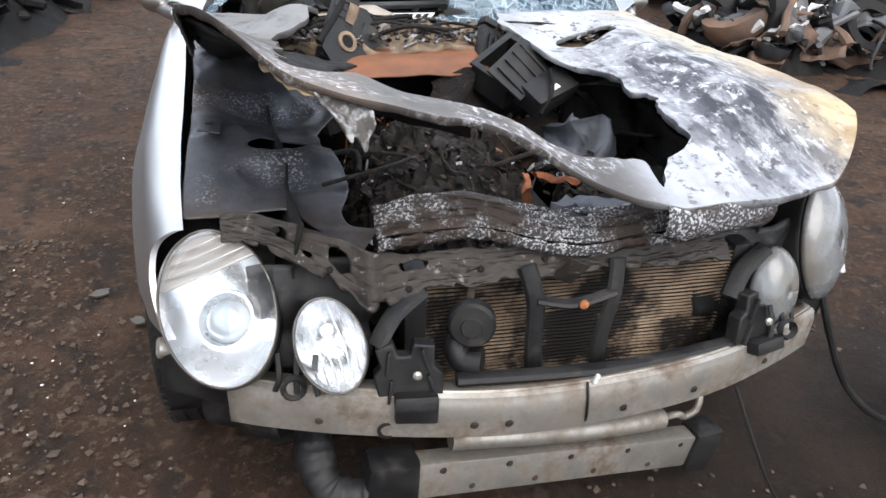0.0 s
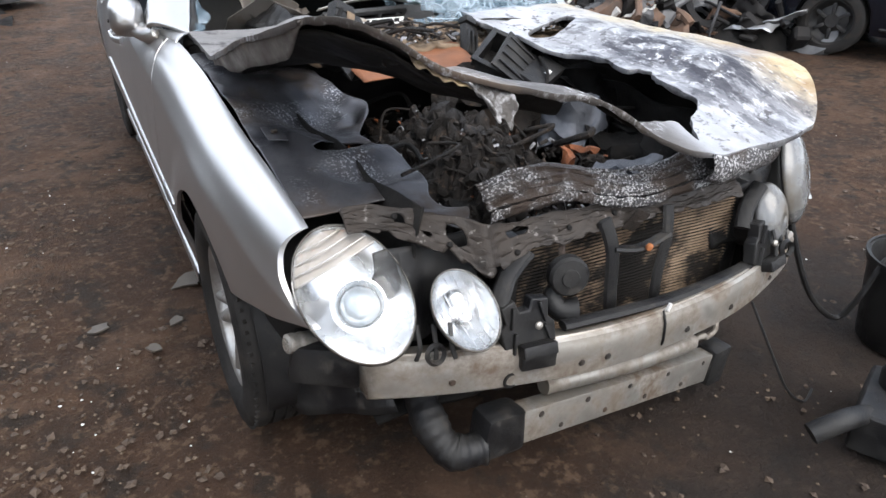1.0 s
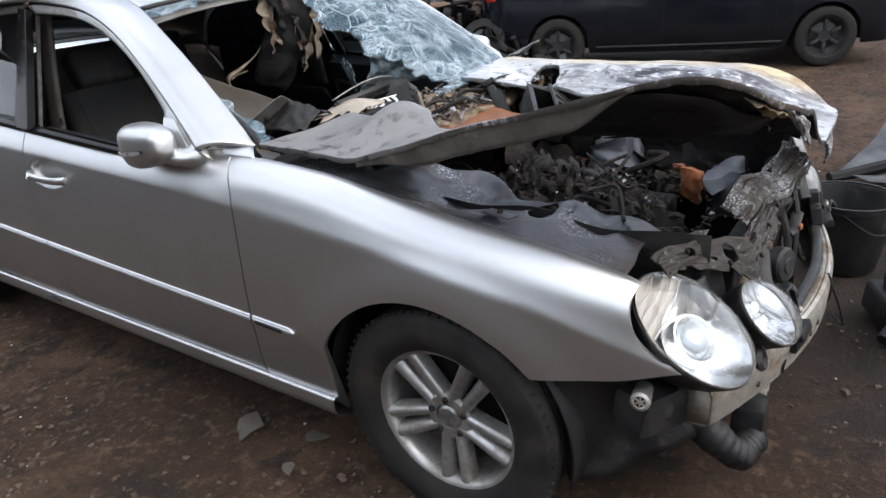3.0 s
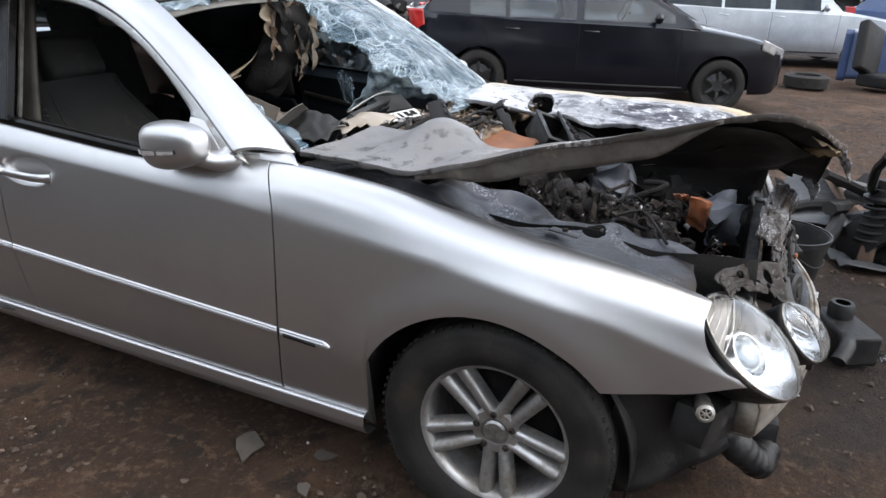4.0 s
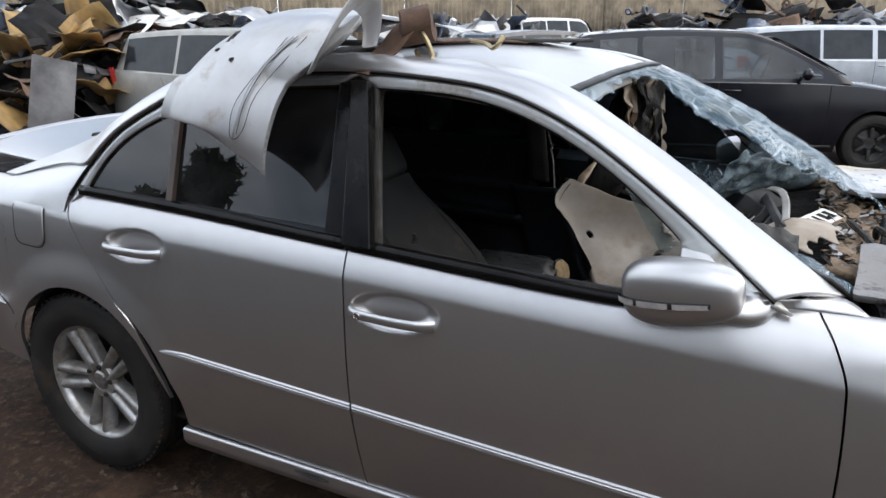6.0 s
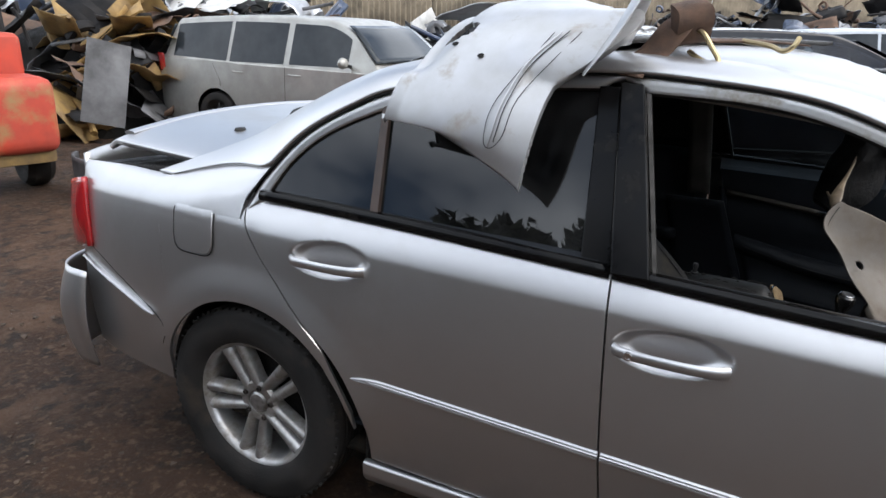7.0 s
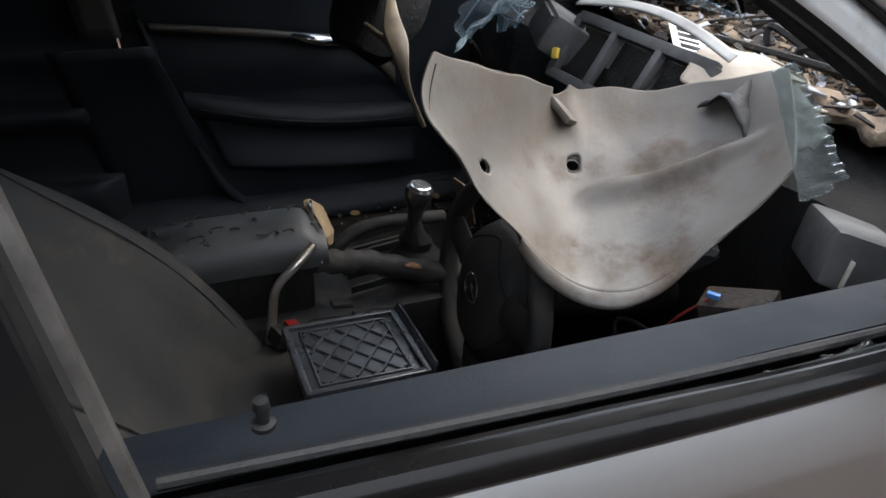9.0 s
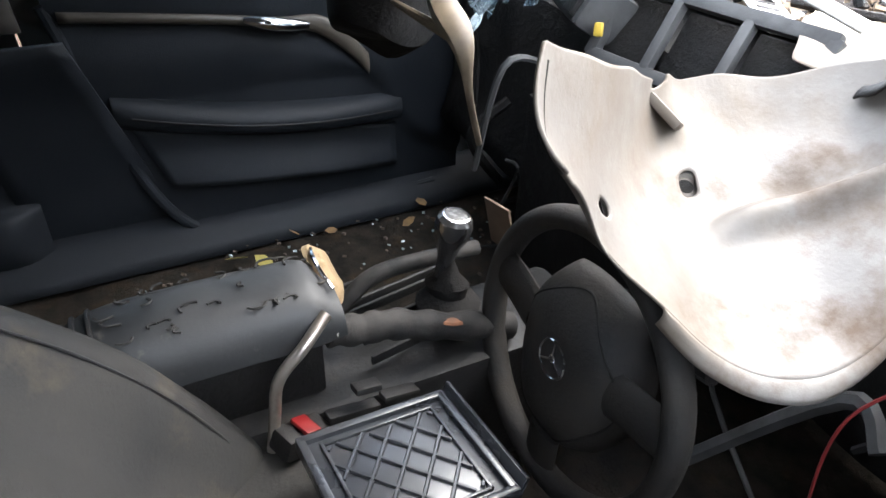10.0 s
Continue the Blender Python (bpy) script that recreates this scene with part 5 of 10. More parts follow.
    def lining(u, v):
        a, b = spline(top_edge, 40)[round(u * 40)], spline(low_edge, 40)[round(u * 40)]
        p = a.lerp(b, v) + Vector((0, 0, -0.025 * math.sin(math.pi * v)))
        return p + Vector((0.012 * rough(p, 9), 0.012 * rough(p, 8, 5), 0.010 * rough(p, 11, 9)))
    part("bonnet_lining", sheet(lining, 40, 16, lambda u, v: v < 0.9 + 0.25 * rough((u * 12, v * 2, 0), 1)), UNDER, th, solid=0.004, angle=60)
    # torn fringe at the lifted corner
    fringe = surface("yellowed_fringe", (0.42, 0.31, 0.17), (0.14, 0.10, 0.07), 20, gloss=0.7, bump=0.4)
    def frill(u, v):
        x = -0.56 + 0.17 * u
        y = -0.600 - 0.055 * math.sin(math.pi * min(u * 1.1, 1)) - 0.02 * v
        return x, y, bonnet_z(x, y) - 0.006 - (0.006 + 0.010 * (1 + rough((u * 14, 0, 0), 1))) * v
    part("torn_fringe", sheet(frill, 40, 4), fringe, th, solid=0.002)
    # white tongue hanging from the lifted front edge
    def tongue(u, v):
        x = -0.445 + 0.13 * (u - 0.5) * (1 - 0.6 * v ** 0.6) + 0.035 * v
        w = 0.080 * (1 - abs(2 * u - 1) ** 2 * 0.6)
        return x, -0.668 - 0.05 * v, bonnet_z(x, -0.655) - 0.006 - w * v + 0.01 * rough((u, v, 0), 5)
    part("bonnet_tongue", soften(sheet(tongue, 30, 30, lambda u, v: v < 0.80 + 0.35 * rough((u * 5, 0, 2), 1)), 2), surface("ash_white_steel", (0.34, 0.335, 0.34), (0.07, 0.062, 0.056), 38, (0.42, 0.56), gloss=0.7, bump=0.6, bump_scale=90), th, solid=0.004)
    # front lip strip of the left half
    def lip(u, v):
        x = 0.175 + 0.26 * u
        return x, -0.693 - 0.012 * math.sin(math.pi * v) + 0.03 * u * u, bonnet_z(x, -0.685) - 0.004 - 0.065 * v + 0.006 * rough((x, v, 0), 30)
    part("bonnet_lip", sheet(lip, 24, 6), SPECKLED, th, solid=0.004)
    return th


bonnet()


def engine_bay():
    # inner sheet on the right with a gaping hole
    def sheet_z(x, y):
        bowl = math.exp(-((y - 0.12) / 0.14) ** 2) * smooth(-0.74, -0.58, x)
        return 0.828 + 0.10 * smooth(-0.30, 0.55, y) - 0.035 * smooth(-0.70, -0.42, x) - 0.035 * bowl + 0.024 * math.exp(-((y + 0.17) / 0.05) ** 2) - 0.018 * math.exp(-((y + 0.27) / 0.07) ** 2) * smooth(-0.7, -0.5, x) \
            + 0.022 * rough((x, y, 2), 5) + 0.008 * rough((x, y, 5), 15) - 0.012 * abs(rough((x, y, 3), 11))
    torn_edge = curve1([(-0.56, -0.375), (-0.46, -0.350), (-0.42, -0.372), (-0.335, -0.418), (-0.26, -0.392), (-0.18, -0.388), (-0.08, -0.425), (0.0, -0.437), (0.05, -0.425), (0.14, -0.345), (0.22, -0.37), (0.4, -0.42), (0.6, -0.41)])
    fold = curve1([(-0.76, -0.43), (-0.66, -0.425), (-0.58, -0.41), (-0.53, -0.405), (-0.48, -0.465), (-0.41, -0.555), (-0.38, -0.53), (-0.34, -0.46)])
    def inner(u, v):
        y = 0.60 - 1.06 * v
        x = -0.738 - 0.02 * smooth(0, 0.6, y) + (torn_edge(y) + 0.010 * rough((0, y, 1), 26) + 0.738 + 0.02 * smooth(0, 0.6, y)) * u
        y = 0.60 - (0.60 - fold(x)) * v
        droop = 0.045 * smooth(-0.40, -0.56, y) * smooth(-0.56, -0.42, x)
        curl = 0.030 * smooth(0.82, 1.0, u) * math.exp(-((y - 0.12) / 0.10) ** 2)
        return x, y, min(sheet_z(x, y) - droop, top_z(max(y, -0.45)) - 0.012 - 0.02 * u) + curl
    def inner_keep(u, v):
        x, y, z = inner(u, v)
        hole = ((x + 0.535) / 0.075) ** 2 + ((y + 0.135 - 0.10 * (x + 0.5)) / 0.032) ** 2
        return hole > 1 + 0.25 * rough((x, y, 0), 20)
    th = thing("bonnet_inner_panel", "heat-blued inner steel panel with a torn hole, fallen loose", "steel panel")
    part("panel_sheet", soften(sheet(inner, 80, 130, inner_keep), 5), BURNT_SHEET, th, solid=0.003, angle=60)
    tab = part("panel_tab", block((0.05, 0.075, 0.004), Matrix.Translation((-0.69, -0.10, 0.868)) @ pose(0, 0, 0, 6, 10, 0), 0.001), BURNT_SHEET, th)
    part("tab_bolt", turned([(0.008, 0.0), (0.008, 0.006), (0, 0.007)], 8, Matrix.Translation((-0.69, -0.10, 0.872))), RUST_DARK, tab)

    # front cross panel: ash-speckled arch, torn brown plate under it
    fr = thing("radiator_support", "charred, buckled radiator support panel above the radiator", "car panel")
    def strip(u, v):
        x = -0.37 + 0.60 * u
        arch_ = 0.030 * math.sin(math.pi * (u * 1.9 + 0.1)) + 0.02 * u
        return x, -0.535 - 0.035 * u - (0.068 + 0.02 * rough((x, 2, 0), 7)) * v + 0.012 * rough((x, v, 0), 8), 0.828 + arch_ - 0.042 * v ** 1.4 + 0.010 * rough((x, v, 1), 10)
    part("ash_strip", sheet(strip, 60, 16, lambda u, v: not (0.66 < u < 0.74 and 0.2 < v < 0.34)), SPECKLED, fr, solid=0.004)
    part("strip_flange", sheet(lambda u, v: tuple(Vector(strip(u, 1.0)) + Vector((0, -0.006, -0.024 * v + 0.008 * rough((u * 9, v, 0), 3)))), 60, 3), SPECKLED, fr, solid=0.003)
    def plate(u, v):
        x = -0.66 + 1.05 * u
        dip = 0.062 * math.exp(-((x + 0.39) / 0.09) ** 2)
        crease = 0.018 * math.exp(-((x + 0.385) / 0.02) ** 2)
        return x, -0.46 - 0.13 * smooth(0.0, 0.3, u) - 0.05 * v - crease, 0.812 - 0.058 * smooth(0.0, 0.45, u) - 0.048 * v - dip * v + 0.013 * rough((x, v * 0.3, 3), 8) + 0.006 * rough((x * 2, v, 7), 14)
    def plate_keep(u, v):
        x = -0.66 + 1.05 * u
        holes = min(((x - a) / r) ** 2 + ((v - b) / q) ** 2 for a, b, r, q in ((-0.44, 0.42, 0.020, 0.22), (-0.545, 0.35, 0.010, 0.12), (-0.30, 0.30, 0.030, 0.13), (-0.50, 0.62, 0.009, 0.10)))
        return holes > 1 and v < 0.97 + 0.35 * rough((u * 34, 0, 2), 1)
    cross = part("cross_panel", soften(sheet(plate, 210, 26, plate_keep), 3), surface("sooty_brown_steel", (0.018, 0.0145, 0.0125), (0.042, 0.033, 0.027), 11, (0.35, 0.65), gloss=0.4, gloss2=0.7, metal=0.35, bump=0.4, bump_scale=50, third=(0.20, 0.185, 0.175), scale3=45, spread3=(0.60, 0.68)), fr, solid=0.004)
    for a, b in ((0.10, 0.30), (0.19, 0.72), (0.33, 0.78), (0.47, 0.55), (0.60, 0.45)):
        part("panel_bolt", turned([(0.007, -0.002), (0.007, 0.004), (0.004, 0.006), (0, 0.006)], 8, Matrix.Translation(Vector(plate(a, b)) + Vector((0, -0.004, 0.002))) @ pose(0, 0, 0, 60, 0, 0)), DARK, cross)

    # firewall, bay floor and the far wing's inside
    part("firewall", crumple(sheet(lambda u, v: (-0.74 + 1.48 * u, 0.56 + 0.05 * math.sin(math.pi * u), 0.28 + 0.62 * v), 30, 14), 0.03, 5), DARK, body_ob, solid=0.01)
    part("bay_floor", crumple(sheet(lambda u, v: (-0.60 + 1.2 * u, -0.50 + 1.06 * v, 0.24), 24, 24), 0.04, 4), DARK, body_ob, solid=0.01)

    def inner_wing(u, v):
        y = -0.50 + 1.04 * u
        x = 0.585 + 0.16 * smooth(0.72, 1.0, v) + 0.02 * rough((y, v, 2), 5)
        return x, y, 0.45 + (bonnet_z(0.73, y) - 0.02 - 0.45) * v
    part("inner_wing", crumple(sheet(inner_wing, 50, 24), 0.018, 9), UNDER, body_ob, solid=0.006)

    # engine: charred block with lumps, pipes and rubble on it
    en = thing("charred_engine", "charred engine buried in melted plastic and ash", "engine")
    char = surface("char", (0.0065, 0.006, 0.0058), (0.026, 0.021, 0.018), 10, (0.3, 0.75), gloss=0.35, gloss2=0.9, bump=1.0, bump_scale=75, spec=0.22, third=(0.085, 0.060, 0.044), scale3=34, spread3=(0.57, 0.70))
    def mound(u, v):
        x, y = -0.42 + 0.60 * u, -0.42 + 0.82 * v
        h = math.sin(math.pi * min(max(u, 0), 1)) ** 0.6 * math.sin(math.pi * min(max(v, 0), 1)) ** 0.5
        return x, y, 0.455 + 0.35 * h + 0.04 * rough((x, y, 0), 6) - 0.07 * abs(rough((x, y, 4), 11)) + 0.06 * abs(rough((x, y, 1), 23)) - 0.035 * abs(rough((x, y, 6), 42))
    part("melted_cover", sheet(mound, 120, 150), char, en)
    part("engine_block", crumple(block((0.42, 0.62, 0.36), Matrix.Translation((-0.08, 0.0, 0.50)), 0.03), 0.02, 8), DARK, en)
    rust = surface("flake_rust", (0.24, 0.072, 0.02), (0.07, 0.027, 0.015), 12, gloss=0.85, bump=0.5, bump_scale=80)
    whiteash = surface("molten_alloy", (0.42, 0.42, 0.43), (0.15, 0.15, 0.16), 18, gloss=0.4, gloss2=0.7, metal=0.5, bump=0.6, bump_scale=70)
    bluegrey = surface("scorched_casting", (0.045, 0.050, 0.062), (0.11, 0.115, 0.13), 9, gloss=0.5, metal=0.5, bump=0.4)
    random.seed(11)
    # larger castings on the left half
    for x, y, z, sx, sy, sz, ma, name in ((0.30, -0.02, 0.74, 0.13, 0.13, 0.14, bluegrey, "pump_casting"), (0.40, -0.22, 0.66, 0.16, 0.22, 0.14, DARK, "battery_case"),
                                          (0.15, -0.44, 0.70, 0.15, 0.09, 0.12, bluegrey, "thermostat_housing"), (0.03, -0.36, 0.745, 0.012, 0.07, 0.11, rust, "rusty_bracket"),
                                          (0.12, -0.30, 0.77, 0.13, 0.022, 0.014, rust, "rusty_bar"), (0.08, 0.28, 0.80, 0.30, 0.10, 0.10, char, "burnt_harness"),
                                          (0.46, 0.16, 0.70, 0.2, 0.2, 0.2, DARK, "strut_tower"), (-0.42, 0.36, 0.76, 0.16, 0.22, 0.10, char, "burnt_airbox"), (0.25, 0.22, 0.66, 0.2, 0.2, 0.12, RUST_DARK, "burnt_reservoir")):
        bm = block((sx, sy, sz), Matrix.Translation((x, y, z)) @ pose(0, 0, 0, random.uniform(-15, 15), random.uniform(-15, 15), random.uniform(-40, 40)))
        bmesh.ops.subdivide_edges(bm, edges=bm.edges[:], cuts=7, use_grid_fill=True)
        part(name, crumple(crumple(bm, 0.5 * min(sx, sy, sz) + 0.008, 11, x * 7), 0.012, 34, y), ma, en, angle=50)
    for k in range(8):
        x, y = random.uniform(-0.36, 0.46), random.uniform(-0.44, 0.44)
        p = Vector((x, y, 0.74 + random.uniform(0, 0.06)))
        q = [p, p + Vector((random.uniform(-0.1, 0.1), random.uniform(-0.1, 0.1), random.uniform(0, 0.04))), p + Vector((random.uniform(-0.2, 0.2), random.uniform(-0.2, 0.2), random.uniform(-0.08, 0.02)))]
        part("scorched_pipe", tube(q, random.choice((0.004, 0.005, 0.007, 0.011)), n=8), random.choice((DARK, char, DARK, RUST_DARK, char, char)), en)
    bm = [bmesh.new() for _ in range(4)]
    for k in range(1900):
        x, y = random.uniform(-0.42, 0.50), random.uniform(-0.46, 0.50)
        u, v = (x + 0.42) / 0.60, (y + 0.42) / 0.82
        z = mound(u, v)[2] if 0 < u < 1 and 0 < v < 1 else 0.62 + random.uniform(0, 0.08)
        s = random.uniform(0.004, 0.012)
        block((s * random.uniform(0.6, 3.2), s, s * random.uniform(0.25, 0.8)), Matrix.Translation((x, y, z + 0.003)) @ Euler([random.uniform(-0.8, 0.8), random.uniform(-0.8, 0.8), random.uniform(0, 6)]).to_matrix().to_4x4(), bm=bm[random.choices((0, 1, 2, 3), (54, 24, 14, 8))[0]])
    for b, ma in zip(bm, (char, RUST_DARK, whiteash, rust)):
        tagged(part("engine_debris", crumple(b, 0.008, 40), ma, en, angle=20), kind="stuff")

    # charred lumps heaped over it
    bm = bmesh.new()
    for k in range(340):
        x, y = random.uniform(-0.40, 0.30), random.uniform(-0.42, 0.42)
        u, v = (x + 0.42) / 0.60, (y + 0.42) / 0.82
        z = mound(u, v)[2] if 0 < u < 1 and 0 < v < 1 else 0.66
        r = random.uniform(0.008, 0.030)
        bmesh.ops.create_icosphere(bm, subdivisions=2, radius=r, matrix=Matrix.Translation((x, y, z)) @ Euler([random.uniform(0, 6) for _ in range(3)]).to_matrix().to_4x4() @ Matrix.Diagonal((random.uniform(0.7, 2.2), 1.0, random.uniform(0.4, 0.8), 1)))
    tagged(part("charred_mass", crumple(crumple(bm, 0.022, 26), 0.010, 70), char, en, angle=50), kind="stuff")

    # melted strands and drips of alloy lying across it
    for ma, n, lo, hi in ((char, 60, 0.0025, 0.007), (whiteash, 16, 0.002, 0.006), (rust, 7, 0.0025, 0.005)):
        bm = bmesh.new()
        for k in range(n):
            x, y, a = random.uniform(-0.38, 0.34), random.uniform(-0.40, 0.36), random.uniform(0, 6.3)
            way = []
            for j in range(4):
                u, v = (x + 0.42) / 0.60, (y + 0.42) / 0.82
                way.append(Vector((x, y, (mound(u, v)[2] if 0 < u < 1 and 0 < v < 1 else 0.68) + random.uniform(0.004, 0.022))))
                a += random.uniform(-0.9, 0.9)
                step = random.uniform(0.015, 0.05)
                x, y = x + step * math.cos(a), y + step * math.sin(a)
            tube(way, random.uniform(lo, hi), n=6, steps=10, bm=bm, flat=random.uniform(0.5, 1.0))
        tagged(part("melted_tangle", crumple(bm, 0.006, 60), ma, en, angle=50), kind="stuff")

    # scuttle: ash, wires and brown crumbs under the windscreen
    sc = thing("scuttle_debris", "brown and grey ash, burnt wiring and crumbs along the windscreen base", "debris", "")
    tagged(sc, kind="stuff")
    pale = surface("pale_ash", (0.26, 0.19, 0.125), (0.10, 0.07, 0.048), 16, (0.35, 0.65), gloss=0.95, bump=0.6, bump_scale=60, third=(0.48, 0.46, 0.43), scale3=14, spread3=(0.60, 0.70))
    part("ash_bed", crumple(sheet(lambda u, v: (-0.50 + 1.15 * u, 0.40 + 0.30 * v - 0.04 * math.sin(math.pi * u), 0.925 + 0.03 * v + 0.02 * rough((u * 8, v * 3, 0), 2)), 60, 20), 0.02, 22), pale, sc, solid=0.02)
    orange = surface("orange_plate_rust", (0.23, 0.085, 0.035), (0.12, 0.05, 0.025), 6, gloss=0.8, bump=0.4, bump_scale=40)
    part("rusty_plate", crumple(sheet(lambda u, v: (-0.33 + 0.42 * u, 0.40 - 0.20 * v, 0.915 - 0.03 * v + 0.015 * u), 18, 12), 0.016, 9), orange, sc, solid=0.004)
    chips = [bmesh.new() for _ in range(4)]
    for k in range(900):
        x, y = random.uniform(-0.48, 0.64), random.uniform(0.36, 0.70)
        s = random.uniform(0.004, 0.014)
        block((s * random.uniform(0.8, 3.5), s, s * 0.3), Matrix.Translation((x, y, 0.945 + 0.02 * random.random())) @ Euler([random.uniform(-0.6, 0.6), random.uniform(-0.6, 0.6), random.uniform(0, 6)]).to_matrix().to_4x4(), bm=random.choice(chips))
    for b, ma in zip(chips, (pale, RUST_DARK, whiteash, char)):
        part("crumbs", crumple(b, 0.008, 40), ma, sc, angle=20)
    for k in range(14):
        x = random.uniform(-0.45, 0.5)
        p = Vector((x, random.uniform(0.42, 0.64), 0.96))
        part("burnt_wire", tube([p, p + Vector((random.uniform(0.05, 0.2), random.uniform(-0.08, 0.08), random.uniform(0, 0.04))), p + Vector((random.uniform(0.15, 0.4), random.uniform(-0.1, 0.1), 0.0))], random.choice((0.003, 0.005, 0.008)), n=6), random.choice((DARK, RUST_DARK, char)), sc)

    # black boxes standing among it
    fb = thing("fuse_box", "upright charred black fuse box with copper contacts", "fuse box")
    m = Matrix.Translation((-0.335, 0.40, 0.985)) @ pose(0, 0, 0, -24, 28, 10)
    part("housing", block((0.07, 0.05, 0.21), m, 0.006), BLACK_PLASTIC, fb)
    for k in range(8):
        part("fuse_bar", block((0.074, 0.008, 0.016), m @ Matrix.Translation((0, -0.024, -0.085 + 0.024 * k)), 0.002), BLACK_PLASTIC, fb)
    part("copper_strip", block((0.014, 0.006, 0.17), m @ Matrix.Translation((0.038, -0.012, 0)), 0.001), orange, fb)
    part("housing_wall", block((0.05, 0.045, 0.16), m @ Matrix.Translation((0.085, 0.0, -0.03)) @ pose(0, 0, 0, 0, 8, 0), 0.006), BLACK_PLASTIC, fb)
    part("label_strip", block((0.03, 0.002, 0.06), m @ Matrix.Translation((0.02, -0.030, 0.05)), 0.0005), pale, fb)
    tk = thing("black_component_box", "open black plastic component box, warped by heat, with white label", "plastic box")
    m = Matrix.Translation((0.135, 0.185, 0.905)) @ pose(0, 0, 0, 22, -20, 34)
    for bx, by, sx, sy in ((0.085, 0, 0.008, 0.13), (-0.085, 0, 0.008, 0.13), (0, 0.064, 0.178, 0.008), (0, -0.064, 0.178, 0.008)):
        part("box_wall", crumple(block((sx, sy, 0.09), m @ Matrix.Translation((bx, by, 0)), 0.002), 0.006, 9), BLACK_PLASTIC, tk)
        part("box_rim", crumple(block((sx + 0.012, sy + 0.012, 0.008), m @ Matrix.Translation((bx, by, 0.045)), 0.002), 0.006, 9), BLACK_PLASTIC, tk)
    part("box_floor", crumple(block((0.176, 0.13, 0.008), m @ Matrix.Translation((0, 0, -0.035)), 0.002), 0.006, 9), BLACK_PLASTIC, tk)
    lid = m @ Matrix.Translation((-0.02, -0.055, 0.055)) @ pose(0, 0, 0, 24, 0, 6)
    part("box_lid", crumple(block((0.165, 0.12, 0.010), lid, 0.004), 0.012, 8), BLACK_PLASTIC, tk)
    for k in range(4):
        part("lid_rib", block((0.006, 0.105, 0.008), lid @ Matrix.Translation((-0.06 + 0.04 * k, 0, 0.007)), 0.002), BLACK_PLASTIC, tk)
    m2 = Matrix.Translation((0.228, 0.085, 0.868)) @ pose(0, 0, 0, 24, -12, 30)
    part("box_part", crumple(block((0.17, 0.09, 0.07), m2, 0.01), 0.010, 12), BLACK_PLASTIC, tk)
    part("white_label", block((0.028, 0.016, 0.002), m2 @ Matrix.Translation((0.0, -0.02, 0.036)), 0.0004), surface("white_label", (0.68, 0.68, 0.66), gloss=0.6), tk)
    part("strap", tube([m2 @ Vector((-0.08, -0.05, 0.0)), m2 @ Vector((-0.03, -0.03, 0.045)), m2 @ Vector((0.03, 0.03, 0.045)), m2 @ Vector((0.08, 0.05, 0.0))], 0.006, n=6), DARK, tk)
    tw = thing("black_bracket_tower", "charred black plastic tower with ribs", "plastic part")
    m = Matrix.Translation((0.12, 0.36, 0.945)) @ pose(0, 0, 0, -30, 26, 10) @ Matrix.Scale(0.6, 4)
    part("tower_body", crumple(block((0.10, 0.05, 0.19), m, 0.008), 0.01, 10), BLACK_PLASTIC, tw)
    part("tower_cap", block((0.085, 0.07, 0.035), m @ Matrix.Translation((-0.01, 0, 0.11)), 0.008), BLACK_PLASTIC, tw)
    for k in range(3):
        part("tower_rib", block((0.012, 0.06, 0.15), m @ Matrix.Translation((-0.035 + 0.035 * k, -0.01, -0.03)), 0.002), BLACK_PLASTIC, tw)
    # perforated bracket plate leaning near the windscreen
    bp = thing("instrument_bracket", "blackened bracket plate with two pale round holes", "bracket")
    m = Matrix.Translation((-0.305, 0.375, 0.968)) @ pose(0, 0, 0, 60, 0, 32) @ pose(0, 0, 0, 0, 0, 26) @ Matrix.Scale(0.92, 4)
    part("plate", crumple(outline([(-0.13, -0.07), (0.10, -0.09), (0.13, 0.02), (0.07, 0.09), (-0.02, 0.08), (-0.12, 0.03)], 0.008, m), 0.006, 12), BLACK_PLASTIC, bp)
    for x, y, r in ((-0.025, -0.01, 0.034), (0.055, 0.04, 0.020)):
        part("ring", turned([(r * 0.62, 0.008), (r * 0.66, 0.014), (r, 0.013), (r, 0.008)], 28, m @ Matrix.Translation((x, y, 0))), pale, bp)
        part("bore", turned([(r * 0.62, 0.0095), (0, 0.0092)], 24, m @ Matrix.Translation((x, y, 0))), DARK, bp)
    part("rail", tube([m @ Vector((-0.12, 0.05, 0.012)), m @ Vector((0.0, 0.075, 0.014)), m @ Vector((0.09, 0.10, 0.012))], 0.01, n=8), DARK, bp)
    # loose number plate on the scuttle
    npl = thing("number_plate", "white number plate lying loose under the broken windscreen", "number plate")
    m = Matrix.Translation((-0.06, 0.715, 0.960)) @ pose(0, 0, 0, 10, -6, -30) @ Matrix.Scale(0.62, 4)
    part("plate", block((0.30, 0.11, 0.003), m, 0.001), surface("plate_white", (0.74, 0.74, 0.72), (0.6, 0.58, 0.54), 15, gloss=0.4), npl)
    for k, w in enumerate((0.035, 0.03, 0.032, 0.02, 0.03, 0.03)):
        part("bar", block((w, 0.065, 0.001), m @ Matrix.Translation((-0.115 + 0.045 * k, 0, 0.0022))), DARK, npl)


engine_bay()


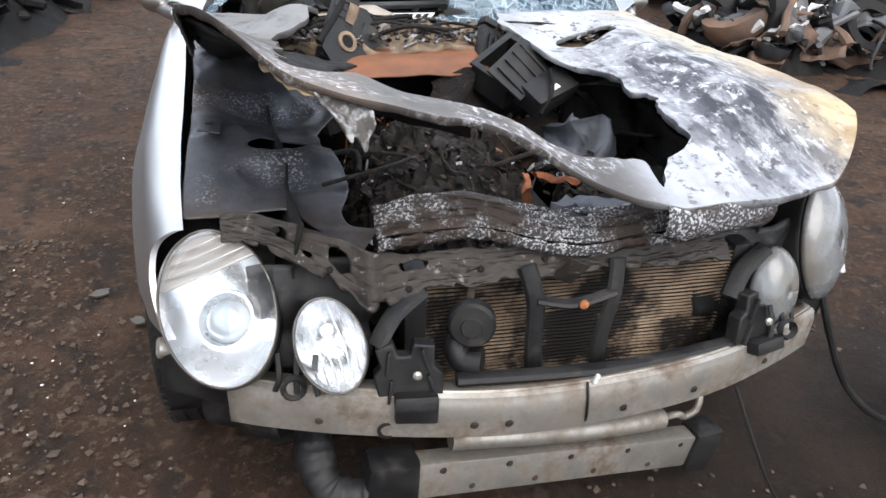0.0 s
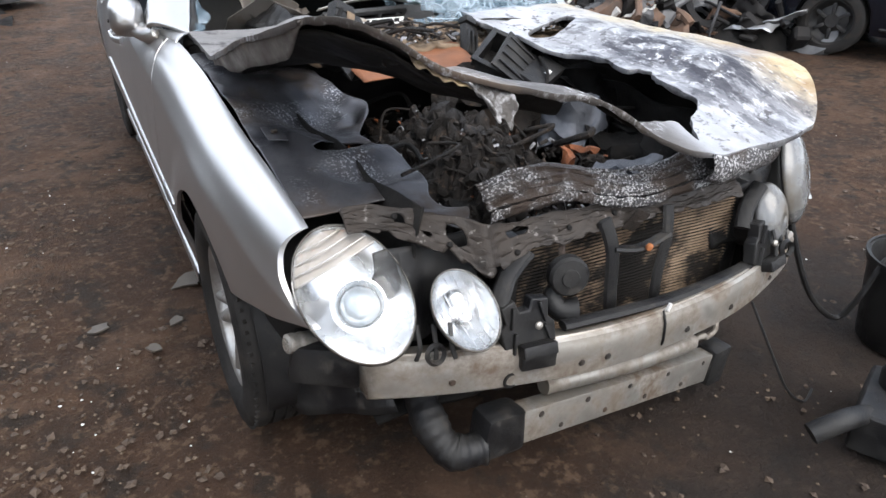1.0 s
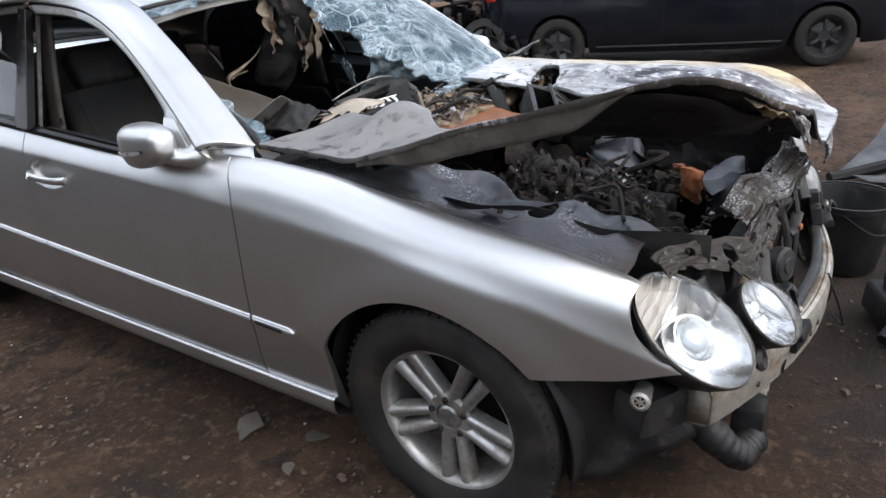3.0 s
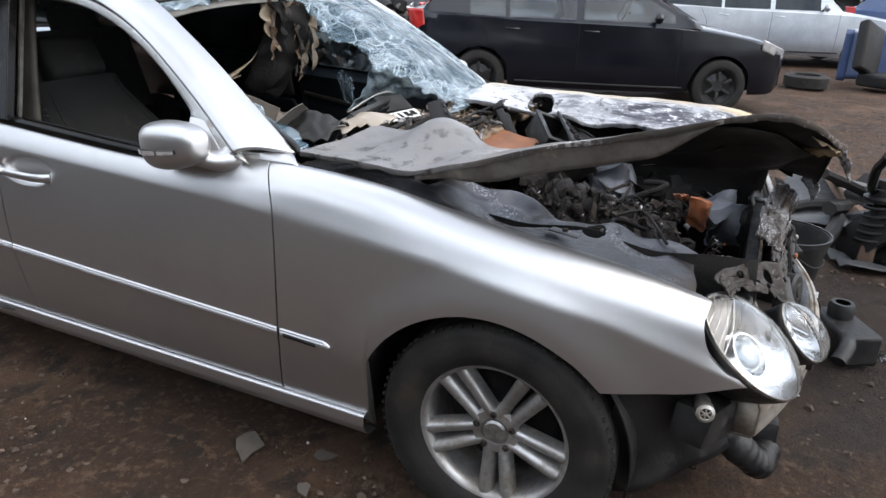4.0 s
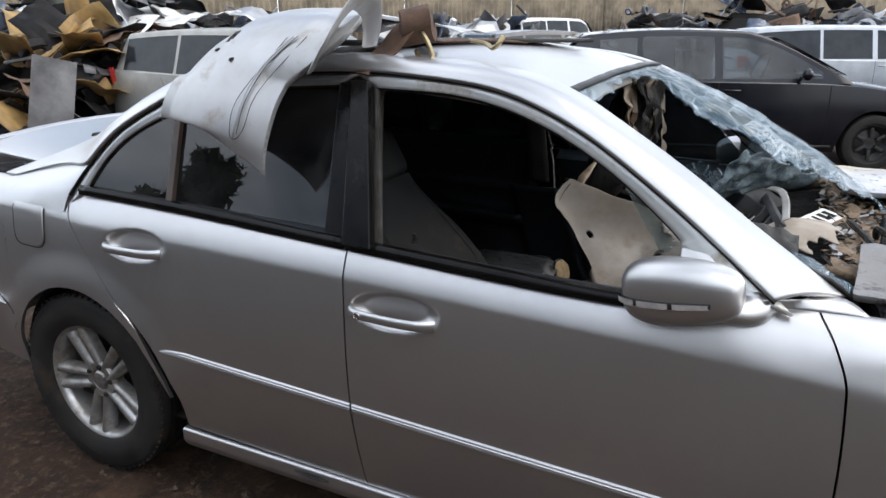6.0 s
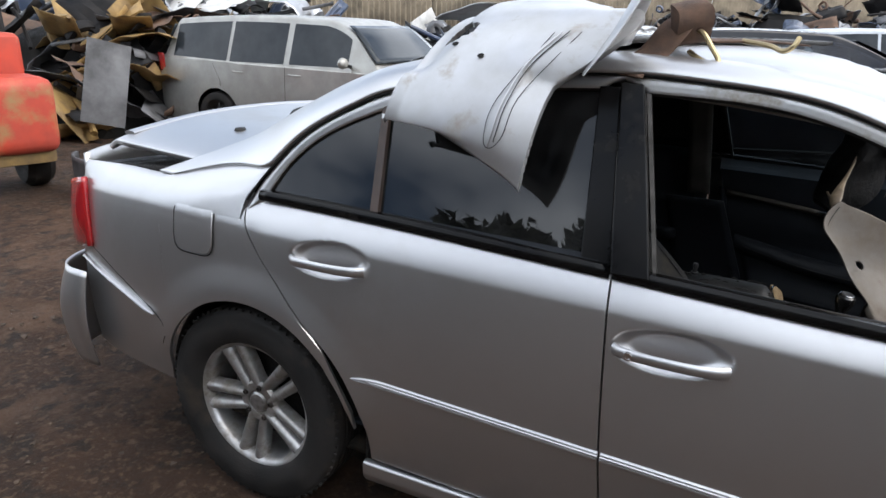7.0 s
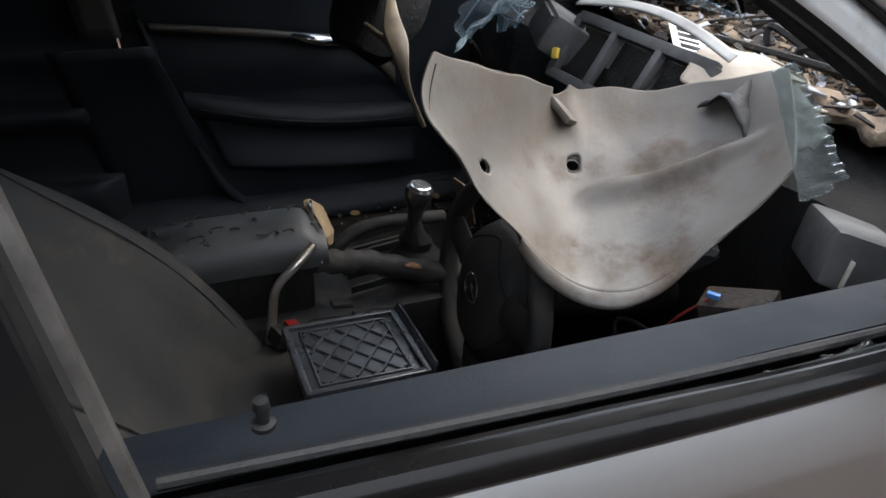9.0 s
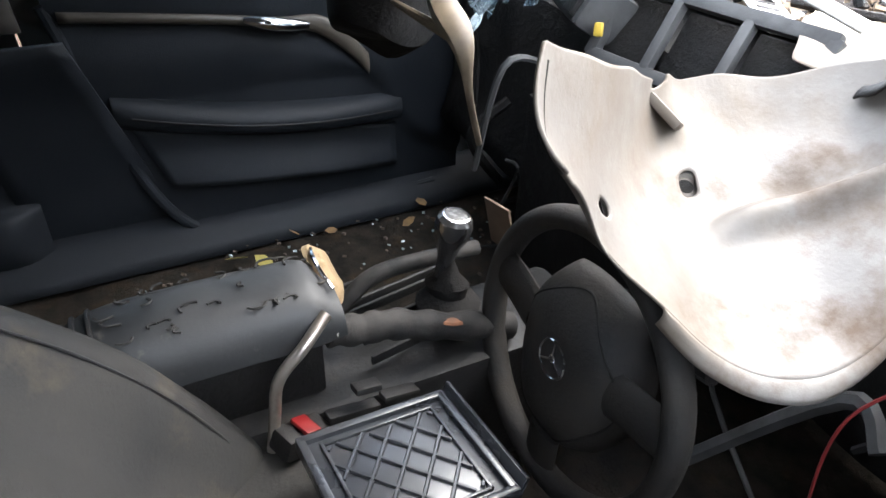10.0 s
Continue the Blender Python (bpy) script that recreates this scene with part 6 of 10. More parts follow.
def scuttle_scraps():
    """Torn card and a folded black flap in front of the missing half of the windscreen."""
    beige = surface("torn_beige_card", (0.36, 0.32, 0.27), (0.24, 0.20, 0.16), 9, gloss=0.9, bump=0.3, bump_scale=70)
    card = thing("torn_card", "torn beige card lying under the broken windscreen", "card")
    def fn(u, v):
        a = Vector((-0.22, 0.86, 0.955)).lerp(Vector((-0.11, 0.69, 0.972)), u)
        b = Vector((-0.46, 0.76, 0.955)).lerp(Vector((-0.30, 0.625, 0.965)), u)
        p = a.lerp(b, v)
        return p + Vector((0.012 * rough(p, 14), 0.012 * rough(p, 13, 4), 0.02 * math.sin(math.pi * u) * (1 - v) + 0.014 * rough(p, 10, 8)))
    part("card", soften(sheet(fn, 30, 30, lambda u, v: v < 0.72 + 0.35 * rough((u * 6, 0, 4), 1)), 2), beige, card, solid=0.003)
    flap = thing("folded_black_flap", "folded piece of black burnt plastic under the windscreen", "plastic scrap")
    def fold(u, v):
        ridge = 1.02 - 0.05 * abs(u - 0.4)
        return Vector((-0.36 - 0.14 * v + 0.04 * u, 0.93 - 0.17 * u, 0.94 + (ridge - 0.94) * (1 - abs(2 * v - 0.7) / 1.3) + 0.012 * rough((u * 4, v * 4, 0), 1.5)))
    part("flap", sheet(fold, 20, 20), BLACK_PLASTIC, flap, solid=0.003)


scuttle_scraps()


def windscreen():
    """Shattered laminated glass: the left half still hangs in the frame, the right half is gone."""
    ma = bpy.data.materials.new("cracked_glass")
    ma.use_nodes = True
    nt, ln = ma.node_tree.nodes, ma.node_tree.links
    bsdf = nt["Principled BSDF"]
    co = nt.new("ShaderNodeTexCoord")
    wob = nt.new("ShaderNodeTexNoise")
    wob.inputs["Scale"].default_value = 9.0
    add = nt.new("ShaderNodeVectorMath")
    add.operation = "MULTIPLY_ADD"
    add.inputs[1].default_value = (0.022, 0.022, 0.022)
    ln.new(co.outputs["Object"], wob.inputs["Vector"])
    ln.new(wob.outputs["Color"], add.inputs[0])
    ln.new(co.outputs["Object"], add.inputs[2])
    facs = []
    for sc, wide in ((8.0, 0.012), (20.0, 0.030), (46.0, 0.055)):
        vo = nt.new("ShaderNodeTexVoronoi")
        vo.feature = "DISTANCE_TO_EDGE"
        vo.inputs["Scale"].default_value = sc
        ln.new(add.outputs[0], vo.inputs["Vector"])
        r = nt.new("ShaderNodeMapRange")
        r.inputs["From Min"].default_value, r.inputs["From Max"].default_value = wide, 0.0
        ln.new(vo.outputs["Distance"], r.inputs["Value"])
        facs.append(r.outputs["Result"])
    mx = nt.new("ShaderNodeMath")
    mx.operation = "MAXIMUM"
    patch = nt.new("ShaderNodeTexNoise")
    patch.inputs["Scale"].default_value, patch.inputs["Detail"].default_value = 7.0, 4.0
    ln.new(co.outputs["Object"], patch.inputs["Vector"])
    for k, (lo, hi) in ((1, (0.36, 0.58)), (2, (0.50, 0.66))):
        r, m2 = nt.new("ShaderNodeMapRange"), nt.new("ShaderNodeMath")
        r.inputs["From Min"].default_value, r.inputs["From Max"].default_value = lo, hi
        ln.new(patch.outputs["Fac"], r.inputs["Value"])
        m2.operation = "MULTIPLY"
        ln.new(facs[k], m2.inputs[0])
        ln.new(r.outputs["Result"], m2.inputs[1])
        facs[k] = m2.outputs[0]
    first = nt.new("ShaderNodeMath")
    first.operation = "MAXIMUM"
    ln.new(facs[0], first.inputs[0])
    ln.new(facs[1], first.inputs[1])
    ln.new(first.outputs[0], mx.inputs[0])
    ln.new(facs[2], mx.inputs[1])
    alpha = nt.new("ShaderNodeMapRange")
    alpha.inputs["To Min"].default_value, alpha.inputs["To Max"].default_value = 0.24, 0.85
    ln.new(mx.outputs[0], alpha.inputs["Value"])
    ln.new(alpha.outputs["Result"], bsdf.inputs["Alpha"])
    cm = nt.new("ShaderNodeMix")
    cm.data_type = "RGBA"
    cm.inputs[6].default_value, cm.inputs[7].default_value = (0.10, 0.165, 0.215, 1), (0.54, 0.63, 0.69, 1)
    tile = nt.new("ShaderNodeTexVoronoi")
    tile.inputs["Scale"].default_value = 20.0
    ln.new(add.outputs[0], tile.inputs["Vector"])
    grey = nt.new("ShaderNodeSeparateColor")
    ln.new(tile.outputs["Color"], grey.inputs[0])
    bright = nt.new("ShaderNodeMapRange")
    bright.inputs["From Min"].default_value, bright.inputs["To Max"].default_value = 0.45, 0.75
    ln.new(grey.outputs[0], bright.inputs["Value"])
    both_ = nt.new("ShaderNodeMath")
    both_.operation = "MAXIMUM"
    ln.new(mx.outputs[0], both_.inputs[0])
    ln.new(bright.outputs["Result"], both_.inputs[1])
    ln.new(both_.outputs[0], cm.inputs[0])
    ln.new(cm.outputs[2], bsdf.inputs["Base Color"])
    bsdf.inputs["Roughness"].default_value = 0.08
    cell = nt.new("ShaderNodeTexVoronoi")
    cell.inputs["Scale"].default_value = 16.0
    ln.new(add.outputs[0], cell.inputs["Vector"])
    bp = nt.new("ShaderNodeBump")
    bp.inputs["Strength"].default_value, bp.inputs["Distance"].default_value = 0.9, 0.02
    ln.new(cell.outputs["Color"], bp.inputs["Height"])
    ln.new(bp.outputs["Normal"], bsdf.inputs["Normal"])

    def fn(u, v):
        s = 2 * u - 1
        a = Vector((0.735 * s, 0.66 - 0.13 * (1 - s * s), 0.968 + 0.01 * (1 - s * s)))
        b = Vector((0.60 * s, 1.295 - 0.045 * (1 - s * s), 1.338 + 0.034 * (1 - abs(s) ** 2.2)))
        p = a.lerp(b, v)
        p += Vector((0, -0.35, 0.6)) * 0.05 * math.sin(math.pi * v)
        torn = smooth(0.62, 0.50, u) * smooth(0.0, 0.4, v) * smooth(1.0, 0.75, v)
        return p + Vector((0.01 * rough(p, 9), 0.02 * torn, -0.05 * torn + 0.012 * rough(p, 14) * (1 if 0.02 < v < 0.98 and u < 0.97 else 0.2)))

    def keep(u, v):
        jag = 0.05 * rough((u * 9, v * 9, 0), 1) + 0.035 * rough((u * 25, v * 25, 5), 1)
        left = u > 0.555 - 0.05 * math.sin(3.2 * v) - 0.05 * smooth(0.5, 1.0, v) + jag + 0.05 * smooth(0.75, 1.0, v) * 0
        top = v > 0.952 + 0.5 * jag - 0.06 * smooth(0.35, 0.6, u)
        pillar = u < 0.022 + 0.4 * jag and v < 0.5
        low = v < 0.03 + 0.3 * jag and u > 0.5
        return left or top or pillar or low
    part("windscreen", soften(sheet(fn, 130, 90, keep), 2), ma, body_ob, "crazed windscreen, half of it missing", solid=0.004)
    # torn corner of the laminate sagging into the cabin
    def sag(u, v):
        a = Vector(fn(0.60, 0.52)).lerp(Vector(fn(0.82, 0.10)), u)
        b = Vector((0.205, 1.108, 0.896)).lerp(Vector((0.40, 0.90, 0.925)), u)
        p = a.lerp(b, v)
        return p + Vector((0.012 * rough(p, 12), 0.012 * rough(p, 12, 5) - 0.03 * math.sin(math.pi * v), 0.012 * rough(p, 12, 9)))
    crushed = surface("crushed_glass", (0.66, 0.76, 0.79), (0.30, 0.40, 0.44), 45, (0.35, 0.65), gloss=0.12, gloss2=0.3, coat=0.5, bump=1.0, bump_scale=60, third=(0.10, 0.14, 0.16), scale3=14, spread3=(0.56, 0.68))
    part("windscreen_sag", soften(sheet(sag, 40, 20, lambda u, v: v < 0.5), 1), ma, body_ob, solid=0.004)
    part("windscreen_sag", soften(crumple(sheet(sag, 60, 60, lambda u, v: 0.30 + 0.1 * rough((u * 9, 4, 0), 1) < v < 0.97 + 0.35 * rough((u * 7, 1, 0), 1) - 0.25 * smooth(0.5, 1, u)), 0.02, 22), 2), crushed, body_ob, "torn corner of crazed windscreen glass", solid=0.004)
    frame = sheet(lambda u, v: tuple(Vector(fn(u, 1.0)) + Vector((0, 0.02 * v - 0.008, 0.006 + 0.004 * v))), 40, 2)
    # torn flap of the crazed glass hanging into the cabin
    def torn(u, v):
        a = Vector((0.13, 1.10, 1.09)).lerp(Vector((0.055, 0.975, 1.06)), u)
        b = Vector((0.205, 1.108, 0.905)).lerp(Vector((0.10, 0.99, 0.975)), u)
        p = a.lerp(b, v)
        return p + Vector((0.014 * rough(p, 14), 0.010 * rough(p, 17, 4), 0.010 * rough(p, 21, 8)))
    part("windscreen_flap", soften(sheet(torn, 50, 50, lambda u, v: 0.10 + 0.30 * rough((u * 7, 2, 0), 1) < v < 0.88 + 0.4 * rough((u * 8, 6, 0), 1) and 0.04 + 0.2 * rough((v * 6, 1, 0), 1) < u < 0.95 + 0.3 * rough((v * 9, 5, 0), 1)), 1), ma, body_ob, solid=0.004)
    part("windscreen_header", frame, BLACK_TRIM, body_ob, solid=0.01)
    for s in (0, 1):
        part("pillar_seal", sheet(lambda u, v, s=s: tuple(Vector(fn(s, u)) + Vector(((1 - 2 * s) * 0.022 * v - (1 - 2 * s) * 0.006, 0.004, -0.004))), 30, 2), BLACK_TRIM, body_ob, solid=0.008)


windscreen()

# ---- inside the car ----
LEATHER = surface("grey_leather", (0.021, 0.0208, 0.0205), (0.034, 0.0325, 0.030), 7, gloss=0.5, gloss2=0.75, spec=0.2, bump=0.25, bump_scale=220, third=(0.07, 0.060, 0.046), scale3=10, spread3=(0.58, 0.74), gloss3=0.9)
CARD = surface("door_card_vinyl", (0.0105, 0.0130, 0.0168), (0.0165, 0.0195, 0.0240), 8, gloss=0.45, gloss2=0.65, spec=0.25, bump=0.2, bump_scale=260)
CARPET = surface("dirty_carpet", (0.016, 0.0145, 0.013), (0.040, 0.033, 0.026), 16, gloss=1.0, bump=0.9, bump_scale=60, spec=0.1, third=(0.05, 0.035, 0.022), scale3=12, spread3=(0.55, 0.72))


def cabin():
    part("cabin_floor", crumple(sheet(lambda u, v: (-0.80 + 1.6 * u, 0.55 + 2.45 * v, 0.255 + 0.10 * math.exp(-((1.6 * u - 0.8) / 0.13) ** 2)), 50, 50), 0.01, 9), CARPET, body_ob, solid=0.02)
    # near-black end wall: the cabin's darkness is put into its colour
    part("rear_bulkhead", sheet(lambda u, v: ((-0.78 + 1.56 * u) * (1 - 0.30 * smooth(0.7, 1.0, v)), 2.96 + 0.02 * v, 0.25 + 0.80 * v), 12, 12), DARK, body_ob, solid=0.02)
    # door cards: the ledge under the window, the upper roll, armrest and pocket
    def card(y0, y1):
        prof = [(0.838, 0.968), (0.815, 0.974), (0.775, 0.970), (0.755, 0.955), (0.752, 0.90), (0.755, 0.80), (0.742, 0.76), (0.748, 0.72), (0.735, 0.665), (0.668, 0.655), (0.662, 0.63), (0.690, 0.60), (0.742, 0.585), (0.748, 0.45), (0.715, 0.42), (0.712, 0.33), (0.750, 0.28)]
        fine = spline([(0, a, b) for a, b in prof], 64)
        def fn(u, v):
            y = y0 + (y1 - y0) * u
            p = fine[round(v * 64)]
            lift = 0.05 * (y - 1.2)
            ease = min(1, min(u, 1 - u) / 0.08)
            x = p.y if p.z > 0.70 or p.z < 0.30 else 0.748 + (p.y - 0.748) * ease
            return -x, y, p.z + (lift * 0.4 if p.z < 0.9 else 0.028 * (y - 1.25))
        return sheet(fn, 44, 64)
    both("door_card", card(1.82, 2.62), CARD, DOORS["rear_door"], angle=50)
    # front cards: swept rear edge with a rounded lower corner, padded roll, armrest and pocket
    rear_y = curve1([(0.28, 1.40), (0.295, 1.47), (0.34, 1.535), (0.48, 1.608), (0.64, 1.656), (0.85, 1.706), (0.97, 1.745)])
    trim_z = curve1([(0.80, 0.40), (0.95, 0.47), (1.03, 0.605), (1.127, 0.717), (1.198, 0.764), (1.34, 0.791), (1.54, 0.816), (1.70, 0.834)])
    def face(y, z):
        roll = 0.020 * smooth(-0.03, 0.03, z - trim_z(y))
        pad = 0.014 * math.sin(math.pi * min(max((z - 0.64) / max(trim_z(y) - 0.64, 0.02), 0), 1)) if z < trim_z(y) else 0
        top = -0.085 * smooth(0.920, 0.945, z)
        return 0.748 - pad - roll - top
    def front_card(u, v):
        z = 0.950 - 0.670 * v
        y = 0.80 + (rear_y(z) - 0.80) * u
        return -face(y, z), y, z + 0.028 * (y - 1.25) * smooth(0.8, 0.95, z)
    both("door_card", sheet(front_card, 60, 70), CARD, DOORS["front_door"], angle=50)
    edge_line = [(-0.742, rear_y(z) + 0.004, z) for z in (0.86, 0.75, 0.64, 0.55, 0.48, 0.41, 0.36, 0.32, 0.295)] + [(-0.74, 1.41, 0.277), (-0.738, 1.30, 0.283), (-0.735, 1.15, 0.294), (-0.73, 1.0, 0.303), (-0.73, 0.88, 0.310)]
    both("card_edge", tube(edge_line, 0.013, n=10, steps=90), CARD, DOORS["front_door"])
    def arm(u, v):
        y = 1.635 - 0.66 * u
        z0 = 0.668 - 0.088 * u - 0.02 * math.sin(math.pi * u)
        a = math.pi * (v - 0.12) * 1.25
        ease = math.sin(math.pi * (0.04 + 0.92 * u)) ** 0.35
        return -0.752 + (0.062 * math.sin(max(a, 0)) ** 0.8 if 0 < a < math.pi else 0) * ease, y, z0 - 0.036 + 0.036 * math.cos(a)
    both("armrest", sheet(arm, 40, 20), CARD, DOORS["front_door"], angle=60)
    both("armrest_seam", tube([tuple(Vector(arm(t, 0.52)) + Vector((0.0015, 0, 0))) for t in (0.05, 0.2, 0.4, 0.6, 0.8, 0.95)], 0.002, n=6, steps=30), BLACK_TRIM, DOORS["front_door"])
    def pocket(u, v):
        y = 1.605 - 0.055 * v - (0.62 - 0.06 * v) * u
        z = 0.585 - 0.09 * u - (0.145 - 0.04 * u) * v
        return -0.744 + 0.004 + 0.034 * smooth(0.3, 1.0, v) * math.sin(math.pi * (0.03 + 0.94 * u)) ** 0.4, y, z
    both("door_pocket", sheet(pocket, 30, 10), CARD, DOORS["front_door"], solid=0.006, angle=50)
    wood = surface("dull_wood_trim", (0.085, 0.072, 0.056), (0.05, 0.042, 0.033), 6, gloss=0.35, gloss2=0.6, coat=0.2)
    def trim(u, v):
        y = 1.06 + 0.63 * u
        return -0.728 + 0.006 * math.sin(math.pi * v), y, trim_z(y) - 0.004 + (0.022 + 0.03 * smooth(0.35, 0.1, u)) * v
    both("door_trim", sheet(trim, 30, 6), wood, DOORS["front_door"], solid=0.006)
    def pull(u, v):
        a = 2 * math.pi * v
        r = 0.012 * math.sin(math.pi * (0.06 + 0.88 * u)) ** 0.5
        return -0.712 + 0.012 * math.sin(math.pi * u) + r * math.cos(a), 1.205 + 0.14 * u, 0.778 + 0.025 * u + 1.3 * r * math.sin(a)
    both("inner_handle", sheet(pull, 16, 12), CHROME, DOORS["front_door"])
    # inside of the pillars
    both("pillar_cover", sheet(lambda u, v: (-0.80 + 0.16 * u ** 1.3, 1.52 + 0.13 * u + (0.315 - 0.09 * u) * v + 0.04 * u, 0.25 + 0.57 * u), 20, 8), CARD, solid=0.01)
    both("sill_cover", sheet(lambda u, v: (-0.80 + 0.12 * v, 0.62 + 1.9 * u, 0.335 - 0.075 * v ** 2), 20, 6), CARD, solid=0.01)
    both("upper_pillar_cover", sheet(lambda u, v: (-0.735 + 0.10 * u ** 1.3, 1.755 + 0.09 * v + 0.04 * u, 0.822 + 0.53 * u), 20, 4), surface("beige_pillar_trim", (0.085, 0.075, 0.063), (0.05, 0.043, 0.035), 7, gloss=0.7), solid=0.015)
    both("screen_pillar_cover", sheet(lambda u, v: tuple(Vector(ROOF_EDGE[0]).lerp(Vector(ROOF_EDGE[4]), u) + Vector((0.012 - 0.035 * v, 0.0 + 0.03 * v, -0.022 - 0.01 * v))), 16, 3), BLACK_PLASTIC, solid=0.012)
    # lock pin and weather strips on the front right door
    part("lock_pin", turned([(0.0085, 0.0), (0.0085, 0.004), (0.0045, 0.005), (0.0045, 0.014), (0.006, 0.017), (0.005, 0.024), (0, 0.025)], 14, Matrix.Translation((-0.790, 1.62, 0.976))), BLACK_PLASTIC, DOORS["front_door"][0])
    part("weather_strip", tube([(-0.838, 0.96, 0.938), (-0.834, 1.3, 0.942), (-0.830, 1.69, 0.958)], 0.006, n=8, steps=20), BLACK_TRIM, DOORS["front_door"][0])
    part("channel_edge", tube([(-0.822, 0.96, 0.942), (-0.816, 1.3, 0.948), (-0.806, 1.69, 0.964)], 0.005, n=8, steps=20), BLACK_PLASTIC, DOORS["front_door"][0])
    # glass crumbs left in the window channel
    crumb_glass = surface("crazed_glass", (0.42, 0.50, 0.50), (0.22, 0.28, 0.29), 60, gloss=0.12, gloss2=0.3, coat=0.6, bump=0.9, bump_scale=90)
    clear_shard = glass("clear_shard", (0.82, 0.88, 0.88), 0.05, 0.06)
    def ragged(y0, y1, z0, h, seed, x_off=-0.016):
        def fn(u, v):
            y = y0 + (y1 - y0) * u
            top = h(u) + 0.012 * rough((y * 30, seed, 0), 1) + 0.008 * rough((y * 80, seed, 3), 1)
            return gp(y, z0(y) + max(top, 0.001) * v, x_off)
        return sheet(fn, 90, 4)
    part("window_shard", ragged(0.99, 1.60, lambda y: 0.935 + 0.03 * (y - 1.0), lambda u: 0.003 + 0.02 * (1 - u) ** 4, 2), clear_shard, DOORS["front_door"][0], "crazed remains of the door glass", solid=0.004)
    def shard(u, v):
        wide = (0.012 + 0.055 * v ** 0.8) * (0.75 + 0.5 * abs(rough((v * 11, 0, 3), 1))) * (1 if v < 0.93 else 0.5)
        return -0.666 - 0.012 * u + 0.003 * rough((u * 3, v * 9, 1), 1), 1.135 - 0.092 * v - wide * u, 1.140 - 0.146 * v + 0.012 * u
    part("pillar_shard", sheet(shard, 10, 44, lambda u, v: u < 0.8 or (v * 13) % 1 < 0.7), glass("crazed_shard", (0.70, 0.77, 0.76), 0.08, 0.30), DOORS["front_door"][0], solid=0.003)

    # rear bench
    bench = thing("rear_seat", "dark grey leather rear bench seat", "car seat")
    part("cushion", block((1.30, 0.50, 0.17), Matrix.Translation((0, 2.42, 0.47)) @ pose(0, 0, 0, 5, 0, 0), 0.05, seg=4), LEATHER, bench)
    part("backrest", block((1.30, 0.16, 0.62), Matrix.Translation((0, 2.78, 0.80)) @ pose(0, 0, 0, -20, 0, 0), 0.05, seg=4), LEATHER, bench)
    for x in (-0.38, 0.38):
        part("headrest", block((0.26, 0.09, 0.14), Matrix.Translation((x, 2.90, 1.14)) @ pose(0, 0, 0, -15, 0, 0), 0.04, seg=4), LEATHER, bench)


cabin()


def front_seat(x):
    seat = thing("driver_seat", "dusty dark grey leather driver's seat with side bolsters", "car seat")
    def back(u, v):
        # a closed pad: u round the section, v upwards
        a = 2 * math.pi * u
        half = 0.250 - 0.05 * smooth(0.6, 1.0, v) - 0.02 * smooth(0.25, 0, v)
        c, s = math.cos(a), math.sin(a)
        px = half * math.copysign(abs(c) ** 0.72, c)
        deep = 0.065 * math.copysign(abs(s) ** 0.7, s)
        if s < 0:
            deep -= 0.085 * smooth(0.42, 0.86, abs(px) / half) * smooth(-0.05, 0.10, v) * smooth(1.0, 0.35, v)
        return Vector((x + px, 1.655 + 0.33 * v + deep * 0.835, 0.445 + 0.555 * v - deep * 0.50))
    bm = sheet(back, 48, 26)
    for v in (0, 26):
        bm.verts.ensure_lookup_table()
    bmesh.ops.remove_doubles(bm, verts=bm.verts[:], dist=0.0005)
    bmesh.ops.holes_fill(bm, edges=[e for e in bm.edges if e.is_boundary], sides=0)
    b = part("backrest", bm, LEATHER, seat, angle=60)
    for k in (-1, 1):
        part("seam", tube([back(0.75 + 0.115 * k, t) + Vector((0, -0.001, 0)) for t in (0.05, 0.25, 0.5, 0.75, 0.95)], 0.0016, n=6, steps=24), BLACK_PLASTIC, b)
    part("headrest", block((0.25, 0.10, 0.17), Matrix.Translation((x, 1.985, 1.095)) @ pose(0, 0, 0, -30, 0, 0), 0.045, seg=4), LEATHER, seat)
    for k in (-0.06, 0.06):
        part("headrest_post", tube([(x + k, 1.95, 0.95), (x + k, 1.985, 1.06)], 0.007, n=8), CHROME, seat)
    part("cushion", crumple(block((0.46, 0.46, 0.16), Matrix.Translation((x, 1.55, 0.475)) @ pose(0, 0, 0, 6, 0, 0), 0.05, seg=4), 0.01, 8), LEATHER, seat)
    part("seat_rail", block((0.42, 0.5, 0.12), Matrix.Translation((x, 1.6, 0.34)), 0.01), DARK, seat)


front_seat(-0.395)


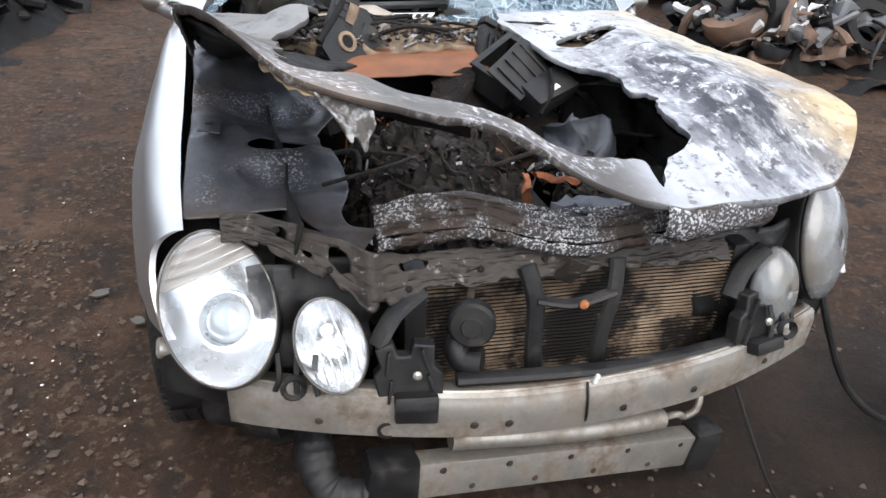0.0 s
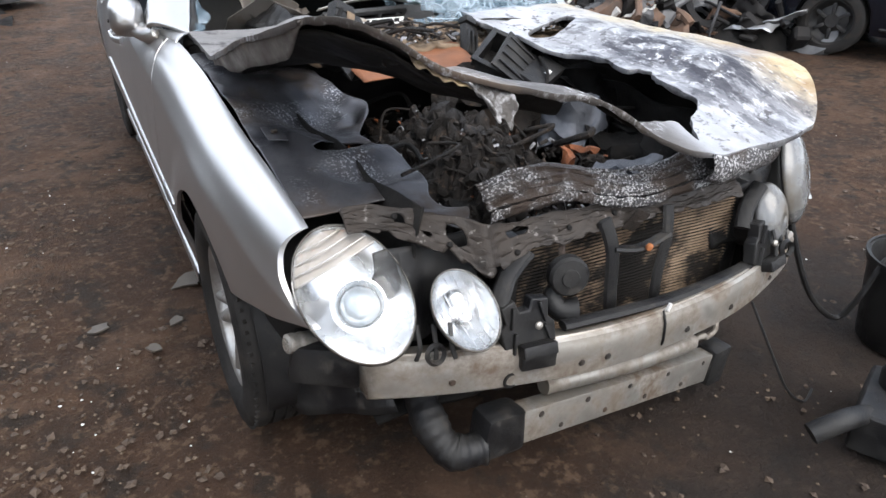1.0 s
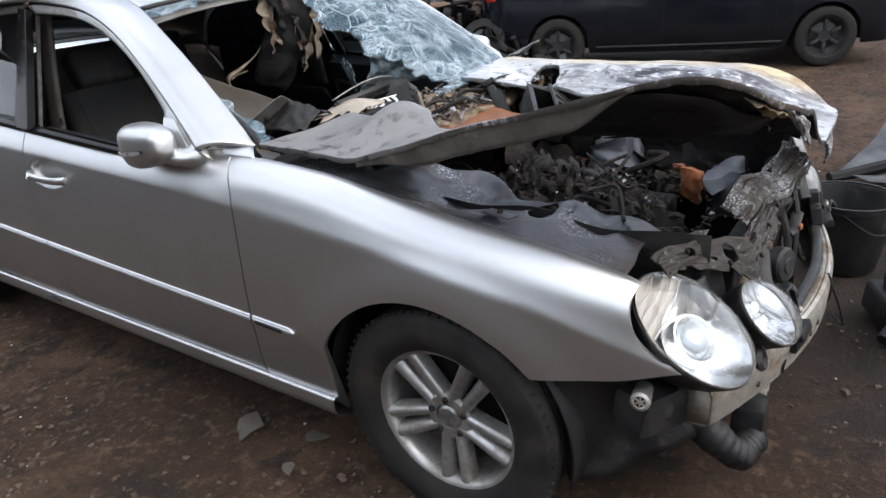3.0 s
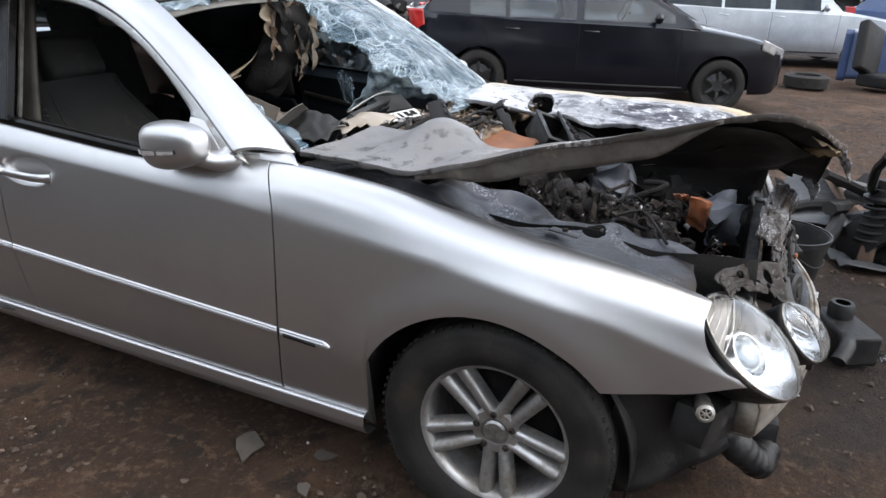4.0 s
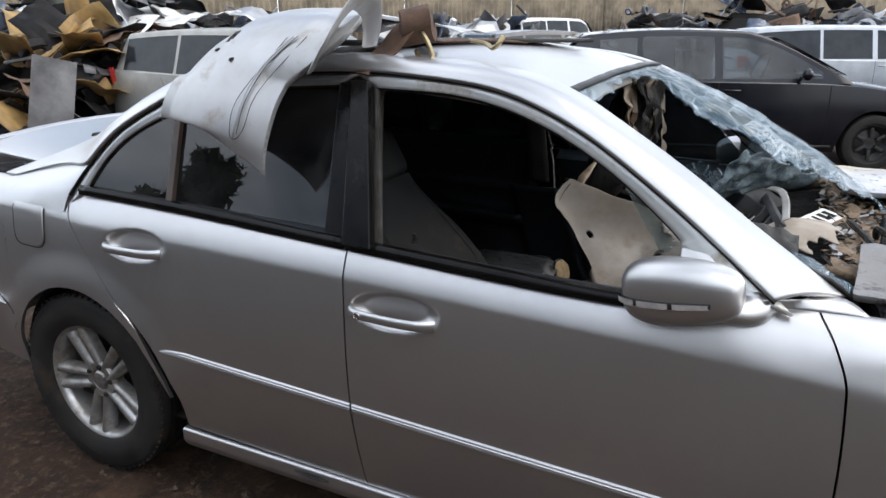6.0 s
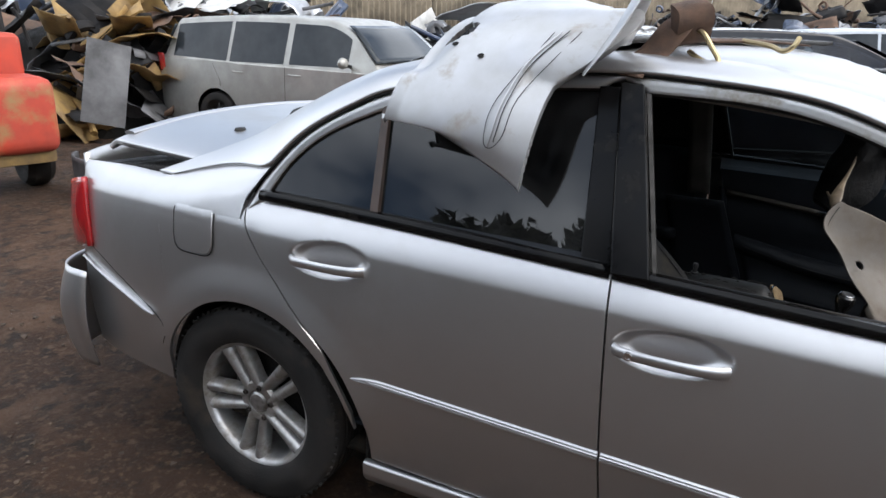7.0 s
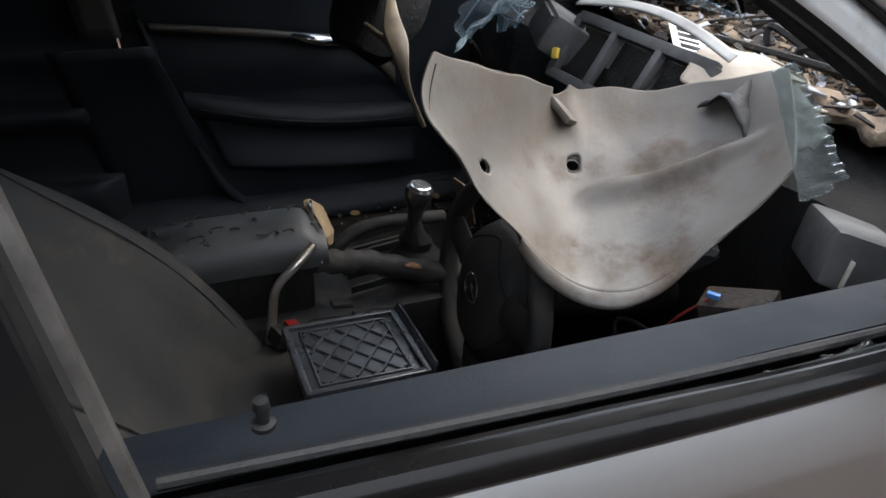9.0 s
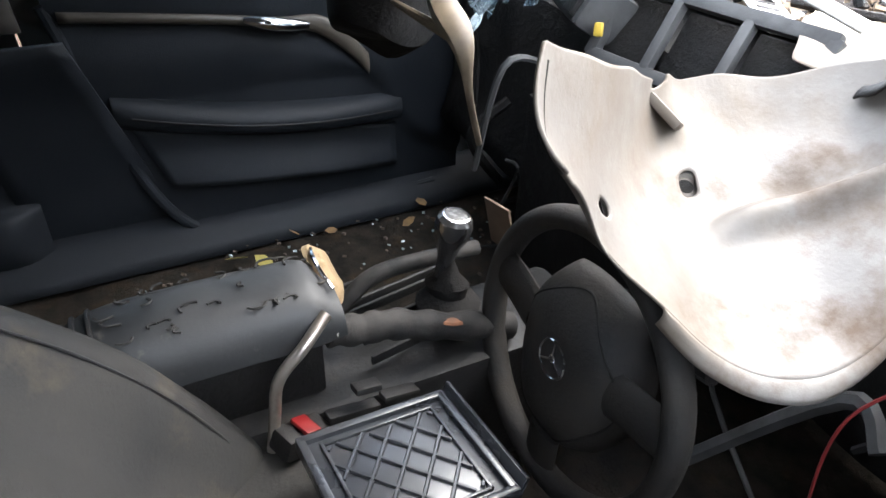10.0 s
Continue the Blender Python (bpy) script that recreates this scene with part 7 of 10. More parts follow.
def console():
    con = thing("centre_console", "stripped centre console with a blistered black armrest", "car console")
    def lid(u, v):
        a = math.pi * v
        y = 1.450 + 0.345 * u
        w = 0.066 * (1 - 0.10 * smooth(0.12, 0.0, u) - 0.22 * smooth(0.6, 1.0, u))
        c, s = math.cos(a), math.sin(a)
        return Vector((-0.108 + w * math.copysign(abs(c) ** 0.92, c), y, 0.672 - 0.02 * smooth(0.8, 1.0, u) + (0.070 - 0.010 * smooth(0.7, 1, u)) * (0.6 + 0.4 * smooth(0, 0.10, u)) * max(s, 0) ** 0.8 + 0.004 * math.sin(math.pi * u)))
    bm = sheet(lid, 26, 30)
    bmesh.ops.holes_fill(bm, edges=[e for e in bm.edges if e.is_boundary], sides=0)
    peel = surface("peeling_armrest", (0.016, 0.0175, 0.019), (0.028, 0.029, 0.030), 9, gloss=0.42, gloss2=0.62, bump=0.08, bump_scale=140, third=(0.08, 0.073, 0.064), scale3=22, spread3=(0.6, 0.7))
    arm = part("armrest", bm, peel, con, angle=50)
    random.seed(5)
    for k in range(26):                       # curled flakes of its skin
        u, v = random.uniform(0.05, 0.75), random.uniform(0.25, 0.72)
        p, r = lid(u, v), random.uniform(0.004, 0.010)
        a0 = random.uniform(0, 6)
        part("skin_flake", tube([p + Vector((r * math.cos(a0 + t), 1.6 * r * math.sin(a0 + t), 0.0025)) for t in (0, 0.8, 1.7, 2.8)], 0.0016, n=5), LEATHER, arm)
    part("armrest_seam", tube([lid(0.79, t) + Vector((0, 0, 0.001)) for t in (0.12, 0.3, 0.5, 0.7, 0.88)], 0.003, n=6, steps=24), BLACK_PLASTIC, arm)
    tan = surface("yellowed_foam", (0.34, 0.25, 0.14), (0.22, 0.15, 0.08), 20, gloss=0.95, bump=0.8, bump_scale=90)
    part("foam_end", crumple(turned([(0, 0.012), (0.03, 0.010), (0.045, 0.0), (0.045, -0.01)], 24, Matrix.Translation((-0.07, 1.443, 0.698)) @ pose(0, 0, 0, 65, 0, -8)), 0.008, 40), tan, arm, "torn yellow foam end")
    part("chrome_arc", tube([(-0.135, 1.455, 0.722), (-0.10, 1.462, 0.736), (-0.06, 1.458, 0.734), (-0.03, 1.446, 0.712)], 0.003, n=6), CHROME, arm)
    part("console_body", crumple(block((0.16, 0.62, 0.24), Matrix.Translation((-0.105, 1.36, 0.45)), 0.02), 0.012, 9), BLACK_PLASTIC, con)
    # bin coloured near-black for the shaded gap under the armrest lid
    part("console_bin", crumple(block((0.095, 0.30, 0.12), Matrix.Translation((-0.100, 1.62, 0.615)), 0.02), 0.006, 9), DARK, con)
    for k in range(5):                        # ribbed rear end of the armrest
        part("bellows_rib", tube([lid(0.84 + 0.036 * k, t) + Vector((0, 0, 0.001)) for t in (0.1, 0.3, 0.5, 0.7, 0.9)], 0.0035, n=6, steps=20), BLACK_PLASTIC, arm)
    for y, z, w in ((1.46, 0.572, 0.07), (1.395, 0.575, 0.05), (1.44, 0.606, 0.035)):
        part("console_clip", block((0.022, w, 0.009), Matrix.Translation((-0.197, y, z)) @ pose(0, 0, 0, 8, 12, 4), 0.002), BLACK_PLASTIC, con)
    grey = surface("scuffed_grey_plastic", (0.014, 0.014, 0.0145), (0.04, 0.037, 0.034), 16, spec=0.12, gloss=0.5, gloss2=0.7, bump=0.3)
    part("console_tube", tube([(-0.055, 1.440, 0.600), (-0.05, 1.412, 0.625), (-0.05, 1.378, 0.654), (-0.05, 1.335, 0.663), (-0.05, 1.262, 0.662), (-0.045, 1.20, 0.655)], 0.0125, n=12), grey, con)
    part("console_tube", tube([(-0.145, 1.470, 0.668), (-0.150, 1.43, 0.660), (-0.150, 1.379, 0.650), (-0.150, 1.303, 0.619), (-0.150, 1.20, 0.585)], lambda t: 0.0205 + 0.002 * math.sin(40 * t), n=12), grey, con)
    part("tube_scar", tube([(-0.158, 1.322, 0.6405), (-0.158, 1.300, 0.6325), (-0.156, 1.278, 0.624)], lambda t: 0.010 * math.sin(math.pi * (0.12 + 0.76 * t)), n=8, flat=0.45), surface("orange_primer", (0.17, 0.065, 0.028), (0.09, 0.04, 0.02), 30, gloss=0.8), con)
    for k in range(6):
        part("console_rail", block((0.006, 0.18, 0.016), Matrix.Translation((-0.12 + 0.03 * k, 1.32, 0.585 + 0.01 * (k % 2))) @ pose(0, 0, 0, 0, 0, 10), 0.003), BLACK_PLASTIC, con)
    gaiter = turned([(0.045, -0.15), (0.048, -0.13), (0.030, -0.115), (0.030, -0.10), (0.016, -0.085), (0.009, -0.06)], 20, Matrix.Translation((-0.088, 1.27, 0.74)))
    lever = thing("gear_lever", "black gear lever with a chrome-ringed knob", "gear lever")
    m = Matrix.Translation((-0.094, 1.268, 0.738)) @ pose(0, 0, 0, 8, -6, 0)
    part("gaiter", crumple(gaiter, 0.008, 20), DARK, lever)
    knob_black = surface("gloss_black", (0.02, 0.02, 0.021), (0.03, 0.03, 0.03), 9, gloss=0.18, coat=0.4)
    kb = part("knob", turned([(0.010, -0.11), (0.011, -0.06), (0.017, -0.03), (0.0245, -0.012), (0.0265, 0.004), (0.0245, 0.014), (0.019, 0.019)], 28, m), knob_black, lever)
    part("knob_ring", turned([(0.019, 0.018), (0.0195, 0.0205), (0.0165, 0.0215), (0.016, 0.019)], 28, m), CHROME, kb)
    part("knob_cap", turned([(0.0165, 0.0195), (0.010, 0.021), (0, 0.0215)], 24, m), surface("grey_cap", (0.018, 0.018, 0.018), (0.09, 0.09, 0.09), 160, (0.5, 0.62), gloss=0.45), kb)
    # brown board and buckle beside it
    board = thing("brown_board", "small brown fibre board stuck upright beside the console", "board")
    part("board", block((0.055, 0.004, 0.085), Matrix.Translation((-0.030, 1.150, 0.672)) @ pose(0, 0, 0, -12, 3, 10), 0.001), surface("hardboard", (0.15, 0.10, 0.065), (0.09, 0.06, 0.04), 14, gloss=0.85, bump=0.3), board)
    buckle = thing("seat_belt_buckle", "black seat belt buckle with a red button", "buckle")
    part("buckle_body", block((0.040, 0.070, 0.03), Matrix.Translation((-0.207, 1.530, 0.568)) @ pose(0, 0, 0, 20, 0, 20), 0.006), BLACK_PLASTIC, buckle)
    part("button", block((0.034, 0.022, 0.006), Matrix.Translation((-0.208, 1.524, 0.587)) @ pose(0, 0, 0, 20, 0, 20), 0.002), surface("red_button", (0.20, 0.012, 0.012), gloss=0.35), buckle)
    rod = thing("bent_steel_rod", "bent bare steel rod leaning between seat and console", "rod")
    part("rod", tube([(-0.165, 1.475, 0.712), (-0.187, 1.51, 0.692), (-0.19, 1.545, 0.655), (-0.195, 1.557, 0.60), (-0.205, 1.575, 0.50), (-0.21, 1.59, 0.40)], 0.0075, n=12), surface("rod_steel", (0.62, 0.58, 0.52), (0.40, 0.34, 0.28), 22, gloss=0.3, metal=0.9), rod)


console()


def tray():
    th = thing("black_plastic_tray", "black plastic tray lid with raised diagonal ribs, lying on the seat", "plastic tray")
    m = Matrix.Translation((-0.345, 1.455, 0.622)) @ pose(0, 0, 0, 3, 4, 2)
    gloss = surface("satin_black_plastic", (0.022, 0.024, 0.028), (0.032, 0.034, 0.038), 10, gloss=0.22, gloss2=0.36, bump=0.05, coat=0.4)
    part("plate", block((0.172, 0.185, 0.010), m, 0.003), gloss, th)
    for x, y, sx, sy in ((0, 0.088, 0.172, 0.010), (0, -0.088, 0.172, 0.010), (0.082, 0, 0.010, 0.185), (-0.082, 0, 0.010, 0.185)):
        part("rim", block((sx, sy, 0.018), m @ Matrix.Translation((x, y, 0.003)), 0.002), gloss, th)
    def clip(p, q):
        # the part of a diagonal inside the plate
        ts = [t / 60 for t in range(61) if abs(p[0] + (q[0] - p[0]) * t / 60) < 0.066 and abs(p[1] + (q[1] - p[1]) * t / 60) < 0.066]
        return (ts[0], ts[-1]) if len(ts) > 1 else None
    for s in (-1, 1):
        for k in range(-3, 4):
            p, q = (-0.16 + 0.038 * k * 1.2, -0.13 * s), (0.16 + 0.038 * k * 1.2, 0.13 * s)
            c = clip(p, q)
            if c:
                a = m @ Vector((p[0] + (q[0] - p[0]) * c[0], p[1] + (q[1] - p[1]) * c[0], 0.0065))
                b = m @ Vector((p[0] + (q[0] - p[0]) * c[1], p[1] + (q[1] - p[1]) * c[1], 0.0065))
                part("rib", tube([a, b], 0.0026, n=6), gloss, th)
    for x, y, sx, sy in ((0, 0.068, 0.14, 0.004), (0, -0.068, 0.14, 0.004), (0.068, 0, 0.004, 0.14), (-0.068, 0, 0.004, 0.14)):
        part("rib", block((sx, sy, 0.006), m @ Matrix.Translation((x, y, 0.006)), 0.001), gloss, th)
    part("side_flap", block((0.172, 0.006, 0.03), m @ Matrix.Translation((0.0, -0.096, 0.008)) @ pose(0, 0, 0, 20, 0, 0), 0.002), gloss, th)


tray()


def steering_wheel():
    th = thing("steering_wheel", "worn black leather steering wheel with an airbag pad", "steering wheel")
    c, tx, ty = Vector((-0.318, 1.225, 0.665)), 0.029, 0.128
    n = Vector((math.sin(tx), math.cos(ty) * math.cos(tx), math.sin(ty) * math.cos(tx)))
    u = Vector((0, 0, 1)).cross(n).normalized()
    v = n.cross(u)
    m = Matrix((u, v, n)).transposed().to_4x4()
    m.translation = c
    worn = surface("worn_wheel_leather", (0.015, 0.015, 0.0155), (0.034, 0.030, 0.026), 12, spec=0.2, gloss=0.45, gloss2=0.7, bump=0.3, bump_scale=180)
    ring = [(0.176 + 0.0155 * math.cos(2 * math.pi * k / 16), 0.018 * math.sin(2 * math.pi * k / 16)) for k in range(16)]
    rim = part("rim", turned(ring, 72, m, closed=True), worn, th)
    def pad(a, b):
        s, t = 2 * a - 1, 2 * b - 1
        w = 0.104 - 0.036 * smooth(0.1, -1, t) - 0.016 * smooth(0.3, 1, t)
        w *= (1 - 0.30 * abs(t) ** 5)
        return m @ Vector((0.006 + s * w, 0.0 + t * 0.122 * (1 - 0.10 * s * s), -0.022 + 0.058 * (1 - abs(s) ** 5) * (1 - abs(t) ** 5) - 0.006 * s * s))
    pd = part("airbag_pad", sheet(pad, 30, 32), worn, th, solid=0.02, angle=60)
    groove = [pad(0.5 + 0.44 * math.cos(a), 0.5 + 0.44 * math.sin(a)) for a in (2 * math.pi * k / 24 for k in range(25))]
    part("pad_groove", tube(groove, 0.0016, n=6, steps=72), DARK, pd)
    part("pad_rim_link", tube([m @ Vector((0, -0.11, 0.006)), m @ Vector((0, -0.15, 0.002)), m @ Vector((0, -0.176, 0.0))], 0.030, n=12, flat=0.35, up=n), worn, th)
    for sx in (-1, 1):
        part("spoke", tube([m @ Vector((sx * 0.07, 0.025, 0.010)), m @ Vector((sx * 0.12, 0.032, 0.006)), m @ Vector((sx * 0.175, 0.035, 0.0))], 0.030, n=12, flat=0.38, up=n), worn, th)
    part("badge_ring", turned([(0.0225, 0.0015), (0.024, 0.003), (0.0255, 0.0015), (0.024, 0)], 32, m @ Matrix.Translation((0.008, 0.020, 0.0350)), closed=True), CHROME, pd)
    part("badge_disc", turned([(0.006, 0.003), (0.004, 0.004), (0, 0.004)], 16, m @ Matrix.Translation((0.008, 0.020, 0.0335))), CHROME, pd)
    for k in range(3):
        part("badge_bar", block((0.003, 0.021, 0.002), m @ Matrix.Translation((0.008, 0.020, 0.0365)) @ pose(0, 0, 0, 0, 0, 120 * k) @ Matrix.Translation((0, 0.012, 0))), CHROME, pd)
    part("column", tube([m @ Vector((0, 0, -0.02)), m @ Vector((0, 0, -0.16)), m @ Vector((0, -0.02, -0.35))], 0.045, n=16), BLACK_PLASTIC, th)
    part("peeled_edge", tube([m @ (Vector((0.193 * math.cos(a), 0.193 * math.sin(a), 0.004))) for a in (3.3, 3.6, 3.9, 4.2)], 0.004, n=6), surface("bare_foam", (0.22, 0.16, 0.11), (0.12, 0.09, 0.06), 30, gloss=0.9), rim)
    part("stalk", tube([m @ Vector((-0.03, 0.03, -0.03)), m @ Vector((0.08, 0.085, -0.035)), m @ Vector((0.16, 0.11, -0.03))], 0.012, n=10), BLACK_PLASTIC, th)


steering_wheel()


def dashboard():
    """What is left of the dashboard: shell, instrument cluster frame, vents, column box."""
    th = thing("burnt_dashboard", "stripped, half-burnt dashboard carrier with empty instrument openings", "dashboard")
    grey = surface("ashy_grey_plastic", (0.065, 0.065, 0.065), (0.03, 0.03, 0.03), 9, gloss=0.6, gloss2=0.8, bump=0.2)
    part("dash_shell", crumple(sheet(lambda u, v: (-0.70 + 1.40 * u, 0.62 + 0.26 * v, 0.90 - 0.04 * v - 0.34 * smooth(0.75, 1.0, v)), 40, 20), 0.018, 7), DARK, th, solid=0.012)
    m = Matrix.Translation((-0.07, 0.86, 0.925)) @ pose(0, 0, 0, -58, 0, 8)
    for x, y, sx, sy in ((0, 0.062, 0.36, 0.022), (0, -0.062, 0.36, 0.022), (-0.175, 0, 0.022, 0.13), (0.175, 0, 0.022, 0.13), (-0.055, 0, 0.018, 0.12), (0.065, 0, 0.018, 0.12)):
        part("cluster_bar", block((sx, sy, 0.02), m @ Matrix.Translation((x, y, 0)), 0.005), grey, th)
    for x in (-0.115, 0.005, 0.12):
        part("cluster_opening", block((0.10, 0.10, 0.006), m @ Matrix.Translation((x, 0, -0.02)), 0.002), DARK, th)
    hood = surface("pale_plastic", (0.34, 0.33, 0.31), (0.20, 0.19, 0.175), 10, gloss=0.5)
    part("cluster_hood", sheet(lambda u, v: m @ Vector((-0.20 + 0.40 * u, -0.075 - 0.03 * math.sin(math.pi * u) - 0.018 * v, 0.012 - 0.01 * v)), 20, 4), hood, th, solid=0.004)
    m = Matrix.Translation((0.165, 0.87, 0.93)) @ pose(0, 0, 0, 30, 0, -20)
    part("vent_box", block((0.15, 0.09, 0.08), m, 0.012), grey, th)
    part("vent_face", block((0.12, 0.012, 0.06), m @ Matrix.Translation((0, 0.048, 0)), 0.004), BLACK_PLASTIC, th)
    part("yellow_clip", block((0.014, 0.012, 0.022), Matrix.Translation((0.085, 0.92, 0.915)) @ pose(0, 0, 0, 20, 10, 30), 0.004), surface("yellow_plastic", (0.55, 0.38, 0.05), gloss=0.5), th)
    part("column_box", crumple(block((0.20, 0.09, 0.07), Matrix.Translation((-0.62, 0.87, 0.865)) @ pose(0, 0, 0, 10, 18, -40), 0.01), 0.006, 10), grey, th)
    part("column_label", block((0.06, 0.003, 0.035), Matrix.Translation((-0.668, 0.935, 0.882)) @ pose(0, 0, 0, 10, 18, -40), 0.001), surface("cream_label", (0.42, 0.40, 0.34), gloss=0.7), th)
    part("hinge_bracket", crumple(block((0.09, 0.06, 0.05), Matrix.Translation((-0.62, 1.02, 0.80)) @ pose(0, 0, 0, 0, 20, 30), 0.006), 0.008, 15), RUST_DARK, th)
    part("red_wire", tube([(-0.60, 1.05, 0.82), (-0.56, 1.08, 0.74), (-0.57, 1.10, 0.64), (-0.60, 1.10, 0.54)], 0.0018, n=6), surface("red_wire", (0.20, 0.02, 0.02), gloss=0.5), th)
    part("blue_clip", block((0.016, 0.007, 0.007), Matrix.Translation((-0.60, 1.05, 0.822)) @ pose(0, 0, 0, 0, 0, 40), 0.001), surface("blue_plastic", (0.05, 0.18, 0.45), gloss=0.45), th)
    random.seed(21)
    for k in range(16):
        p = Vector((random.uniform(-0.6, 0.5), random.uniform(0.72, 1.0), random.uniform(0.55, 0.86)))
        part("loose_wire", tube([p, p + Vector((random.uniform(-0.12, 0.12), random.uniform(-0.05, 0.1), random.uniform(-0.12, 0.02))), p + Vector((random.uniform(-0.25, 0.25), random.uniform(-0.05, 0.12), -0.2))], random.choice((0.004, 0.006, 0.012)), n=6), random.choice((DARK, BLACK_PLASTIC, grey)), th)
    part("heater_box", crumple(block((0.42, 0.22, 0.36), Matrix.Translation((0.0, 0.86, 0.60)), 0.03), 0.02, 7), DARK, th)


dashboard()


def under_panel():
    """A bent grey aluminium panel hanging over the steering wheel."""
    th = thing("bent_grey_panel", "dirty grey aluminium shield, bent and holed, hanging over the wheel", "metal panel")
    up = [(-0.362, 1.350, 1.086), (-0.309, 1.233, 1.032), (-0.220, 1.052, 0.953), (-0.293, 0.920, 0.980), (-0.439, 0.863, 1.041)]
    mid = [(-0.401, 1.377, 1.044), (-0.378, 1.277, 0.936), (-0.315, 1.099, 0.878), (-0.420, 0.976, 0.912), (-0.510, 0.901, 1.001)]
    low = [(-0.433, 1.366, 1.006), (-0.421, 1.291, 0.906), (-0.497, 1.218, 0.818), (-0.550, 1.141, 0.806), (-0.557, 1.041, 0.869), (-0.557, 0.932, 0.970)]
    n = 60
    cu, cm, cl = spline(up, n), spline(mid, n), spline(low, n)
    def fn(u, v):
        k = min(int(u * n), n - 1)
        f = u * n - k
        a, b, c = (q[k].lerp(q[k + 1], f) for q in (cu, cm, cl))
        p = a * (1 - v) * (1 - 2 * v) + b * 4 * v * (1 - v) + c * v * (2 * v - 1)
        crease = 0.020 * math.exp(-((v - 0.62 + 0.5 * (u - 0.62)) / 0.035) ** 2) * smooth(0.45, 0.6, u) * smooth(0.95, 0.8, u) + 0.010 * math.exp(-((u - 0.47 - 0.1 * v) / 0.02) ** 2) * smooth(0.5, 0.2, v)
        return p + Vector((0.006 * rough(p, 9), 0.006 * rough(p, 11, 3), 0.012 * rough(p, 10, 7) + crease))
    def keep(u, v):
        for cu_, cv, ru, rv in ((0.245, 0.56, 0.016, 0.045), (0.50, 0.50, 0.018, 0.05)):
            if ((u - cu_) / ru) ** 2 + ((v - cv) / rv) ** 2 < 1:
                return False
        notch = 0.02 < u < 0.06 and v > 0.93
        step = 0.43 < u < 0.47 and v < 0.06
        return not (notch or step)
    ma = surface("grimy_aluminium", (0.140, 0.130, 0.120), (0.100, 0.080, 0.060), 4, (0.35, 0.62), gloss=0.50, gloss2=0.7, metal=0.3, bump=0.16, bump_scale=16,
                 third=(0.070, 0.048, 0.032), scale3=7, spread3=(0.52, 0.68), gloss3=0.85, metal3=0.05)
    part("shield", soften(sheet(fn, 180, 90, keep), 3), ma, th, solid=0.003, angle=60)
    def fold(u, v):
        t = 0.30 + 0.70 * u
        out = (fn(t, 1.0) - fn(t, 0.94)).normalized()
        w = 0.026 * math.sin(math.pi * (0.06 + 0.90 * u)) ** 0.5
        return fn(t, 0.995) + out * w * v + Vector((0.010, 0.004, -0.010)) * v * v
    part("folded_lip", sheet(fold, 60, 5), ma, th, "grey folded lower lip", solid=0.003)
    smear = surface("black_smear", (0.030, 0.028, 0.027), (0.07, 0.062, 0.055), 30, gloss=0.6)
    for u, v, a, w in ((0.72, 0.22, 0.7, 0.030), (0.80, 0.45, 0.5, 0.022), (0.88, 0.30, 0.3, 0.045), (0.60, 0.72, 0.9, 0.020), (0.30, 0.22, 0.2, 0.012), (0.66, 0.30, 0.4, 0.010)):
        def mark(p, q, u=u, v=v, a=a, w=w):
            s_ = (p - 0.5) * w * 1.6
            return fn(u + s_ * math.cos(a) * 0.9, v + s_ * math.sin(a) * 1.6 + (q - 0.5) * 0.05 * math.sin(math.pi * p) * (1 + rough((p * 6, u, v), 2))) + Vector((-0.0016, 0.0012, 0.0016))
        part("grime_mark", sheet(mark, 14, 4), smear, th)
    part("shield_seam", tube([fn(0.045 + 0.01 * math.sin(3 * t), 0.1 + 0.8 * t) + Vector((-0.003, 0.002, 0.003)) for t in (0, 0.25, 0.5, 0.75, 1)], 0.0018, n=5, steps=20), DARK, th)
    for u, v in ((0.245, 0.56), (0.50, 0.50)):
        p = fn(u, v)
        part("hole_collar", turned([(0.009, 0.002), (0.013, 0.004), (0.017, 0.0)], 20, Matrix.Translation(p) @ (fn(u + 0.02, v) - fn(u - 0.02, v)).cross(fn(u, v + 0.04) - fn(u, v - 0.04)).to_track_quat("Z", "Y").to_matrix().to_4x4()), ma, th)
    part("pressed_step", block((0.05, 0.035, 0.012), Matrix.Translation(fn(0.47, 0.2) + Vector((-0.008, 0.004, 0.004))) @ pose(0, 0, 0, 30, -30, 20), 0.004), ma, th)


under_panel()


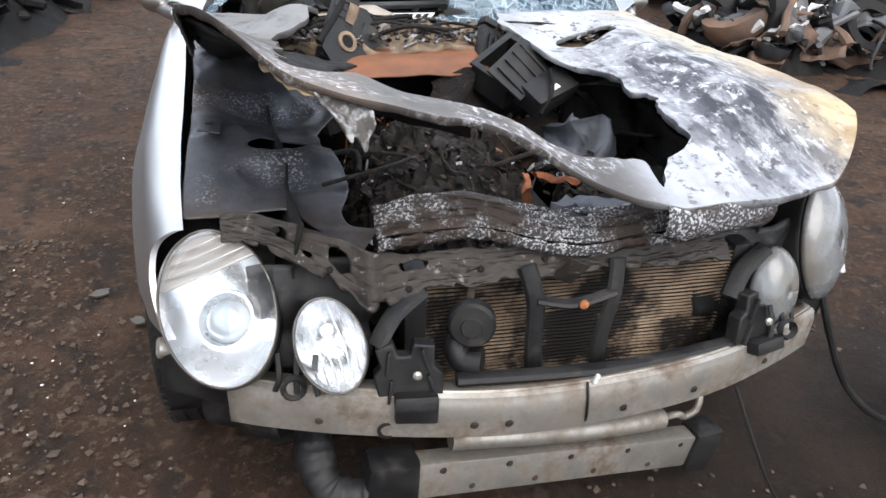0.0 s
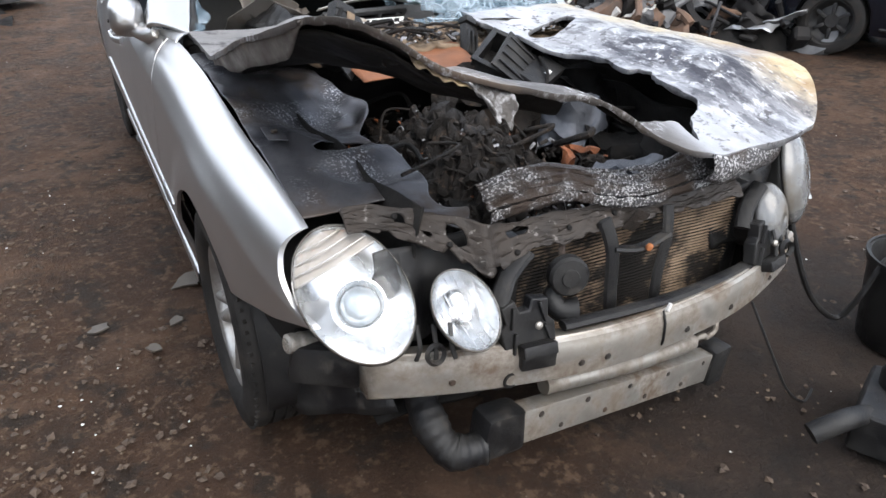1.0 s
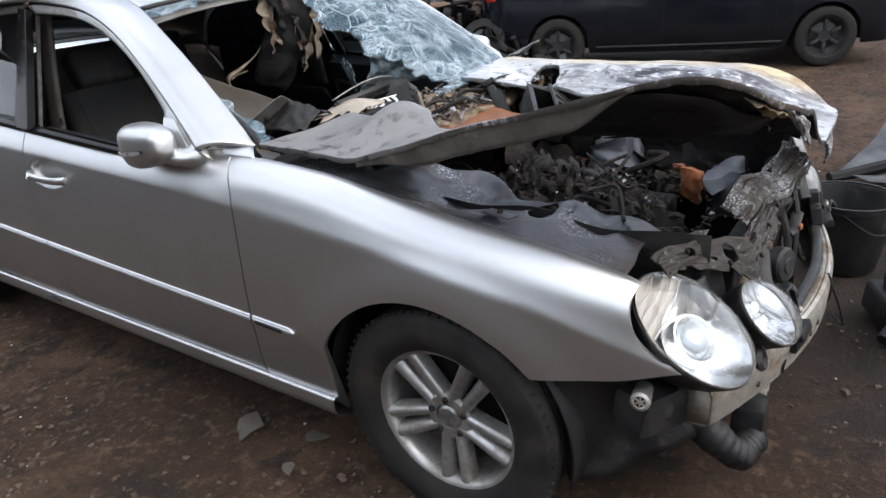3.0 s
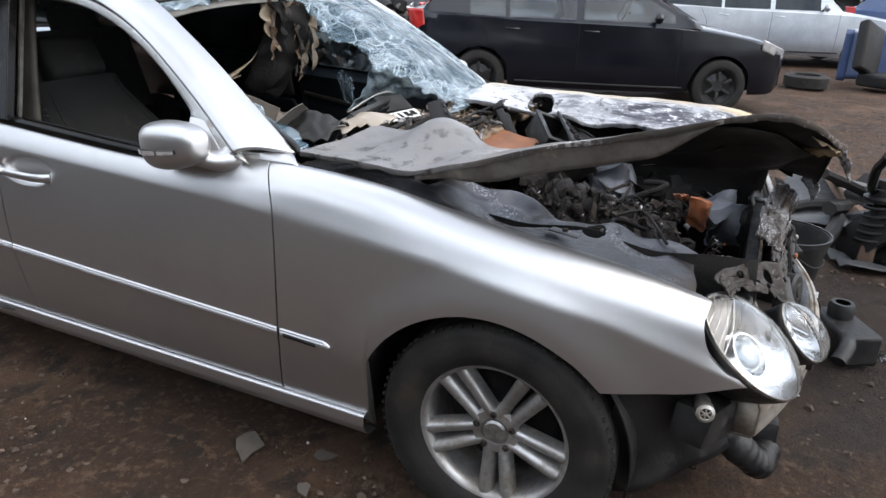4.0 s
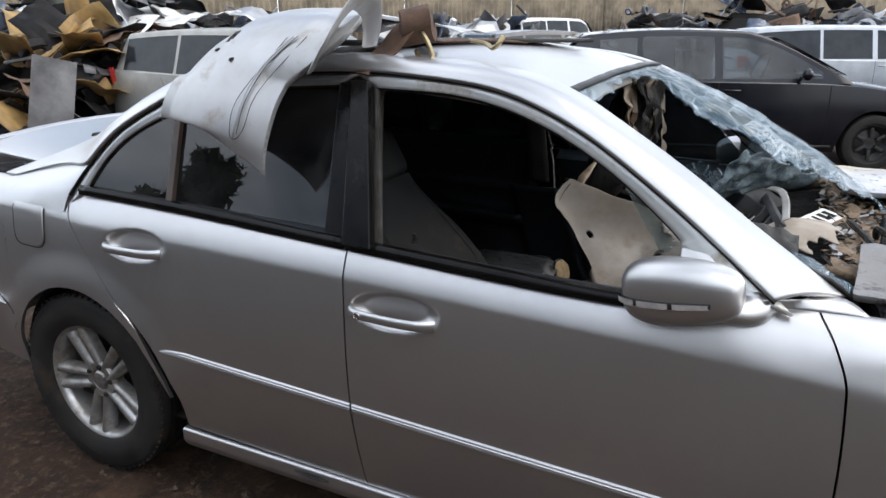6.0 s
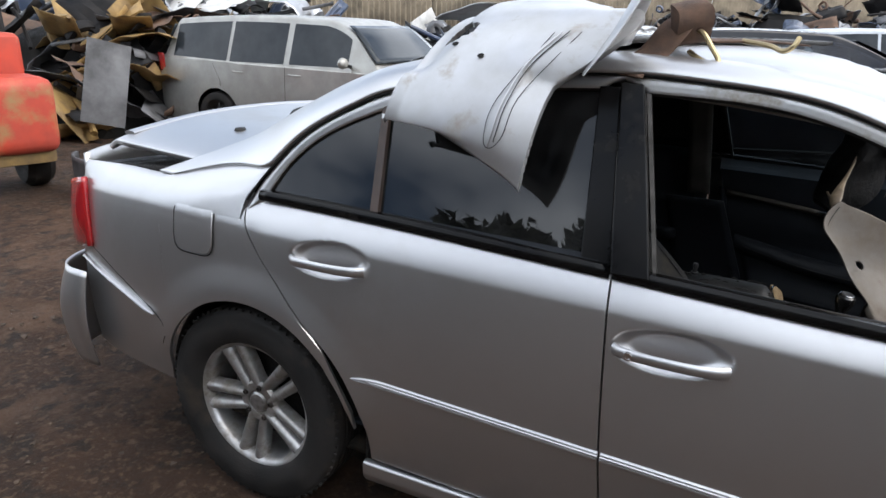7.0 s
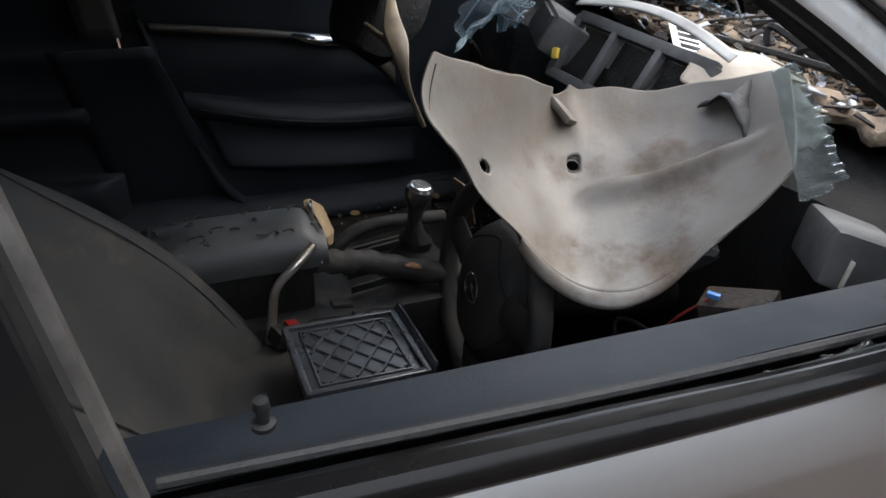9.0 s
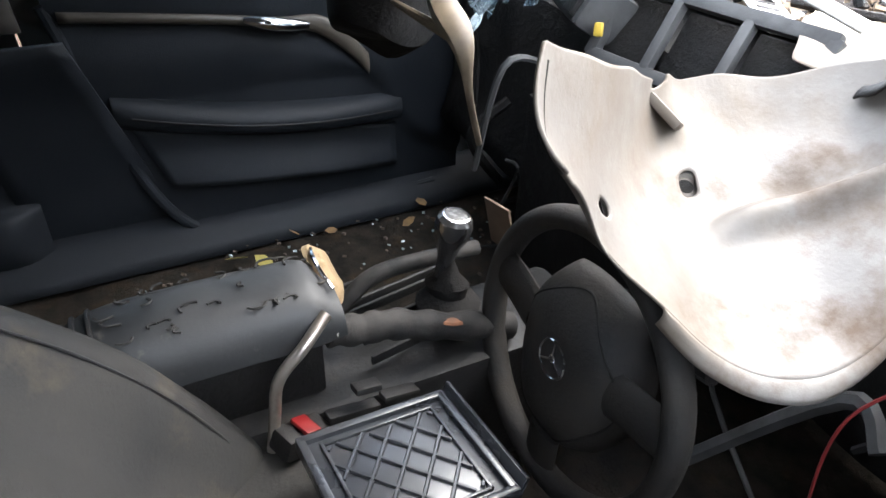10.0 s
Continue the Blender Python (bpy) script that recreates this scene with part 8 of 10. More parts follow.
def melted_mirror():
    """The melted interior mirror and trim hanging from the windscreen header."""
    th = thing("melted_mirror_trim", "melted black mirror housing with drips of plastic hanging down", "melted plastic")
    part("mirror_blob", crumple(tube([(0.06, 1.25, 1.33), (0.05, 1.26, 1.25), (0.02, 1.29, 1.15), (-0.015, 1.32, 1.06), (-0.045, 1.35, 0.99)], lambda t: 0.035 + 0.070 * math.sin(math.pi * (0.15 + 0.75 * t)) ** 0.8, n=28, steps=34, flat=0.75), 0.022, 13), DARK, th)
    cream = surface("melted_cream_plastic", (0.24, 0.19, 0.13), (0.10, 0.075, 0.052), 14, gloss=0.4, gloss2=0.6)
    brown_melt = surface("scorched_melt", (0.12, 0.072, 0.04), (0.03, 0.022, 0.017), 26, gloss=0.5, bump=0.5)
    random.seed(3)
    part("drip", tube([(-0.04, 1.29, 1.24), (-0.10, 1.32, 1.13), (-0.18, 1.345, 1.075), (-0.245, 1.352, 1.045), (-0.235, 1.335, 0.985), (-0.20, 1.30, 0.915)], lambda t: 0.0035 + 0.012 * math.exp(-((t - 0.50) / 0.16) ** 2), n=10, steps=40, flat=0.6), cream, th)
    part("drip", tube([(-0.235, 1.350, 1.045), (-0.20, 1.36, 1.05), (-0.13, 1.37, 1.055)], lambda t: 0.008 - 0.005 * t, n=8), cream, th)
    for k in range(14):
        x, y = random.uniform(-0.10, 0.12), 1.23 + random.uniform(-0.03, 0.05)
        h = random.uniform(0.08, 0.32)
        part("melt_strand", crumple(tube([(x, y, 1.33), (x + random.uniform(-0.03, 0.03), y - 0.02, 1.33 - h * 0.5), (x + random.uniform(-0.06, 0.04), y - 0.03, 1.33 - h)], lambda t: 0.026 * (1 - t) ** 0.7 + 0.002, n=10, steps=24, flat=0.3), 0.022, 26, k), random.choice((DARK, cream, cream, RUST_DARK, brown_melt, brown_melt)), th)


melted_mirror()


def cabin_litter():
    lit = thing("cabin_litter", "dry leaves, glass crumbs and dirt scattered in the cabin", "litter")
    tagged(lit, kind="stuff")
    random.seed(8)
    leaf = surface("dry_leaf", (0.20, 0.12, 0.045), (0.10, 0.06, 0.03), 30, gloss=0.8)
    green = surface("yellow_leaf", (0.32, 0.28, 0.05), (0.2, 0.16, 0.04), 30, gloss=0.7)
    grit = surface("grit", (0.13, 0.10, 0.075), (0.05, 0.04, 0.035), 40, gloss=0.95)
    glass_bits = surface("glass_crumbs", (0.5, 0.58, 0.58), (0.35, 0.42, 0.42), 40, gloss=0.1, coat=0.5)
    for ma, n, size in ((leaf, 26, 0.026), (green, 6, 0.024), (grit, 160, 0.008), (glass_bits, 90, 0.006)):
        bm = bmesh.new()
        for k in range(n):
            x, y = random.uniform(0.02, 0.66), random.uniform(0.75, 1.7)
            z = 0.285
            s = size * random.uniform(0.5, 1.3)
            if ma in (leaf, green):
                outline([(-s, 0), (-0.4 * s, 0.5 * s), (0.4 * s, 0.45 * s), (s, 0), (0.4 * s, -0.45 * s), (-0.4 * s, -0.5 * s)], 0.001, Matrix.Translation((x, y, z + 0.01)) @ pose(0, 0, 0, random.uniform(-35, 35), random.uniform(-35, 35), random.uniform(0, 360)), bm)
            else:
                block((s, s * 0.8, s * 0.6), Matrix.Translation((x, y, z)) @ pose(0, 0, 0, random.uniform(0, 90), 0, random.uniform(0, 90)), bm=bm)
        part("litter", bm, ma, lit, angle=20)


cabin_litter()

# ---- things lying on the roof ----
def loose_wing():
    """A spare silver front wing laid across the roof, its nose hanging over the rear door."""
    th = thing("loose_front_wing", "spare silver front wing strapped across the roof", "car wing")
    # u runs along the wing from the hanging nose over the roof edge, v across it from front to back
    ridge = spline([(-0.893, 2.02, 1.134), (-0.895, 2.005, 1.21), (-0.855, 1.985, 1.32), (-0.778, 1.955, 1.415), (-0.66, 1.94, 1.49), (-0.50, 1.95, 1.525), (-0.30, 1.98, 1.52), (-0.08, 1.96, 1.50)], 60)
    def fn(u, v):
        k = min(int(u * 60), 59)
        p = ridge[k].lerp(ridge[k + 1], u * 60 - k)
        nose = smooth(0.30, 0.0, u)
        back = 0.38 * (1 - 0.02 * u)
        y = p.y - 0.02 + back * v
        rise = nose * (0.17 * v ** 0.8)                       # the nose's slanting lower edge
        bulge = 0.03 * math.sin(math.pi * min(1, v * 1.1)) * (1 - 0.4 * u)
        out = Vector((-0.55, 0, 0.83)) if u > 0.3 else Vector((-0.92, 0, 0.3))
        q = Vector((p.x + rise * 0.33, y, p.z + rise * (1 - u / 0.30 if u < 0.30 else 0))) + out * bulge
        # swage beside the crease
        q += out * 0.006 * math.exp(-((v - 0.20) / 0.07) ** 2)
        q.z -= 0.03 * smooth(0.75, 0.98, v) * smooth(0.33, 0.42, u)
        flare = math.sin(math.pi * min(max((u - 0.34) / 0.30, 0), 1)) * (1 - v) ** 3
        q += Vector((-0.02, -0.13, 0.045)) * flare
        return q
    def keep(u, v):
        corner = v > 0.93 and u < 0.10
        vent = ((u - 0.50) / 0.035) ** 2 + ((v - 0.80) / 0.10) ** 2 < 1
        return not (corner or vent)
    bm = sheet(fn, 110, 60, keep)
    rim = [e for e in bm.edges if e.is_boundary]
    out = bmesh.ops.extrude_edge_only(bm, edges=rim)["geom"]
    for v in out:
        if isinstance(v, bmesh.types.BMVert):
            v.co += Vector((0.010, 0.0, -0.010))
    bmesh.ops.recalc_face_normals(bm, faces=bm.faces[:])
    wing = part("wing_skin", bm, SILVER_DIRTY, th, solid=0.002, angle=55)
    dark = []
    loop = [fn(a, b) for a, b in ((0.45, 0.15), (0.30, 0.14), (0.18, 0.155), (0.12, 0.20), (0.16, 0.255), (0.28, 0.26), (0.45, 0.25))]
    part("trim_groove", tube([p + Vector((-0.003, 0, 0.002)) for p in loop], 0.0009, n=6, steps=50), BLACK_TRIM, wing)
    part("trim_slot", tube([fn(a, 0.19) + Vector((-0.004, 0, 0.003)) for a in (0.45, 0.36, 0.27, 0.18, 0.15)], 0.0022, n=8, steps=30, flat=0.4), BLACK_TRIM, wing)
    part("trim_slot_edge", tube([fn(a, 0.215) + Vector((-0.004, 0, 0.003)) for a in (0.45, 0.36, 0.27, 0.18, 0.12)], 0.002, n=6, steps=30), SILVER, wing)
    for a, b in ((0.06, 0.86), (0.385, 0.52), (0.44, 0.76)):
        part("wing_hole", turned([(0.008, 0.002), (0.005, 0.003), (0, 0.001)], 14, Matrix.Translation(fn(a, b)) @ pose(0, 0, 0, 0, -70 if a < 0.3 else -35, 0)), DARK, wing)
    for k in range(6):
        part("wing_tab", block((0.003, 0.006, 0.012), Matrix.Translation(fn(0.04 + 0.028 * k, 0.0) + Vector((0.006, -0.001, 0))), 0.001), SILVER_DIRTY, wing)
    # its wheel arch, standing up over the roof edge
    arch_line = [(-0.80, 1.90, 1.385), (-0.80, 1.845, 1.46), (-0.765, 1.815, 1.525), (-0.70, 1.81, 1.56), (-0.63, 1.825, 1.54), (-0.585, 1.85, 1.49), (-0.57, 1.87, 1.44)]
    part("wheel_arch", tube(arch_line, lambda t: 0.042 - 0.016 * abs(2 * t - 1), n=12, steps=48, flat=0.16, up=Vector((-0.3, 1, 0.1))), SILVER_DIRTY, th)
    # a second wing behind it
    t2 = thing("loose_rear_wing", "second silver wing panel lying on the roof", "car wing")
    def w2(u, v):
        x = -0.18 + 0.72 * u
        a = math.pi * (0.15 + 0.7 * v)
        return x, 2.32 - 0.30 * math.cos(a) - 0.06 * u, 1.445 + 0.10 * math.sin(a) * (1 - 0.5 * u) + 0.02 * rough((u, v, 0), 4)
    part("wing_skin", sheet(w2, 40, 30, lambda u, v: ((u - 0.45) / 0.25) ** 2 + ((v - 0.05) / 0.45) ** 2 > 1), SILVER_DIRTY, t2, solid=0.004)
    # dark roof rail trim
    t3 = thing("black_roof_trim", "flat black roof trim panel lying on the roof", "car trim")
    part("trim_panel", crumple(sheet(lambda u, v: (-0.55 + 0.62 * u + 0.05 * v, 1.92 - 0.50 * u + 0.16 * v, 1.452 + 0.004 * math.sin(3 * u)), 20, 8), 0.006, 7), BLACK_PLASTIC, t3, solid=0.012)
    # strap with ratchet hooks
    st = thing("ratchet_strap", "worn brown lashing strap with bent steel hooks", "strap")
    web = surface("brown_webbing", (0.11, 0.060, 0.036), (0.055, 0.032, 0.022), 18, gloss=0.85, bump=0.4, bump_scale=200)
    def band(points, w, n=30):
        line = spline(points, n)
        def f(u, v):
            k = min(int(u * n), n - 1)
            p = line[k].lerp(line[k + 1], u * n - k)
            return p + Vector((0.25, 1, 0.1)).normalized() * (v - 0.5) * w
        return sheet(f, n, 4)
    part("webbing", band([(-0.695, 1.83, 1.378), (-0.665, 1.825, 1.402), (-0.62, 1.79, 1.43), (-0.58, 1.75, 1.49), (-0.52, 1.73, 1.50), (-0.48, 1.74, 1.46), (-0.40, 1.78, 1.455)], 0.075), web, st, solid=0.004)
    part("webbing_roll", crumple(turned([(0.012, -0.04), (0.045, -0.038), (0.048, 0), (0.045, 0.038), (0.012, 0.04)], 24, Matrix.Translation((-0.555, 1.73, 1.495)) @ pose(0, 0, 0, 80, 20, 20)), 0.012, 20), web, st)
    part("webbing_tail", band([(-0.50, 1.70, 1.455), (-0.44, 1.60, 1.458), (-0.40, 1.50, 1.452)], 0.05), web, st, solid=0.004)
    brass = surface("zinc_hook", (0.45, 0.36, 0.20), (0.28, 0.22, 0.13), 25, gloss=0.35, metal=0.9)
    part("hook", tube([(-0.565, 1.735, 1.47), (-0.585, 1.70, 1.475), (-0.60, 1.67, 1.44), (-0.625, 1.65, 1.412), (-0.635, 1.67, 1.408), (-0.61, 1.70, 1.42), (-0.58, 1.72, 1.43)], 0.006, n=8, steps=40), brass, st)
    part("hook", tube([(-0.46, 1.62, 1.455), (-0.49, 1.56, 1.447), (-0.52, 1.53, 1.437), (-0.53, 1.51, 1.447), (-0.52, 1.50, 1.467)], 0.006, n=8, steps=30), brass, st)


loose_wing()

# ---- the scrapyard round the car ----
def yard_car(name, label, at, paint, length=3.98, wheelbase=2.46, width=1.64, height=1.48, estate=False, clear=False, group=""):
    """A parked car: nose towards local -y, wheels at y 0 and y wheelbase."""
    th = thing(name, label, "car", group, at)
    over = (length - wheelbase) * 0.47
    y0, y1 = -over, length - over
    hw = width / 2
    belt = 0.93
    hood_z = curve1([(y0, 0.66), (y0 + 0.12, 0.76), (y0 + 0.45, 0.86), (0.55, 0.97), (1.0, 0.98), (2.2, 1.0), (y1 - 0.15, 1.03), (y1, 0.98)])
    low = curve1([(y0, 0.30), (y0 + 0.15, 0.22), (1.0, 0.20), (y1 - 0.2, 0.24), (y1, 0.34)])
    plan = curve1([(y0, 0.28), (y0 + 0.08, 0.16), (y0 + 0.3, 0.06), (0.0, 0.015), (0.8, 0), (2.2, 0), (y1 - 0.3, 0.04), (y1 - 0.08, 0.10), (y1, 0.2)])

    def side(y, z):
        t = (z - 0.2) / 0.8
        return hw - plan(y) - 0.05 * (1 - min(1, max(t, 0) * 3)) ** 2 - 0.06 * max(0, t - 0.55) ** 1.3

    def zlow(y):
        base = low(y)
        for cy in (0.0, wheelbase):
            d = 0.345 ** 2 - (y - cy) ** 2
            if d > 0:
                base = max(base, 0.30 + math.sqrt(d))
        return base

    def body(u, v):
        # v: from the right sill over the top to the left sill
        y = y0 + (y1 - y0) * u
        s = 2 * v - 1
        lo, hi = zlow(y), hood_z(y)
        if abs(s) > 0.4:
            t = (1 - abs(s)) / 0.6
            z = lo + (hi - 0.05 - lo) * t
            return math.copysign(side(y, z), s), y, z
        t = abs(s) / 0.4
        x = side(y, hi - 0.05) * (1 - (1 - t) ** 1.4) if t < 1 else side(y, hi - 0.05)
        return math.copysign(x, s), y, hi - 0.05 * t ** 3
    part("body", sheet(body, 120, 44), paint, th, angle=45)
    for y, sgn in ((y0, -1), (y1, 1)):
        part("bumper", sheet(lambda u, v, y=y, sgn=sgn: ((2 * u - 1) * (side(y, 0.6) + 0.005), y + sgn * 0.035 * math.sin(math.pi * v) * (1 - abs(2 * u - 1) ** 4), 0.30 + 0.36 * v + (0.28 * (v > 0.95) if sgn > 0 else 0)), 24, 12), paint, th, solid=0.01)
    # greenhouse
    top = height
    ends = (0.42, 1.02, y1 - 0.35, y1 - 0.16) if estate else (0.28, 1.16, y1 - 0.62, y1 - 0.16)
    def house_z(y):
        return curve1([(ends[0], 0.96), (ends[1] - 0.08, top - 0.10), (ends[1] + 0.2, top - 0.02), ((ends[1] + ends[2]) / 2, top), (ends[2], top - 0.05), (ends[3], 1.02)])(y)
    def house(u, v):
        y = ends[0] + (ends[3] - ends[0]) * u
        s = 2 * v - 1
        z1 = house_z(y)
        w0, w1 = side(y, belt) - 0.01, side(y, belt) - 0.01 - 0.20 * min(1, max(0, z1 - belt) / 0.5)
        if abs(s) > 0.45:
            t = (1 - abs(s)) / 0.55
            return math.copysign(w0 + (w1 - w0) * t, s), y, belt - 0.01 + (z1 - belt - 0.02) * t
        return w1 * s / 0.45, y, z1 - 0.02 + 0.02 * (1 - (s / 0.45) ** 2)
    # side windows, with pillars between them
    mids = [ends[0] + 0.30, 1.64, 2.46] if not estate else [ends[0] + 0.42, 1.66, 2.52]
    last = ends[3] - 0.56 if not estate else ends[3] - 0.18
    cuts = [(mids[0], mids[1] - 0.04), (mids[1] + 0.04, mids[2] - 0.03), (mids[2] + 0.02, last)]
    def shut(u, v):
        if not clear:
            return True
        y, t = ends[0] + (ends[3] - ends[0]) * u, (1 - abs(2 * v - 1)) / 0.55
        z = belt - 0.01 + (house_z(y) - belt - 0.02) * t
        return t > 1 or not (belt + 0.045 < z < house_z(y) - 0.095 and any(a + 0.01 < y < b - 0.01 for a, b in cuts))
    part("cabin", sheet(house, 160, 110, shut), paint, th, angle=45)
    if clear:
        for x in (-0.36, 0.36):
            part("seat_back", block((0.44, 0.12, 0.34), Matrix.Translation((x, 1.72, 1.06)) @ pose(0, 0, 0, -14, 0, 0), 0.05, seg=3), DARK, th)
            part("headrest", block((0.24, 0.09, 0.13), Matrix.Translation((x, 1.78, 1.30)) @ pose(0, 0, 0, -10, 0, 0), 0.035, seg=3), DARK, th)
        part("steering_wheel", tube([(-0.36 + 0.18 * math.cos(k * math.pi / 8), 1.10 - 0.07 * math.sin(k * math.pi / 8), 1.04 + 0.17 * math.sin(k * math.pi / 8)) for k in range(17)], 0.014, n=8, steps=40), DARK, th)
    for a, b in cuts:
        def win(u, v, a=a, b=b, sx=1):
            y = a + (b - a) * u
            z0, z1 = belt + 0.035, max(house_z(y) - 0.085, belt + 0.05)
            z = z0 + (z1 - z0) * v
            t = (z - belt + 0.01) / max(house_z(y) - belt - 0.02, 0.05)
            w0, w1 = side(y, belt) - 0.01, side(y, belt) - 0.01 - 0.20 * min(1, max(0, house_z(y) - belt) / 0.5)
            return sx * (w0 + (w1 - w0) * t + 0.003), y, z
        for sx in (-1, 1):
            part("side_window", sheet(lambda u, v, sx=sx, win=win: win(u, v, sx=sx), 16, 6), DARK_CABIN_PANE if not clear else TINTED_GLASS, th)
    part("windscreen", sheet(lambda u, v: ((2 * u - 1) * (side(0.8, belt) - 0.05 - 0.16 * v), ends[0] + 0.06 + (ends[1] - ends[0] - 0.16) * v - 0.05 * (1 - (2 * u - 1) ** 2), house_z(ends[0] + 0.06 + (ends[1] - ends[0] - 0.16) * v) + 0.012), 14, 8), DARK_CABIN_PANE, th, solid=0.004)
    part("rear_window", sheet(lambda u, v: ((2 * u - 1) * (side(2.6, belt) - 0.12 - 0.08 * v), ends[3] - 0.03 - (ends[3] - ends[2] - 0.10) * v, house_z(ends[3] - 0.03 - (ends[3] - ends[2] - 0.10) * v) + 0.012), 10, 6), DARK_CABIN_PANE, th, solid=0.004)
    for sx in (-1, 1):
        for y in (mids[1] - 0.14, wheelbase - 0.36):
            part("door_handle", tube([(sx * (side(y, 0.84) + 0.004), y - 0.08, 0.85), (sx * (side(y, 0.84) + 0.03), y, 0.852), (sx * (side(y, 0.84) + 0.004), y + 0.08, 0.855)], 0.013, n=8, flat=0.7), paint, th)
        for y in (0.50, mids[1], wheelbase - 0.08):
            part("door_gap", sheet(lambda u, v, sx=sx, y=y: (sx * (side(y, 0.3 + 0.6 * u) + 0.002), y + 0.006 * (v - 0.5) + (0.18 * max(0, u - 0.4) if y > 2.2 else 0), (0.30 if y < 2.2 else 0.62) + (belt - (0.30 if y < 2.2 else 0.62)) * u), 14, 1), DARK, th)
        bm = sheet(lambda u, v, sx=sx: (sx * (hw + 0.10 + 0.075 * math.cos(2 * math.pi * u) * math.sin(math.pi * v)), 0.80 + 0.05 * math.sin(2 * math.pi * u) * math.sin(math.pi * v), 1.02 - 0.06 * math.cos(math.pi * v)), 16, 10)
        part("wing_mirror", bm, paint, th)
        part("mirror_arm", tube([(sx * (hw - 0.06), 0.80, 0.98), (sx * (hw + 0.06), 0.80, 1.0)], 0.02, n=8), BLACK_PLASTIC, th)
        part("head_lamp", sheet(lambda u, v, sx=sx: (sx * (side(y0 + 0.05 + 0.30 * u, 0.72) + 0.008 - 0.13 * (1 - u) * 0.4), y0 + 0.02 + 0.32 * u, 0.60 + 0.11 * v + 0.12 * u + 0.02 * math.sin(math.pi * v)), 12, 8), YARD_LAMP, th, solid=0.01)
        part("tail_lamp", sheet(lambda u, v, sx=sx: (sx * (side(y1 - 0.16 + 0.12 * u, 0.9) + 0.008), y1 - 0.22 + 0.18 * u + 0.03 * v, 0.80 + 0.22 * v), 8, 8), YARD_RED, th, solid=0.01)
        part("sill_strip", tube([(sx * (side(0.45, 0.3) + 0.004), 0.42, 0.27), (sx * (side(1.2, 0.3) + 0.006), 1.2, 0.27), (sx * (side(2.1, 0.3) + 0.004), wheelbase - 0.42, 0.28)], 0.012, n=8), BLACK_PLASTIC, th)
        for cy in (0.0, wheelbase):
            m = Matrix.Translation((sx * (hw - 0.10), cy, 0.30)) @ pose(0, 0, 0, 0, 90 * sx, 0)
            w = part("wheel", turned([(0, 0.03), (0.06, 0.035), (0.075, 0.02), (0.14, 0.0), (0.17, 0.03), (0.19, 0.06), (0.195, 0.075), (0.205, 0.07), (0.20, -0.08), (0, -0.08)], 32, m), YARD_STEEL, th)
            part("tyre", turned([(0.198, -0.075), (0.215, -0.09), (0.26, -0.095), (0.292, -0.082), (0.302, -0.05), (0.302, 0.05), (0.292, 0.082), (0.26, 0.095), (0.215, 0.09), (0.198, 0.075)], 40, m, closed=True), RUBBER, w)
            for k in range(6):
                part("wheel_spoke", block((0.10, 0.035, 0.02), m @ pose(0, 0, 0, 0, 0, 60 * k) @ Matrix.Translation((0.115, 0, 0.045)), 0.006), YARD_STEEL, w)
    part("underbody", block((width - 0.25, length - 0.5, 0.25), Matrix.Translation((0, (y0 + y1) / 2, 0.38)), 0.02), DARK, th)
    return th


TINTED_GLASS = glass("tinted_car_glass", (0.34, 0.38, 0.40), 0.02, 0.06, 2.0)
# opaque panes: the unlit cabins behind are put into their dark colour
DARK_CABIN_PANE = surface("dark_cabin_pane", (0.012, 0.016, 0.020), (0.025, 0.03, 0.034), 4, gloss=0.05, gloss2=0.12, coat=0.0, spec=0.3)
YARD_LAMP = surface("yard_lamp", (0.72, 0.73, 0.74), (0.45, 0.46, 0.48), 14, gloss=0.1, metal=0.6, coat=1.0)
YARD_RED = surface("yard_red_lamp", (0.50, 0.03, 0.025), (0.33, 0.015, 0.015), 8, gloss=0.12, coat=0.8)
YARD_STEEL = surface("black_wheel_steel", (0.02, 0.02, 0.022), (0.05, 0.048, 0.045), 14, gloss=0.45, metal=0.4)
BLACK_PAINT = surface("black_car_paint", (0.003, 0.004, 0.007), (0.005, 0.006, 0.010), 4, gloss=0.14, gloss2=0.25, coat=0.25, spec=0.35, third=(0.012, 0.0150, 0.0145), scale3=5, spread3=(0.55, 0.85))
GREY_PAINT = surface("champagne_paint", (0.40, 0.39, 0.36), (0.33, 0.32, 0.29), 5, gloss=0.35, gloss2=0.5, metal=0.6, coat=0.3)
PALE_PAINT = surface("pale_silver_paint", (0.42, 0.44, 0.47), (0.35, 0.37, 0.39), 5, gloss=0.35, gloss2=0.45, metal=0.6, coat=0.3)
BLUE_PAINT = surface("dark_blue_paint", (0.035, 0.06, 0.14), (0.05, 0.08, 0.16), 6, gloss=0.3, coat=0.5)


def turn_to(x, y, fx, fy):
    """A pose on the ground whose local -y points along (fx, fy)."""
    return Matrix.Translation((x, y, 0)) @ pose(0, 0, 0, 0, 0, math.degrees(math.atan2(fx, -fy)))


